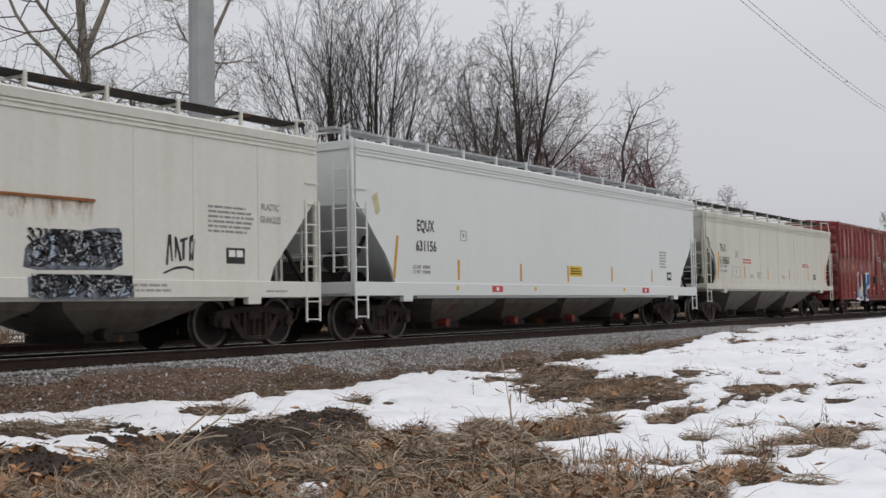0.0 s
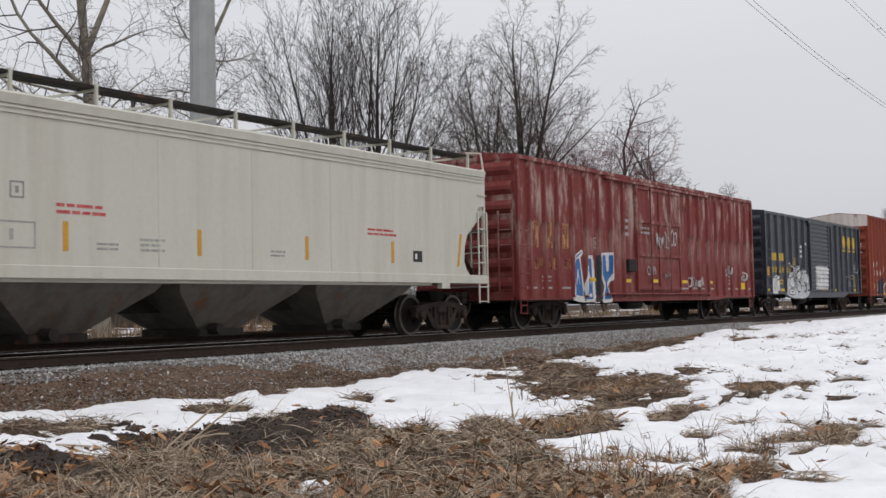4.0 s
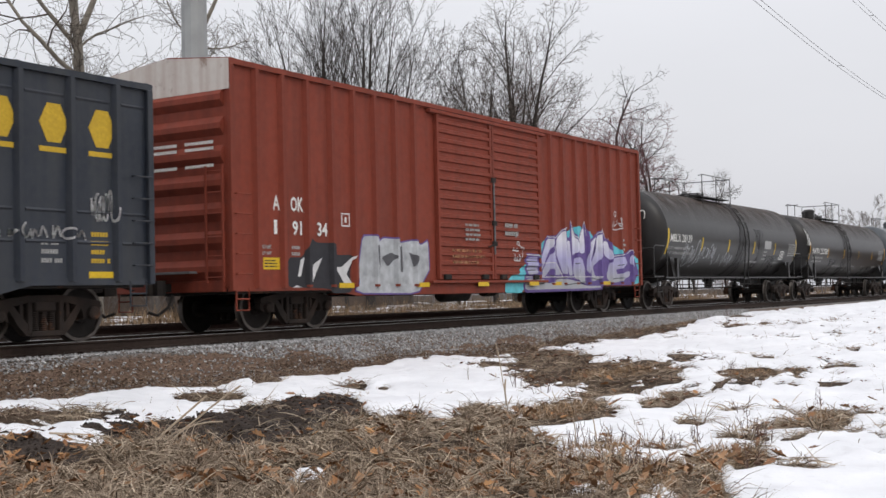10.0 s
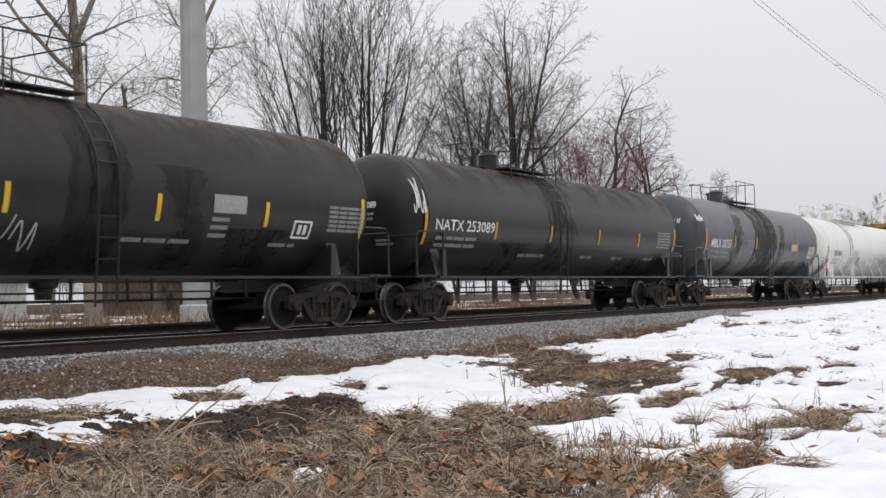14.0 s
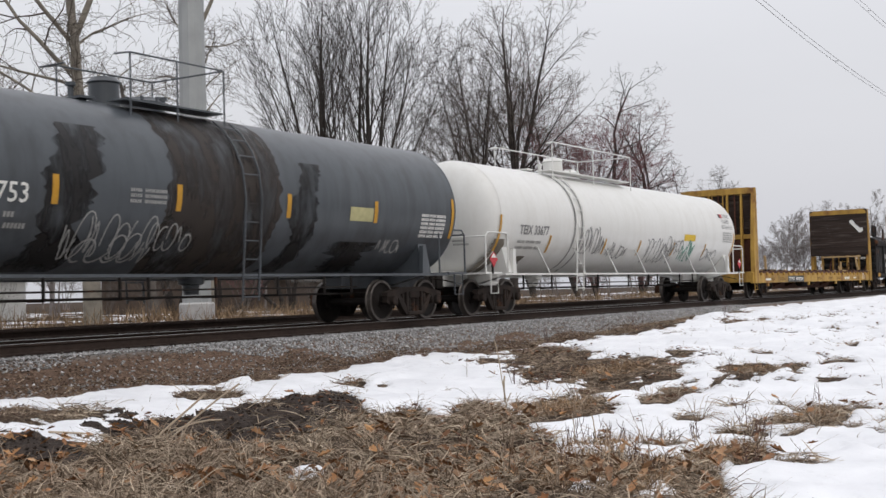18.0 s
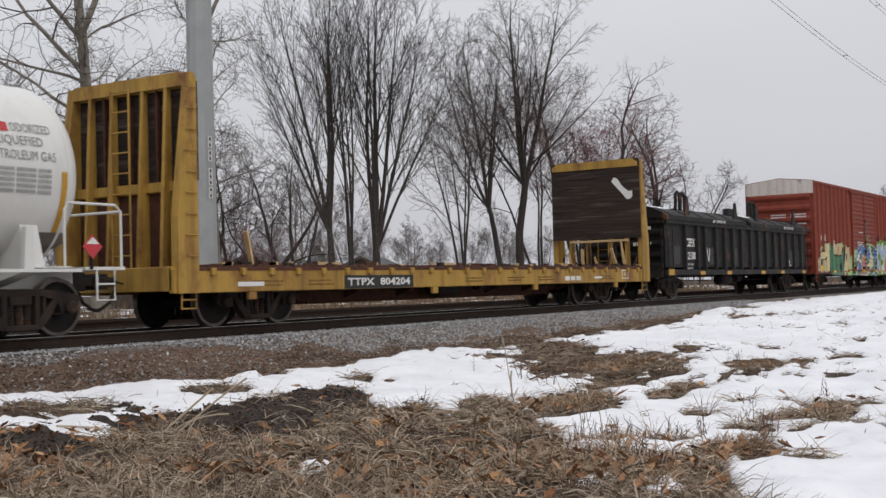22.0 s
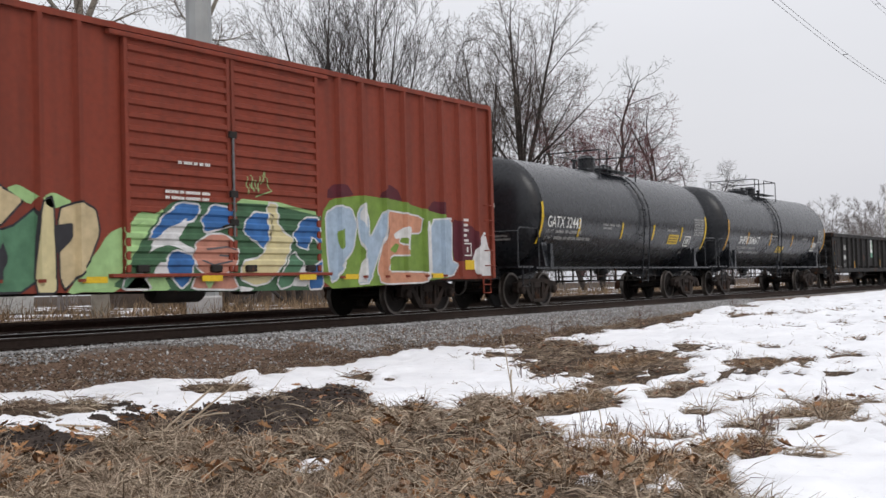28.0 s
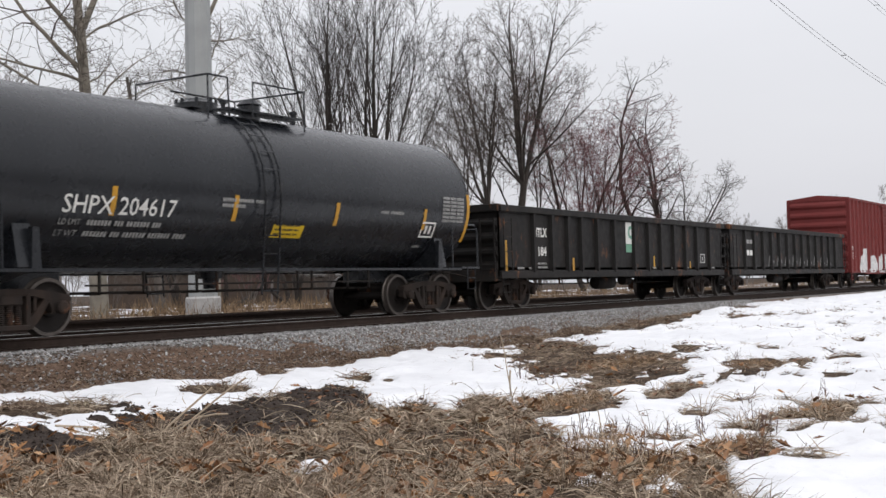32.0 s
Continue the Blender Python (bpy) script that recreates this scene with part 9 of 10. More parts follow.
# aged white hopper
part("seam", Solid().box(-9.5, 4.2, -yA - 0.03, -yA, 2.385, 2.43), RUST, A0, "rusted seam along the side")
rr = random.Random(4)
sprayed([[(x, 2.39), (x + w, 2.39), (x + w * 0.7, 2.39 - d), (x + w * 0.4, 2.39 - d * 0.9)] for x, w, d in [(-9.4 + 0.17 * i, rr.uniform(0.10, 0.30), rr.uniform(0.10, 0.45)) for i in range(80)]], [(-99, 99, -yA)], RUST_THIN, A0, "rust_stain", 0.004)
for x in (5.0, 6.35, 8.0):
    part("panel_seam", Solid().box(x, x + 0.018, -yA - 0.008, -yA, 1.21, 3.68), WHITE_HOPPER, A0)
lines(A0, 6.72, 7.95, 2.02, 2.53, -yA, 6, GREY_MARK, 1)
let(A0, "PLASTIC", 8.10, 8.60, 2.50, 2.62, -yA, GREY_MARK)
let(A0, "GRANULES", 8.06, 8.64, 2.27, 2.39, -yA, GREY_MARK)
block(A0, 7.16, 7.64, 1.50, 1.78, -yA, BLACK_MARK)
block(A0, 7.22, 7.38, 1.62, 1.74, -yA - 0.006, WHITE_MARK)
block(A0, 7.42, 7.58, 1.62, 1.74, -yA - 0.006, WHITE_MARK)
lines(A0, 4.9, 5.8, 0.98, 1.15, -yA - 0.03, 2, DIM_MARK, 2)
lines(A0, 8.2, 8.9, 0.98, 1.05, -yA - 0.03, 1, DIM_MARK, 3)

# clean pale hopper
let(B0, "EQUX", -7.36, -6.67, 2.36, 2.60, -yB, BLACK_MARK, 0.008)
let(B0, "631156", -7.42, -6.59, 1.92, 2.14, -yB, BLACK_MARK, 0.008)
let(B0, "LD LMT", -7.55, -7.22, 1.53, 1.60, -yB, GREY_MARK)
let(B0, "LT WT", -7.55, -7.22, 1.42, 1.49, -yB, GREY_MARK)
bars(-7.15, -yB, 1.53, [0.3], 0.07, GREY_MARK, B0)
bars(-7.15, -yB, 1.42, [0.3], 0.07, GREY_MARK, B0)
for x, z0, z1 in ((-5.65, 1.30, 1.76), (-2.66, 1.30, 1.74), (0.0, 1.30, 1.74), (2.85, 1.34, 1.76), (5.85, 1.36, 1.74)):
    tape(B0, x, -yB, z0, z1, ORANGE_MARK, 0.09)
sprayed([[(-8.33, 1.30), (-8.23, 1.30), (-8.08, 2.22), (-8.17, 2.22)]], [(-99, 99, -yB)], ORANGE_MARK, B0, "reflective_strip")
block(B0, 0.10, 0.87, 1.46, 1.74, -yB, YELLOW_MARK, "warning_label")
lines(B0, 0.15, 0.82, 1.50, 1.70, -yB - 0.006, 3, BLACK_MARK, 5)
lines(B0, 6.5, 7.1, 1.8, 2.35, -yB, 6, DIM_MARK, 6)
block(B0, 7.1, 7.45, 1.42, 1.68, -yB, BLACK_MARK)
block(B0, 7.16, 7.24, 1.5, 1.62, -yB - 0.006, WHITE_MARK)
block(B0, 7.30, 7.38, 1.5, 1.62, -yB - 0.006, WHITE_MARK)
frame_mark(B0, -5.55, -5.28, 2.2, 2.45, -yB, DIM_MARK)
for x in (-4.16, 5.0):
    block(B0, x, x + 0.5, 1.02, 1.17, -yB - 0.031, RED_MARK)
    block(B0, x + 0.18, x + 0.30, 1.05, 1.14, -yB - 0.037, WHITE_MARK)
for x in (-5.8, -2.0, 3.6):
    block(B0, x, x + 0.10, 1.06, 1.16, -yB - 0.031, YELLOW_MARK)
sprayed([[(-9.05, 3.0), (-8.85, 3.1), (-8.75, 2.7), (-8.9, 2.6)]], [(-99, 99, -yB)], plain("yellow stain", (0.50, 0.46, 0.28), 0.7, 0.2, 6, 0, 0), B0, "stain")

# short cream hopper
let(C0, "TILX", -6.93, -6.27, 2.53, 2.79, -yC, BLACK_MARK)
let(C0, "518860", -6.99, -5.92, 2.07, 2.33, -yC, BLACK_MARK)
let(C0, "LD LMT", -7.02, -6.58, 1.95, 2.03, -yC, GREY_MARK)
let(C0, "LT WT", -7.02, -6.58, 1.78, 1.86, -yC, GREY_MARK)
bars(-6.5, -yC, 1.95, [0.33], 0.08, GREY_MARK, C0)
bars(-6.5, -yC, 1.78, [0.30], 0.08, GREY_MARK, C0)
sprayed([[(-7.24, 1.55), (-7.12, 1.55), (-7.0, 2.50), (-7.12, 2.50)]], [(-99, 99, -yC)], ORANGE_MARK, C0, "reflective_strip")
for x in (-4.2, -1.35, 1.55, 4.42):
    tape(C0, x, -yC, 1.58, 2.03, ORANGE_MARK, 0.10)
sprayed([[(7.0, 1.55), (7.1, 1.55), (7.24, 2.3), (7.14, 2.3)]], [(-99, 99, -yC)], ORANGE_MARK, C0, "reflective_strip")
lines(C0, -4.37, -3.21, 2.12, 2.33, -yC, 2, RED_MARK, 8)
lines(C0, 3.54, 4.71, 2.12, 2.30, -yC, 2, RED_MARK, 9)
lines(C0, -2.7, -2.1, 1.6, 1.85, -yC, 3, DIM_MARK, 10)
lines(C0, -3.6, -3.1, 1.6, 1.75, -yC, 2, DIM_MARK, 11)
lines(C0, 0.5, 0.95, 1.6, 1.75, -yC, 2, DIM_MARK, 12)
frame_mark(C0, -5.2, -4.95, 2.33, 2.58, -yC, GREY_MARK)
frame_mark(C0, -5.6, -4.75, 1.6, 2.0, -yC, DIM_MARK)
block(C0, 5.2, 5.55, 1.62, 1.86, -yC, BLACK_MARK)
block(C0, 5.27, 5.34, 1.68, 1.80, -yC - 0.006, WHITE_MARK)
for x in (-2.3, 0.0, 2.3):
    part("panel_seam", Solid().box(x, x + 0.015, -yC - 0.006, -yC, 1.37, 3.5), CREAM, C0)

# faded red boxcar: the owner's letters as plain faded blocks
for x0, x1 in ((-8.45, -8.05), (-7.72, -7.28), (-6.70, -6.32)):
    block(D0, x0, x1, 2.12, 2.82, -yD, FADED_GOLD, "faded_letter_block")
bars(-8.3, -yD, 1.56, [0.22, 0.22, -0.2, 0.14, 0.22, -0.3, 0.2, 0.2], 0.30, FADED_GOLD, D0, 0.07)
tape(D0, -8.5, -yD, 1.12, 2.05, YELLOW_MARK, 0.14)
for x0, x1 in ((-8.75, -8.2), (-7.9, -7.35), (-6.75, -6.25), (1.95, 2.55), (2.9, 3.4), (3.55, 4.1), (4.5, 5.0), (6.5, 7.0), (7.3, 7.8), (8.7, 9.05)):
    block(D0, x0, x1, 1.05, 1.10, -yD, DIM_MARK)
for x in (-2.65, -0.8, 2.0, 4.4):
    block(D0, x, x + 0.48, 1.25, 1.35, -yD - (0.10 if -2.0 < x < 1.2 else 0.0), YELLOW_MARK)
block(D0, 7.9, 8.4, 1.06, 1.30, -yD, YELLOW_MARK)
lines(D0, -7.9, -7.3, 1.2, 1.42, -yD, 2, DIM_MARK, 14)
lines(D0, -1.55, -0.75, 2.7, 3.0, -yD - 0.10, 2, DIM_MARK, 15)
lines(D0, -2.6, -2.2, 2.6, 3.2, -yD, 3, DIM_MARK, 16)
lines(D0, 6.6, 7.0, 1.2, 1.7, -yD, 4, DIM_MARK, 17)
lines(D0, 8.1, 8.5, 1.35, 1.75, -yD, 3, DIM_MARK, 18)
frame_mark(D0, -4.75, -4.5, 2.2, 2.5, -yD, DIM_MARK)

sprayed_lines(loops(61, -0.35, 2.35, 1.0, 0.62, 5), D_S, SPRAY_WHITE, D0, 0.04, "tag", 0.012)
sprayed_lines(loops(62, 0.85, 2.45, 0.45, 0.5, 2), D_S, SPRAY_WHITE, D0, 0.04, "tag", 0.012)
sprayed_lines(loops(63, -1.15, 1.5, 0.8, 0.3, 4) + loops(64, 0.25, 1.4, 0.5, 0.2, 4), D_S, SPRAY_WHITE, D0, 0.03, "tag", 0.012)
sprayed_lines(loops(65, 2.5, 1.1, 1.5, 0.45, 9) + loops(66, 6.3, 1.55, 0.5, 0.4, 4) + loops(67, 8.0, 1.35, 0.55, 0.35, 4), D_S, SPRAY_WHITE, D0, 0.03, "tag", 0.012)

# dark blue boxcar: owner's letters as plain gold blocks
rr = random.Random(9)
for m, w, n in ((SPRAY_BLACK, 0.028, 26), (SPRAY_WHITE, 0.03, 22)):
    runs = []
    for i in range(n):
        x, z, a, q = rr.uniform(-4.1, -1.75), rr.uniform(0.95, 1.75), rr.uniform(0.9, 2.2), rr.uniform(-1.6, 1.6)
        L = rr.uniform(0.25, 0.75)
        run = [(x, z)]
        for k in range(7):
            run.append((run[-1][0] + math.cos(a) * L / 7, min(2.15, max(0.8, run[-1][1] + math.sin(a) * L / 7))))
            a += q / 7
        runs.append(run)
    sprayed_lines(runs, E_S, m, E0, w, "shading", 0.022)
sprayed_lines(loops(71, 4.7, 1.6, 1.6, 0.22, 8) + loops(72, 6.45, 1.9, 0.5, 0.6, 6) + loops(73, -5.0, 1.1, 0.35, 0.7, 4), E_S, SPRAY_WHITE, E0, 0.035, "tag", 0.012)
sprayed_lines([[(-6.6, 1.1), (-6.3, 1.5), (-5.95, 1.75)], [(-6.5, 1.0), (-6.2, 1.4), (-5.9, 1.6)]], E_S, SPRAY_BLACK, E0, 0.03, "shading", 0.022)
for x0, x1 in ((4.52, 5.06), (5.48, 6.02), (6.42, 6.96)):
    xm = (x0 + x1) / 2
    w = 0.5 * (x1 - x0)
    ring = Solid().prism([(xm - w, 3.345), (xm - 0.45 * w, 3.64), (xm + 0.45 * w, 3.64), (xm + w, 3.345), (xm + 0.45 * w, 3.05), (xm - 0.45 * w, 3.05)], -yE - 0.006, -yE + 0.001)
    part("gold_letter_shape", ring, GOLD_MARK, E0)
    block(E0, x0, x1, 2.90, 2.98, -yE, GOLD_MARK, "underline")
for x0, x1 in ((-6.76, -6.49), (-6.39, -6.12), (-5.76, -5.53), (-5.41, -5.16)):
    block(E0, x0, x1, 2.24, 2.54, -yE, GOLD_MARK, "gold_letter_block")
for x, d in zip((-6.74, -6.37, -5.77, -5.40, -4.79, -4.39), "502403"):
    let(E0, d, x, x + 0.25, 1.76, 2.04, -yE, GOLD_MARK, 0.012)
tape(E0, -7.6, -yE, 1.2, 1.72, YELLOW_MARK, 0.12)
for x in (-7.3, -5.6, -3.3, 0.35, 2.9, 6.4):
    block(E0, x, x + 0.5, 1.0, 1.10, -yE - (0.10 if -1.4 < x < 1.7 else 0), YELLOW_MARK)
block(E0, -7.35, -7.02, 1.62, 1.98, -yE, ORANGE_MARK, "warning_label")
lines(E0, -5.7, -5.2, 1.25, 1.5, -yE, 2, GOLD_MARK, 20)
frame_mark(E0, -3.75, -3.45, 2.1, 2.38, -yE, GOLD_MARK)
block(E0, -1.97, -1.70, 3.0, 3.1, -yE, WHITE_MARK)
lines(E0, -2.7, -2.4, 2.4, 3.0, -yE, 3, WHITE_MARK, 21)
lines(E0, 5.5, 5.9, 1.2, 1.6, -yE, 3, DIM_MARK, 22)
lines(E0, 6.45, 6.85, 1.2, 1.75, -yE, 4, GOLD_MARK, 23)

# tall brick red boxcars
for car, y, num in ((F0, yF, (("1", -8.08, -7.99), ("91", -7.54, -7.26), ("34", -6.78, -6.46))), (M0, yM, (("17", -7.5, -7.2), ("16", -6.72, -6.5)))):
    let(car, "A", -8.09, -7.89, 2.28, 2.54, -y, WHITE_MARK, 0.008)
    let(car, "OK", -7.57, -7.19, 2.28, 2.54, -y, WHITE_MARK, 0.008)
    for s, x0, x1 in num:
        let(car, s, x0, x1, 1.83, 2.08, -y - 0.014, WHITE_MARK if car is F0 else DIM_MARK, 0.008)
    frame_mark(car, -5.98, -5.70, 2.04, 2.31, -y - 0.004, WHITE_MARK)
let(F0, "LD LMT", -8.4, -8.15, 1.55, 1.61, -yF, DIM_MARK)
let(F0, "LT WT", -8.4, -8.15, 1.43, 1.49, -yF, DIM_MARK)
bars(-7.55, -yF, 1.55, [0.25], 0.06, DIM_MARK, F0)
bars(-7.55, -yF, 1.43, [0.25], 0.06, DIM_MARK, F0)
block(F0, -8.38, -7.92, 1.16, 1.38, -yF, YELLOW_MARK, "warning_label")
lines(F0, -8.34, -7.96, 1.19, 1.35, -yF - 0.006, 3, BLACK_MARK, 30)
block(M0, -8.38, -7.88, 0.92, 1.14, -yM - 0.016, YELLOW_MARK, "warning_label")
for car, y in ((F0, yF), (M0, yM)):
    for x in (-6.12, -3.3, -0.8, 1.8, 3.3, 6.5):
        block(car, x, x + 0.5, 0.80, 0.90, -y - (0.12 if -2.5 < x < 2.6 else 0.03), YELLOW_MARK, "reflective_strip")
lines(F0, -1.3, -0.5, 1.85, 2.3, -yF - 0.105, 4, DIM_MARK, 31)
lines(F0, -1.9, -0.4, 1.3, 1.7, -yF - 0.105, 3, FADED_GOLD, 32)
lines(F0, 0.6, 1.4, 2.0, 2.4, -yF - 0.105, 2, DIM_MARK, 33)
lines(F0, 6.95, 7.25, 1.5, 2.2, -yF, 5, DIM_MARK, 34)
lines(F0, 7.9, 8.3, 1.5, 2.2, -yF, 5, DIM_MARK, 35)
lines(M0, -1.3, -0.4, 2.75, 2.85, -yM - 0.105, 1, WHITE_MARK, 36)
lines(M0, -1.6, -0.5, 2.15, 2.35, -yM - 0.105, 2, WHITE_MARK, 37)
lines(M0, 7.2, 7.5, 1.6, 2.2, -yM, 5, WHITE_MARK, 38)
lines(M0, 7.95, 8.25, 1.6, 2.2, -yM, 5, WHITE_MARK, 39)
frame_mark(M0, 7.95, 8.3, 1.3, 1.6, -yM - 0.01, WHITE_MARK)
block(M0, 8.0, 8.4, 0.98, 1.2, -yM - 0.016, YELLOW_MARK, "warning_label")
for car, half, top in ((F0, hF, 5.0), (M0, hM, 5.0)):
    s = Solid()
    for i, (a, b) in enumerate(((-1.2, -0.5), (-0.3, 0.4))):
        for z in (3.42, 3.31, 3.0):
            for g0, g1 in glyphs(a, b - a, 0.07):
                s.box(-half - 0.10, -half - 0.095, g0, g1, z, z + 0.055)
    part("marking", s, WHITE_MARK, car)

# yellow flat car
block(K0, -5.47, -3.0, 0.63, 0.90, -yK - 0.06, BLACK_MARK, "number_panel")
let(K0, "TTPX", -5.37, -4.45, 0.70, 0.84, -yK - 0.067, WHITE_MARK, 0.006)
let(K0, "804204", -4.25, -3.14, 0.70, 0.84, -yK - 0.067, WHITE_MARK, 0.006)
for i in range(3):
    block(K0, 4.35 + 0.34 * i, 4.62 + 0.34 * i, 0.70, 0.82, -yK - 0.06, WHITE_MARK, "white_letter_block")
frame_mark(K0, 8.1, 8.55, 0.72, 0.98, -yK - 0.06, WHITE_MARK)
for x in (-8.2, -6.6, -0.8, 1.2, 2.8, 6.6):
    lines(K0, x, x + 0.9, 0.70, 0.84, -yK - 0.06, 2, plain("rubbed stencil", (0.20, 0.11, 0.03), 0.7, 0.2, 9, 0, 0) if x == -8.2 else bpy.data.materials["rubbed stencil"], 50 + int(x))
block(K0, -8.6, -7.9, 0.72, 0.80, -yK - 0.06, WHITE_MARK)
block(K0, 6.2, 6.7, 0.74, 0.80, -yK - 0.06, WHITE_MARK)
for x in (-8.3, -2.2, 2.6, 7.6):
    part("bracket", Solid().box(x, x + 0.22, -yK - 0.05, -yK + 0.02, 0.48, 0.63, 0.01), YELLOW, K0)
for i, (x, y, z, rz, ry, L) in enumerate(((-8.15, -1.35, 1.42, 8, 74, 0.62), (8.05, -1.25, 1.38, -10, 65, 0.55), (7.3, -0.6, 1.36, 20, 80, 0.45), (-6.0, -1.3, 1.14, 12, 0, 0.5), (-1.2, -1.25, 1.14, -6, 0, 0.4), (4.6, -1.3, 1.14, 4, 0, 0.45), (2.2, -1.2, 1.14, 30, 0, 0.35))):
    bd = new("dunnage_board", Solid().box(-L / 2, L / 2, -0.045, 0.045, -0.03, 0.03, 0.006).mesh("dunnage_board", NEW_WOOD))
    tagged(bd, "short raw softwood board lying on the flat car", "board", "boards on the flat car")
    LOOSE.append((bd, K0.location.x + x, y, z, ry, rz))
part("torn_strap", Solid().prism([(-0.58, 3.75), (-0.67, 3.88), (-0.8, 3.81), (-0.93, 3.6), (-1.14, 3.42), (-1.27, 3.43), (-1.28, 3.26), (-1.19, 3.18), (-1.08, 3.18), (-0.86, 3.44)], hK - 0.62, hK - 0.615, "yz"), WHITE_MARK, K0)

# gondola with covers
let(L0, "CEFX", -6.19, -5.37, 1.76, 2.02, -yL, WHITE_MARK, 0.01)
let(L0, "32100", -6.22, -5.31, 1.33, 1.57, -yL, WHITE_MARK, 0.01)
lines(L0, -6.2, -5.4, 0.96, 1.22, -yL, 2, DIM_MARK, 60)
for x in (-7.95, -5.08, -2.34, 1.64, 4.2, 7.3):
    block(L0, x, x + 0.48, 0.80, 0.92 if x > -7 else 1.0, -yL - 0.071, ORANGE_MARK, "reflective_strip")
frame_mark(L0, 5.35, 5.95, 1.12, 1.42, -yL, WHITE_MARK)
for x in (-7.4, -3.9, -1.6, 3.3, 5.7, 7.0):
    block(L0, x, x + 0.65, 1.15, 1.75, -yL, plain("rubbed grey patch", (0.045, 0.045, 0.047), 0.7, 0.3, 5, 0, 0) if x == -7.4 else bpy.data.materials["rubbed grey patch"], "repaint_patch")
sprayed([[(-4.28, 1.8), (-4.22, 1.85), (-4.05, 1.35), (-3.95, 1.72), (-3.90, 1.70), (-4.0, 1.26), (-4.08, 1.26)], [(-3.85, 1.7), (-3.8, 1.7), (-3.78, 1.4), (-3.84, 1.4)],
         [(-3.75, 1.62), (-3.62, 1.66), (-3.6, 1.4), (-3.66, 1.3), (-3.78, 1.3), (-3.66, 1.36), (-3.66, 1.5), (-3.75, 1.5)]], [(-99, 99, -yL)], WHITE_MARK, L0, "tag")
for x0, x1 in ((-hL - 0.1, -0.25), (0.25, hL + 0.1)):
    prof = [(-1.60, 2.60), (-1.60, 2.74), (-1.52, 2.80), (-1.15, 2.98), (-0.5, 3.10), (0.5, 3.10), (1.15, 2.98), (1.52, 2.80), (1.60, 2.74), (1.60, 2.60)]
    cv = part("cover", Solid().prism(prof, x0, x1, "yz"), GONDOLA, L0, "curved black steel cover with patches of snow", smooth=20)
    for p0, p1, lo in ((0.4, 2.2, 0.0), (2.2, 2.9, 0.25), (3.9, 5.2, 0.45), (5.5, 6.9, 0.45)):
        part("snow_patch", Solid().prism([(-1.0 + lo, 3.02 + 0.12 * lo), (-0.8 + lo, 3.09 + 0.12 * lo), (-0.45 + lo, 3.145), (0.1, 3.17), (0.5, 3.14), (0.9, 3.02)], x0 + p0, x0 + p1, "yz"), SNOW_CAP, cv, "patch of snow on the cover")
    for x in np.arange(x0 + 0.3, x1, 1.45):
        part("cover_rib", Solid().prism([(a * 1.004, b + 0.022) for a, b in prof[1:-1]] + [(a, b - 0.02) for a, b in prof[-2:0:-1]], float(x), float(x) + 0.09, "yz"), GONDOLA, cv)
    for x in (x0 + 3.55, x0 + 4.02) if x0 < 0 else (x0 + 2.96, x0 + 3.42):
        o = Solid().tube([(x - 0.19, -0.6, 3.02)] + [(x - 0.18 * math.cos(radians(w)), -0.6, 3.52 + 0.20 * math.sin(radians(w))) for w in range(0, 181, 20)] + [(x + 0.19, -0.6, 3.02)], 0.055, 8)
        part("lifting_lug", o, GONDOLA, cv)
    for x in (x0 + 2.23, x0 + 7.18) if x0 < 0 else (x0 + 1.26, x0 + 6.2):
        for y in (-1.46, 1.40):
            part("lug_plate", Solid().prism([(x - 0.24, 2.70), (x - 0.07, 3.44), (x + 0.07, 3.44), (x + 0.24, 2.70)], y, y + 0.06), GONDOLA, cv)
    let(L0, "LAST ON FIRST OFF" if x0 < 0 else "FIRST ON LAST OFF", x0 + 4.3, x0 + 5.6, 2.62, 2.71, -1.60, WHITE_MARK)
for y in (-0.95, 0.75):
    part("cover_stop", Solid().prism([(-0.5, 2.9), (-0.35, 3.3), (0.35, 3.3), (0.5, 2.9)], y, y + 0.2), GONDOLA, L0)

for z, w in ((2.28, (0.16, 0.16, 0.16, 0.16)), (1.78, (0.1, 0.1, 0.1, 0.1, 0.1))):
    yy = -1.05
    for k in w:
        part("end_mark", Solid().box(-hL - 0.12, -hL - 0.105, yy, yy + k, z, z + 0.11), WHITE_MARK, L0)
        yy += k + 0.03
# open gondolas
let(P0, "ITLX", -6.16, -5.56, 1.85, 2.07, -yP, WHITE_MARK, 0.01)
let(P0, "184", -6.06, -5.6, 1.36, 1.58, -yP, WHITE_MARK, 0.01)
lines(P0, -6.1, -5.55, 1.0, 1.2, -yP, 2, DIM_MARK, 70)
block(P0, -0.42, 0.28, 1.75, 2.40, -yP, WHITE_MARK, "company_panel")
block(P0, -0.42, 0.28, 1.50, 1.74, -yP, plain("green panel", (0.16, 0.34, 0.24), 0.6, 0.15, 9, 0, 0), "company_panel")
part("emblem", Solid().lathe([(-0.006, 0.20), (-0.006, 0.10)], "y", (-0.07, -yP - 0.006, 2.1), 16, 0, 300), bpy.data.materials["green panel"], P0)
for x, z0, z1 in ((-7.9, 0.9, 1.72), (-4.15, 0.9, 1.30), (-1.35, 0.95, 1.42), (1.75, 0.95, 1.4), (4.9, 0.95, 1.25)):
    tape(P0, x, -yP - 0.072 if z0 < 0.93 else -yP, z0 + 0.06, z1, ORANGE_MARK, 0.10)
frame_mark(P0, 5.9, 6.3, 1.2, 1.5, -yP, WHITE_MARK)
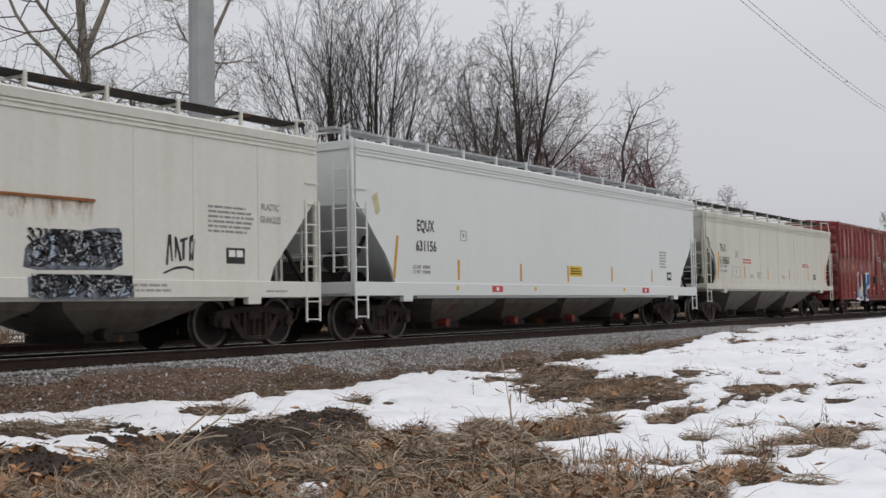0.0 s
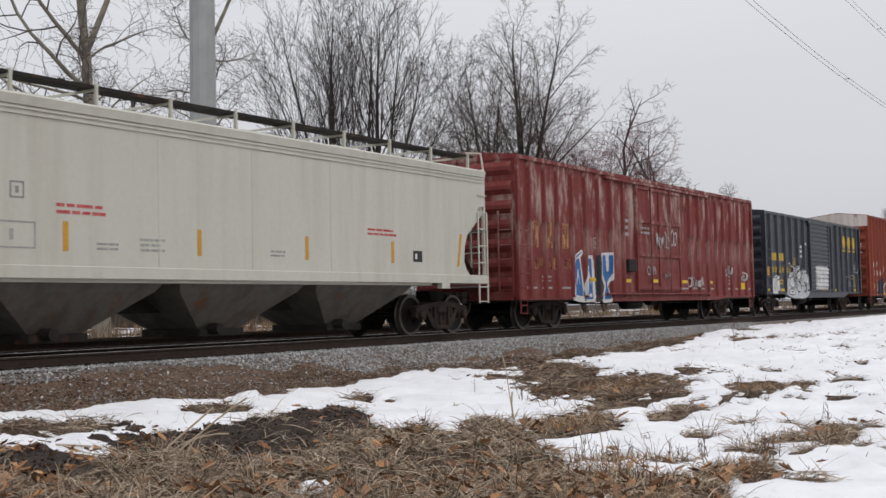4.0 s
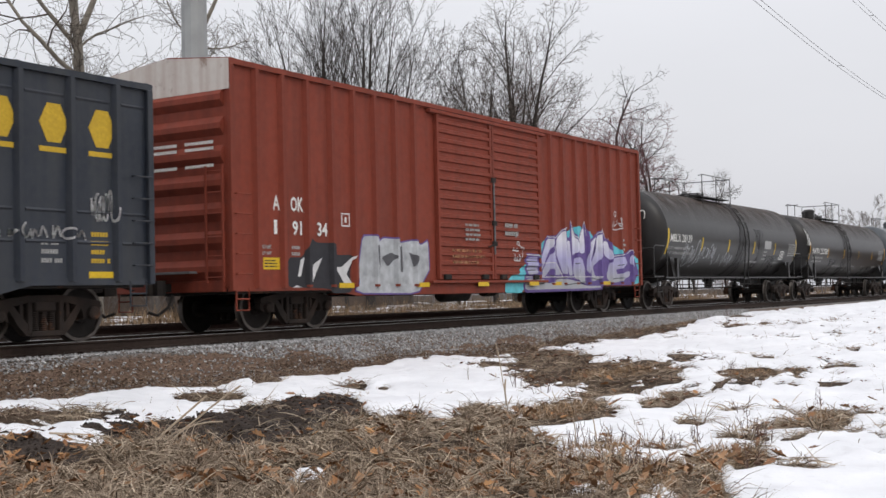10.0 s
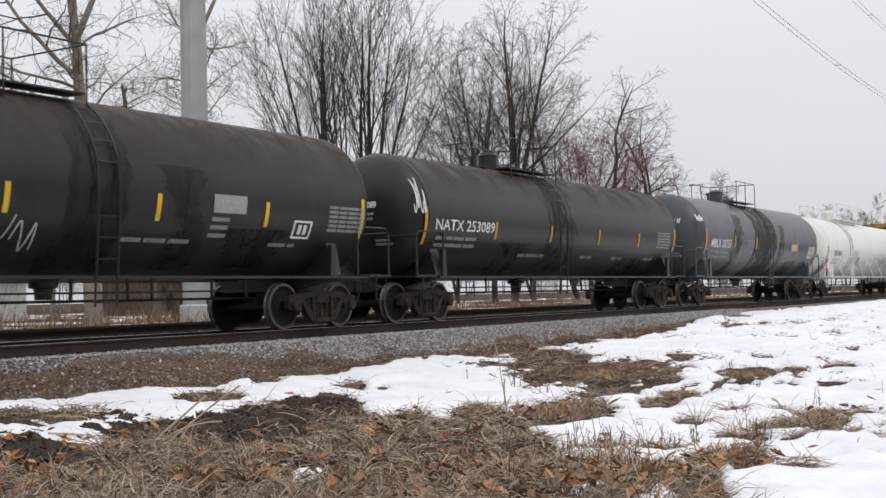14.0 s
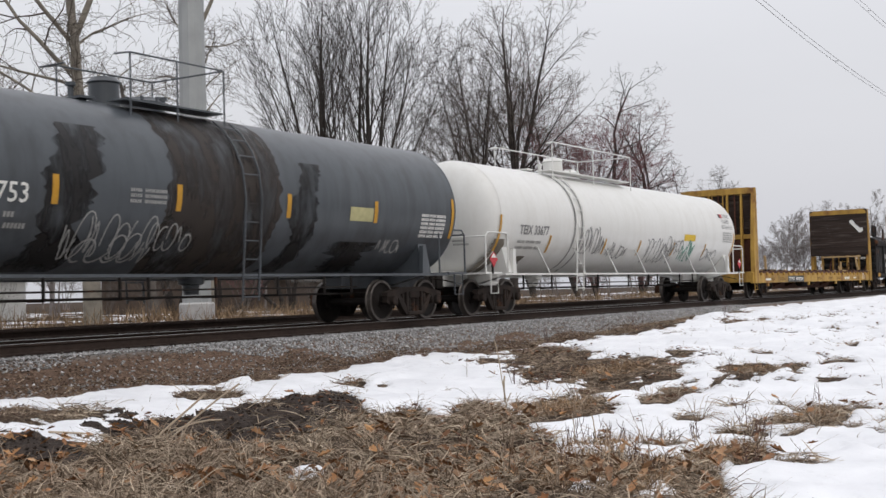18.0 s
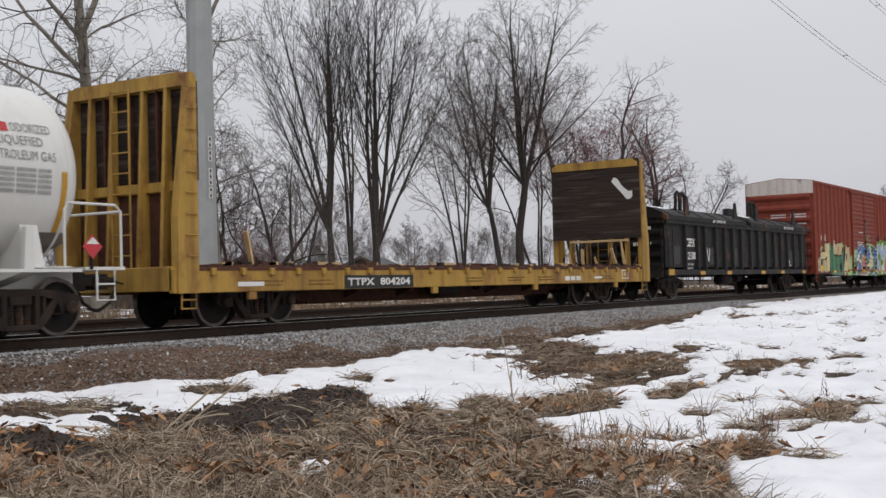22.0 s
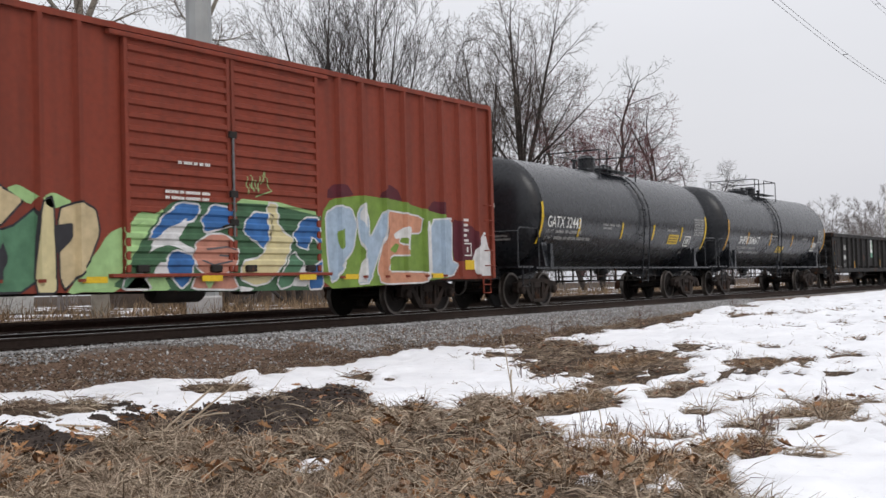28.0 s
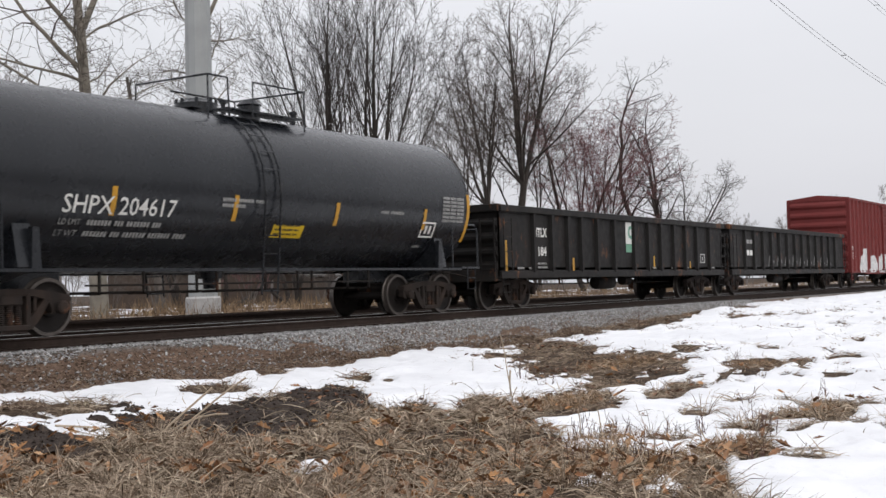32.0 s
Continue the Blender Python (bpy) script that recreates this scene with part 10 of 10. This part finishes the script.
for x in (-7.2, -6.6, 1.6, 3.2, 4.4, 6.9):
    lines(P0, x, x + 0.4, 0.98, 1.08, -yP, 1, DIM_MARK, 71 + int(x))
for x in (-6.4, -6.0):
    block(Q0, x + 0.1, x + 0.4, 1.5, 1.7, -yQ, WHITE_MARK, "white_letter_block")
    block(Q0, x + 0.1, x + 0.4, 1.95, 2.1, -yQ, DIM_MARK, "white_letter_block")
for i in range(9):
    x = -3.6 + 1.1 * i
    sprayed([[(a, b) for a, b in ((x, 1.1), (x + 0.3, 1.9 - 0.1 * (i % 3)), (x + 0.36, 1.9 - 0.1 * (i % 3)), (x + 0.06, 1.1))], [(x + 0.35, 1.85), (x + 0.7, 1.2), (x + 0.76, 1.2), (x + 0.41, 1.85)]], [(-99, 99, -yQ)], DIM_MARK, Q0, "tag")
block(R0, -8.6, -8.3, 1.9, 2.1, -yR, WHITE_MARK)
lines(R0, -8.6, -7.9, 1.4, 1.8, -yR, 3, WHITE_MARK, 80)


# tank markings
def stain(c, skin, x0, x1, z0, z1, material, seed, n=48, ragged=0.25, name="stain", slope=0.0):
    """A dark spill down the shell with uneven edges."""
    r = random.Random(seed)
    s, vs = Solid(), []
    a = b = 0.0
    for i in range(n + 1):
        z = z0 + (z1 - z0) * i / n
        a = 0.93 * a + 0.45 * ragged * r.uniform(-1, 1)
        b = 0.93 * b + 0.45 * ragged * r.uniform(-1, 1)
        vs += [skin(x0 + a + slope * i / n, z, 0.004), skin(x1 + b + slope * i / n, z, 0.004)]
    s.add(vs, [(2 * i, 2 * i + 1, 2 * i + 3, 2 * i + 2) for i in range(n)])
    return part(name, s, material, c)




def thin_stain(name, col, rough, lo, hi):
    """A smear that lets the paint through in soft patches."""
    m = plain(name, col, rough, 0.35, 3, 0, 0)
    t = m.node_tree
    c = t.nodes.new("ShaderNodeTexCoord").outputs["Object"]
    t.links.new(ramp(t, noise_of(t, c, 1.5, 6, (1.6, 1.0, 0.45), 0.6), lo, hi), t.nodes["Principled BSDF"].inputs["Alpha"])
    return m


SPILL = thin_stain("black spill", (0.011, 0.010, 0.010), 0.35, 0.34, 0.56)
BROWN_SPILL = thin_stain("brown spill", (0.035, 0.027, 0.022), 0.55, 0.30, 0.58)
# first black tank
tank_text(G0, gS, "MBLX 28139", 0.36, -10.48, 2.20, WHITE_MARK, 1.96, bold=0.004)
tank_text(G0, gS, "LD LMT", 0.13, -10.55, 1.95, DIM_MARK, 0.42)
tank_text(G0, gS, "LT WT", 0.13, -10.55, 1.79, DIM_MARK, 0.42)
tank_bars(G0, gS, -10.0, 1.95, [0.5, 0.15, 0.4, 0.2], 0.08, DIM_MARK)
tank_bars(G0, gS, -10.0, 1.79, [0.45, 0.15, 0.4, 0.5, 0.2], 0.08, DIM_MARK)
on_tank(G0, gS, -10.72, -10.60, 1.78, 2.62, YELLOW_MARK, "reflective_strip", 8)
for x in (-7.42, -4.6, -1.6, 1.13):
    on_tank(G0, gS, x - 0.05, x + 0.05, 1.95, 2.40, YELLOW_MARK, "reflective_strip")
on_tank(G0, gS, 4.06, 4.16, 1.8, 2.62, YELLOW_MARK, "reflective_strip", 8)
on_tank(G0, gS, -0.30, 0.55, 2.15, 2.47, DIM_MARK, "label")
for z in (2.0, 1.86, 1.72):
    tank_bars(G0, gS, -0.3, z, [0.45], 0.07, DIM_MARK)
tank_bars(G0, gS, -2.3, 1.60, [0.5, 0.5, 0.5], 0.07, DIM_MARK)
tank_bars(G0, gS, 1.4, 1.60, [0.5, 0.2], 0.06, DIM_MARK)
for i in range(6):
    tank_bars(G0, gS, 3.0, 1.92 + 0.09 * i, [0.3, 0.25, 0.35, 0.2], 0.055, DIM_MARK, 0.03)
for x0, x1, z0, z1 in ((1.95, 2.5, 1.76, 1.80), (1.95, 2.5, 2.06, 2.10), (1.95, 2.0, 1.8, 2.06), (2.45, 2.5, 1.8, 2.06), (2.1, 2.2, 1.84, 2.02), (2.26, 2.36, 1.84, 2.02)):
    on_tank(G0, gS, x0, x1, z0, z1, WHITE_MARK, "frame_mark", 2)
tank_scrawl(G0, gS, loops(11, -9.0, 1.4, 1.8, 1.05, 5) + loops(12, -7.2, 1.7, 1.2, 0.5, 5) + loops(13, -6.0, 1.4, 2.1, 0.6, 4), SPRAY_SILVER, 0.03)
stain(G0, gS, -3.6, -2.3, 1.1, 3.9, SPILL, 3, ragged=0.12)
stain(G0, gS, -1.1, -0.2, 1.15, 2.9, SPILL, 4, ragged=0.2, slope=-0.4)
stain(G0, gS, 0.3, 1.6, 1.2, 1.9, SPILL, 5, ragged=0.2)
DUST_FILM = worn(plain("brown dust film", (0.060, 0.045, 0.038), 0.75, 0.3, 3, 0, 0), 0.20, 0.62, 0.8, 2.9, 3.75)
for c, sk, a, b, z in ((G0, gS, -10.70, 4.15, 4.0), (H0, hS, 6.80, 21.85, 3.90)):
    on_tank(c, sk, a, b, 2.85, z, DUST_FILM, "dust_film", 16)
# second black tank
tank_text(H0, hS, "NATX 253089", 0.36, 7.02, 2.10, WHITE_MARK, 2.69, bold=0.003)
tank_bars(H0, hS, 7.1, 1.88, [0.4, 0.8, 0.5], 0.08, DIM_MARK)
tank_bars(H0, hS, 7.1, 1.72, [0.4, 0.8, 0.5], 0.08, DIM_MARK)
on_tank(H0, hS, 6.55, 6.66, 1.75, 2.6, ORANGE_MARK, "reflective_strip", 8)
for x in (9.81, 12.82, 15.86, 18.79):
    on_tank(H0, hS, x - 0.05, x + 0.05, 1.95, 2.38, ORANGE_MARK, "reflective_strip")
on_tank(H0, hS, 21.7, 21.82, 1.75, 2.6, ORANGE_MARK, "reflective_strip", 8)
for i in range(6):
    tank_bars(H0, hS, 20.3, 1.95 + 0.09 * i, [0.3, 0.3, 0.4], 0.055, DIM_MARK, 0.03)
for x in (11.3, 12.0, 15.0, 17.2, 19.6):
    tank_bars(H0, hS, x, 1.55, [0.4, 0.3], 0.08, DIM_MARK)
stain(H0, hS, 12.6, 14.2, 1.1, 3.6, SPILL, 6, ragged=0.25)
stain(H0, hS, 10.4, 11.6, 1.1, 1.9, SPILL, 7, ragged=0.25)
stain(H0, hS, 18.0, 19.8, 1.1, 1.6, SPILL, 8, ragged=0.25)
tank_scrawl(H0, hS, loops(26, 6.1, 2.45, 0.55, 0.85, 4), WHITE_MARK, 0.035)
# blue-black tank
tank_text(I0, iS, "MBLX 28753", 0.42, 25.32, 2.10, WHITE_MARK, 2.09, bold=0.003)
tank_text(I0, iS, "LD LMT", 0.13, 25.25, 1.88, DIM_MARK, 0.42)
tank_text(I0, iS, "LT WT", 0.13, 25.25, 1.72, DIM_MARK, 0.42)
tank_bars(I0, iS, 25.8, 1.88, [0.5, 0.15, 0.4, 0.2], 0.08, DIM_MARK)
tank_bars(I0, iS, 25.8, 1.72, [0.45, 0.15, 0.5, 0.4], 0.08, DIM_MARK)
on_tank(I0, iS, 24.68, 24.80, 1.85, 2.75, ORANGE_MARK, "reflective_strip", 8)
for x in (27.9, 30.5, 33.4, 36.25):
    on_tank(I0, iS, x - 0.06, x + 0.06, 2.1, 2.55, ORANGE_MARK, "reflective_strip")
on_tank(I0, iS, 39.25, 39.36, 1.85, 2.75, ORANGE_MARK, "reflective_strip", 8)
on_tank(I0, iS, 35.35, 36.15, 2.12, 2.40, plain("pale yellow label", (0.45, 0.42, 0.22), 0.6, 0.15, 9, 0, 0), "label")
for i in range(6):
    tank_bars(I0, iS, 38.0, 1.85 + 0.09 * i, [0.3, 0.25, 0.4], 0.06, WHITE_MARK, 0.03)
for i in range(3):
    tank_bars(I0, iS, 29.4, 2.2 + 0.09 * i, [0.25, 0.5], 0.055, DIM_MARK)
tank_scrawl(I0, iS, loops(21, 28.2, 1.3, 1.9, 0.75, 7) + loops(27, 28.3, 1.25, 1.9, 0.5, 6) + loops(22, 30.0, 1.45, 1.0, 0.45, 5), DIM_MARK, 0.026)
tank_scrawl(I0, iS, loops(23, 24.0, 2.95, 0.62, 0.34, 6), WHITE_MARK, 0.045)
tank_scrawl(I0, iS, loops(24, 36.6, 1.5, 0.9, 0.3, 5), DIM_MARK, 0.03)
stain(I0, iS, 30.3, 33.1, 1.05, 4.0, BROWN_SPILL, 31, ragged=0.16)
stain(I0, iS, 27.6, 28.5, 1.1, 3.4, SPILL, 32, ragged=0.22, slope=0.5)
stain(I0, iS, 33.3, 34.0, 1.1, 3.2, SPILL, 33, ragged=0.2, slope=0.7)
stain(I0, iS, 35.0, 36.4, 1.1, 1.7, SPILL, 34, ragged=0.3)
# white pressure tank
tank_text(J0, jS, "TEIX 33677", 0.33, 42.69, 2.05, GREY_MARK, 1.64, bold=0.008)
tank_bars(J0, jS, 42.7, 1.82, [0.4, 0.5, 0.3], 0.07, DIM_MARK)
tank_bars(J0, jS, 42.7, 1.67, [0.4, 0.5, 0.3], 0.07, DIM_MARK)
on_tank(J0, jS, 41.62, 41.72, 1.6, 2.5, ORANGE_MARK, "reflective_strip", 8)
for x in (44.5, 48.1, 50.7, 53.6, 56.6):
    on_tank(J0, jS, x - 0.05, x + 0.05, 1.6, 2.05, ORANGE_MARK, "reflective_strip")
on_tank(J0, jS, 59.45, 59.55, 1.6, 2.5, ORANGE_MARK, "reflective_strip", 8)
on_tank(J0, jS, 54.4, 55.45, 2.12, 2.34, YELLOW_MARK, "warning_label")
tank_text(J0, jS, "ODORIZED", 0.20, 58.62, 3.06, GREY_MARK, 0.72)
on_tank(J0, jS, 58.20, 58.36, 3.05, 3.19, BLACK_MARK, "label", 2)
on_tank(J0, jS, 58.37, 58.58, 3.05, 3.19, RED_MARK, "label", 2)
tank_text(J0, jS, "LIQUEFIED", 0.20, 58.35, 2.86, GREY_MARK, 0.8)
tank_text(J0, jS, "PETROLEUM GAS", 0.20, 58.2, 2.64, GREY_MARK, 1.15)
for i in range(5):
    tank_bars(J0, jS, 58.3, 2.15 + 0.08 * i, [0.3, 0.35, 0.25], 0.05, DIM_MARK, 0.03)
tank_scrawl(J0, jS, loops(41, 46.4, 1.6, 1.6, 0.8, 8) + loops(42, 51.2, 1.4, 2.6, 0.8, 9) + loops(43, 48.4, 1.5, 1.4, 0.5, 5) + loops(44, 56.6, 1.5, 1.3, 0.5, 4), GREY_MARK, 0.034)
tank_scrawl(J0, jS, loops(45, 54.3, 1.45, 1.2, 0.7, 6), plain("green marker", (0.10, 0.30, 0.22), 0.6, 0.2, 9, 0, 0), 0.04)
tank_scrawl(J0, jS, loops(46, 53.0, 1.75, 1.4, 0.5, 5), DIM_MARK, 0.04)
for a, b, z, k in ((41.4, 42.0, 1.9, 51), (59.2, 59.7, 1.6, 52), (43.2, 43.5, 1.5, 53)):
    stain(J0, jS, a, b, 1.05, z, plain("sooty smear", (0.16, 0.14, 0.115), 0.7, 0.4, 3, 0, 0) if k == 51 else bpy.data.materials["sooty smear"], k, ragged=0.08)
for x in (45.9, 46.35):
    on_tank(J0, jS, x - 0.05, x + 0.05, 1.1, 3.8, DIM_MARK, "ladder_pad", 14)
for i in range(7):
    part("rail_bracket", Solid().tube([(43.9 + 2.2 * i - jU, -1.30, 1.75), (44.3 + 2.2 * i - jU, -1.46, 1.03)], 0.025, 5), TANK_WHITE, J0)
# clean black tank and its neighbour
for c, sk, name, wds, m, x0, w, strips, ends, lab in ((N0, nS, "GATX 32443", 1.99, YELLOW_MARK, 122.46, 0.42, (124.4, 127.3, 129.7, 132.1), (122.15, 134.3), (131.05, 131.9, 1.78, 2.08)),
                                                      (O0, oS, "SHPX 204617", 2.37, ORANGE_MARK, 138.05, 0.40, (139.03, 141.86, 144.82, 148.0), (136.72, 149.8), (143.0, 143.9, 1.62, 1.86))):
    tank_text(c, sk, name, w, x0, 2.10 if c is N0 else 1.90, WHITE_MARK, wds, bold=0.003)
    zz = 1.95 if c is N0 else 1.72
    tank_text(c, sk, "LD LMT", 0.13, x0, zz, DIM_MARK, 0.42)
    tank_text(c, sk, "LT WT", 0.13, x0, zz - 0.17, DIM_MARK, 0.42)
    tank_bars(c, sk, x0 + 0.55, zz, [0.5, 0.2, 0.5, 0.2], 0.08, DIM_MARK)
    tank_bars(c, sk, x0 + 0.55, zz - 0.17, [0.5, 0.2, 0.5, 0.5, 0.3], 0.08, DIM_MARK)
    for x in strips:
        on_tank(c, sk, x - 0.055, x + 0.055, 1.88, 2.34, m, "reflective_strip")
    for x in ends:
        on_tank(c, sk, x - 0.06, x + 0.06, 1.65, 2.75, m, "reflective_strip", 8)
    on_tank(c, sk, lab[0], lab[1], lab[2], lab[3], YELLOW_MARK, "warning_label")
    for i in range(3):
        tank_bars(c, sk, lab[0] + 0.06, lab[2] + 0.05 + 0.08 * i, [0.2, 0.3, 0.15], 0.035, BLACK_MARK, 0.03)
    e = ends[1] - 1.1
    for i in range(7):
        tank_bars(c, sk, e, 2.08 + 0.085 * i, [0.3, 0.25, 0.3], 0.06, DIM_MARK, 0.03)
    for a, b, z0, z1 in ((0, 0.55, 0, 0.04), (0, 0.55, 0.30, 0.34), (0, 0.05, 0.04, 0.30), (0.5, 0.55, 0.04, 0.30), (0.15, 0.24, 0.08, 0.26), (0.31, 0.40, 0.08, 0.26)):
        on_tank(c, sk, e - 0.75 + a, e - 0.75 + b, 1.72 + z0, 1.72 + z1, WHITE_MARK, "frame_mark", 2)
    tank_bars(c, sk, x0 + 3.45, 2.22, [0.35, 0.4, 0.3], 0.06, DIM_MARK)
    tank_bars(c, sk, x0 + 3.45, 2.12, [0.3, 0.25], 0.06, DIM_MARK)
    tank_bars(c, sk, ends[1] - 3.5, 2.18, [0.3, 0.5], 0.06, DIM_MARK)
    tank_bars(c, sk, ends[1] - 1.9, 1.5, [0.3], 0.05, DIM_MARK)
# writing on the rounded ends
for c, sk, text, m in ((G0, gS, "MBLX 28139", WHITE_MARK), (H0, hS, "NATX 253089", WHITE_MARK), (I0, iS, "MBLX 28753", WHITE_MARK), (J0, jS, "TEIX 33677", GREY_MARK), (N0, nS, "GATX 32443", WHITE_MARK), (O0, oS, "SHPX 204617", WHITE_MARK)):
    head_text(c, sk, text, 0.20, 0.55, 2.62, m, 0.95)
    head_marks(c, sk, 0.50, 2.45, [0.22, 0.30, 0.22], 0.06, DIM_MARK)
    head_marks(c, sk, 0.50, 2.34, [0.22, 0.35, 0.15], 0.06, DIM_MARK)
    head_marks(c, sk, -0.35, 1.85, [0.35], 0.05, DIM_MARK)
    head_marks(c, sk, -0.35, 1.76, [0.42], 0.05, DIM_MARK)
head_scrawl(G0, gS, loops(81, -0.65, 2.95, 1.1, 0.30, 6) + loops(82, 0.45, 2.92, 0.45, 0.32, 3), WHITE_MARK, 0.026)
head_scrawl(I0, iS, loops(83, -0.1, 2.9, 0.9, 0.34, 5), WHITE_MARK, 0.03)
# end numbers and diamond placards
for c, u, uc in ((J0, 60.0, jU), (J0, 41.2, jU)):
    x = u - uc
    p = part("placard", Solid().prism([(x - 0.19, 1.38), (x, 1.57), (x + 0.19, 1.38), (x, 1.19)], -1.505, -1.49), RED_MARK, c, "red and white diamond placard")
    part("placard_face", Solid().prism([(x - 0.13, 1.42), (x, 1.53), (x + 0.13, 1.42)], -1.51, -1.505), WHITE_MARK, p)
    part("placard_holder", Solid().box(x - 0.02, x + 0.02, -1.49, -1.44, 1.03, 1.42), DARK_STEEL, c)


# ---- the train runs by ----
def run(t):
    """How far the train has gone past its place at 16 s."""
    return 7.9057 * (t - 16) - 0.00466 * (t - 16) ** 2 / 2


def motions():
    times = [2.0 * i for i in range(17)]
    for c, u in CARS:
        walk(c, [(t, pose(u - run(t), 0, 0)) for t in times])
    for ob, u, y, z, ry, rz in LOOSE:
        walk(ob, [(t, pose(u - run(t), y, z, 0, ry, rz)) for t in times])
    steps = [i / 15 for i in range(481)]
    turns = [(t, math.degrees(run(t) / WHEEL_R)) for t in steps]
    for w, k in WHEELSETS:
        walk(w, [(t, pose(k, 0, WHEEL_R, 0, -a, 0)) for t, a in turns])


motions()
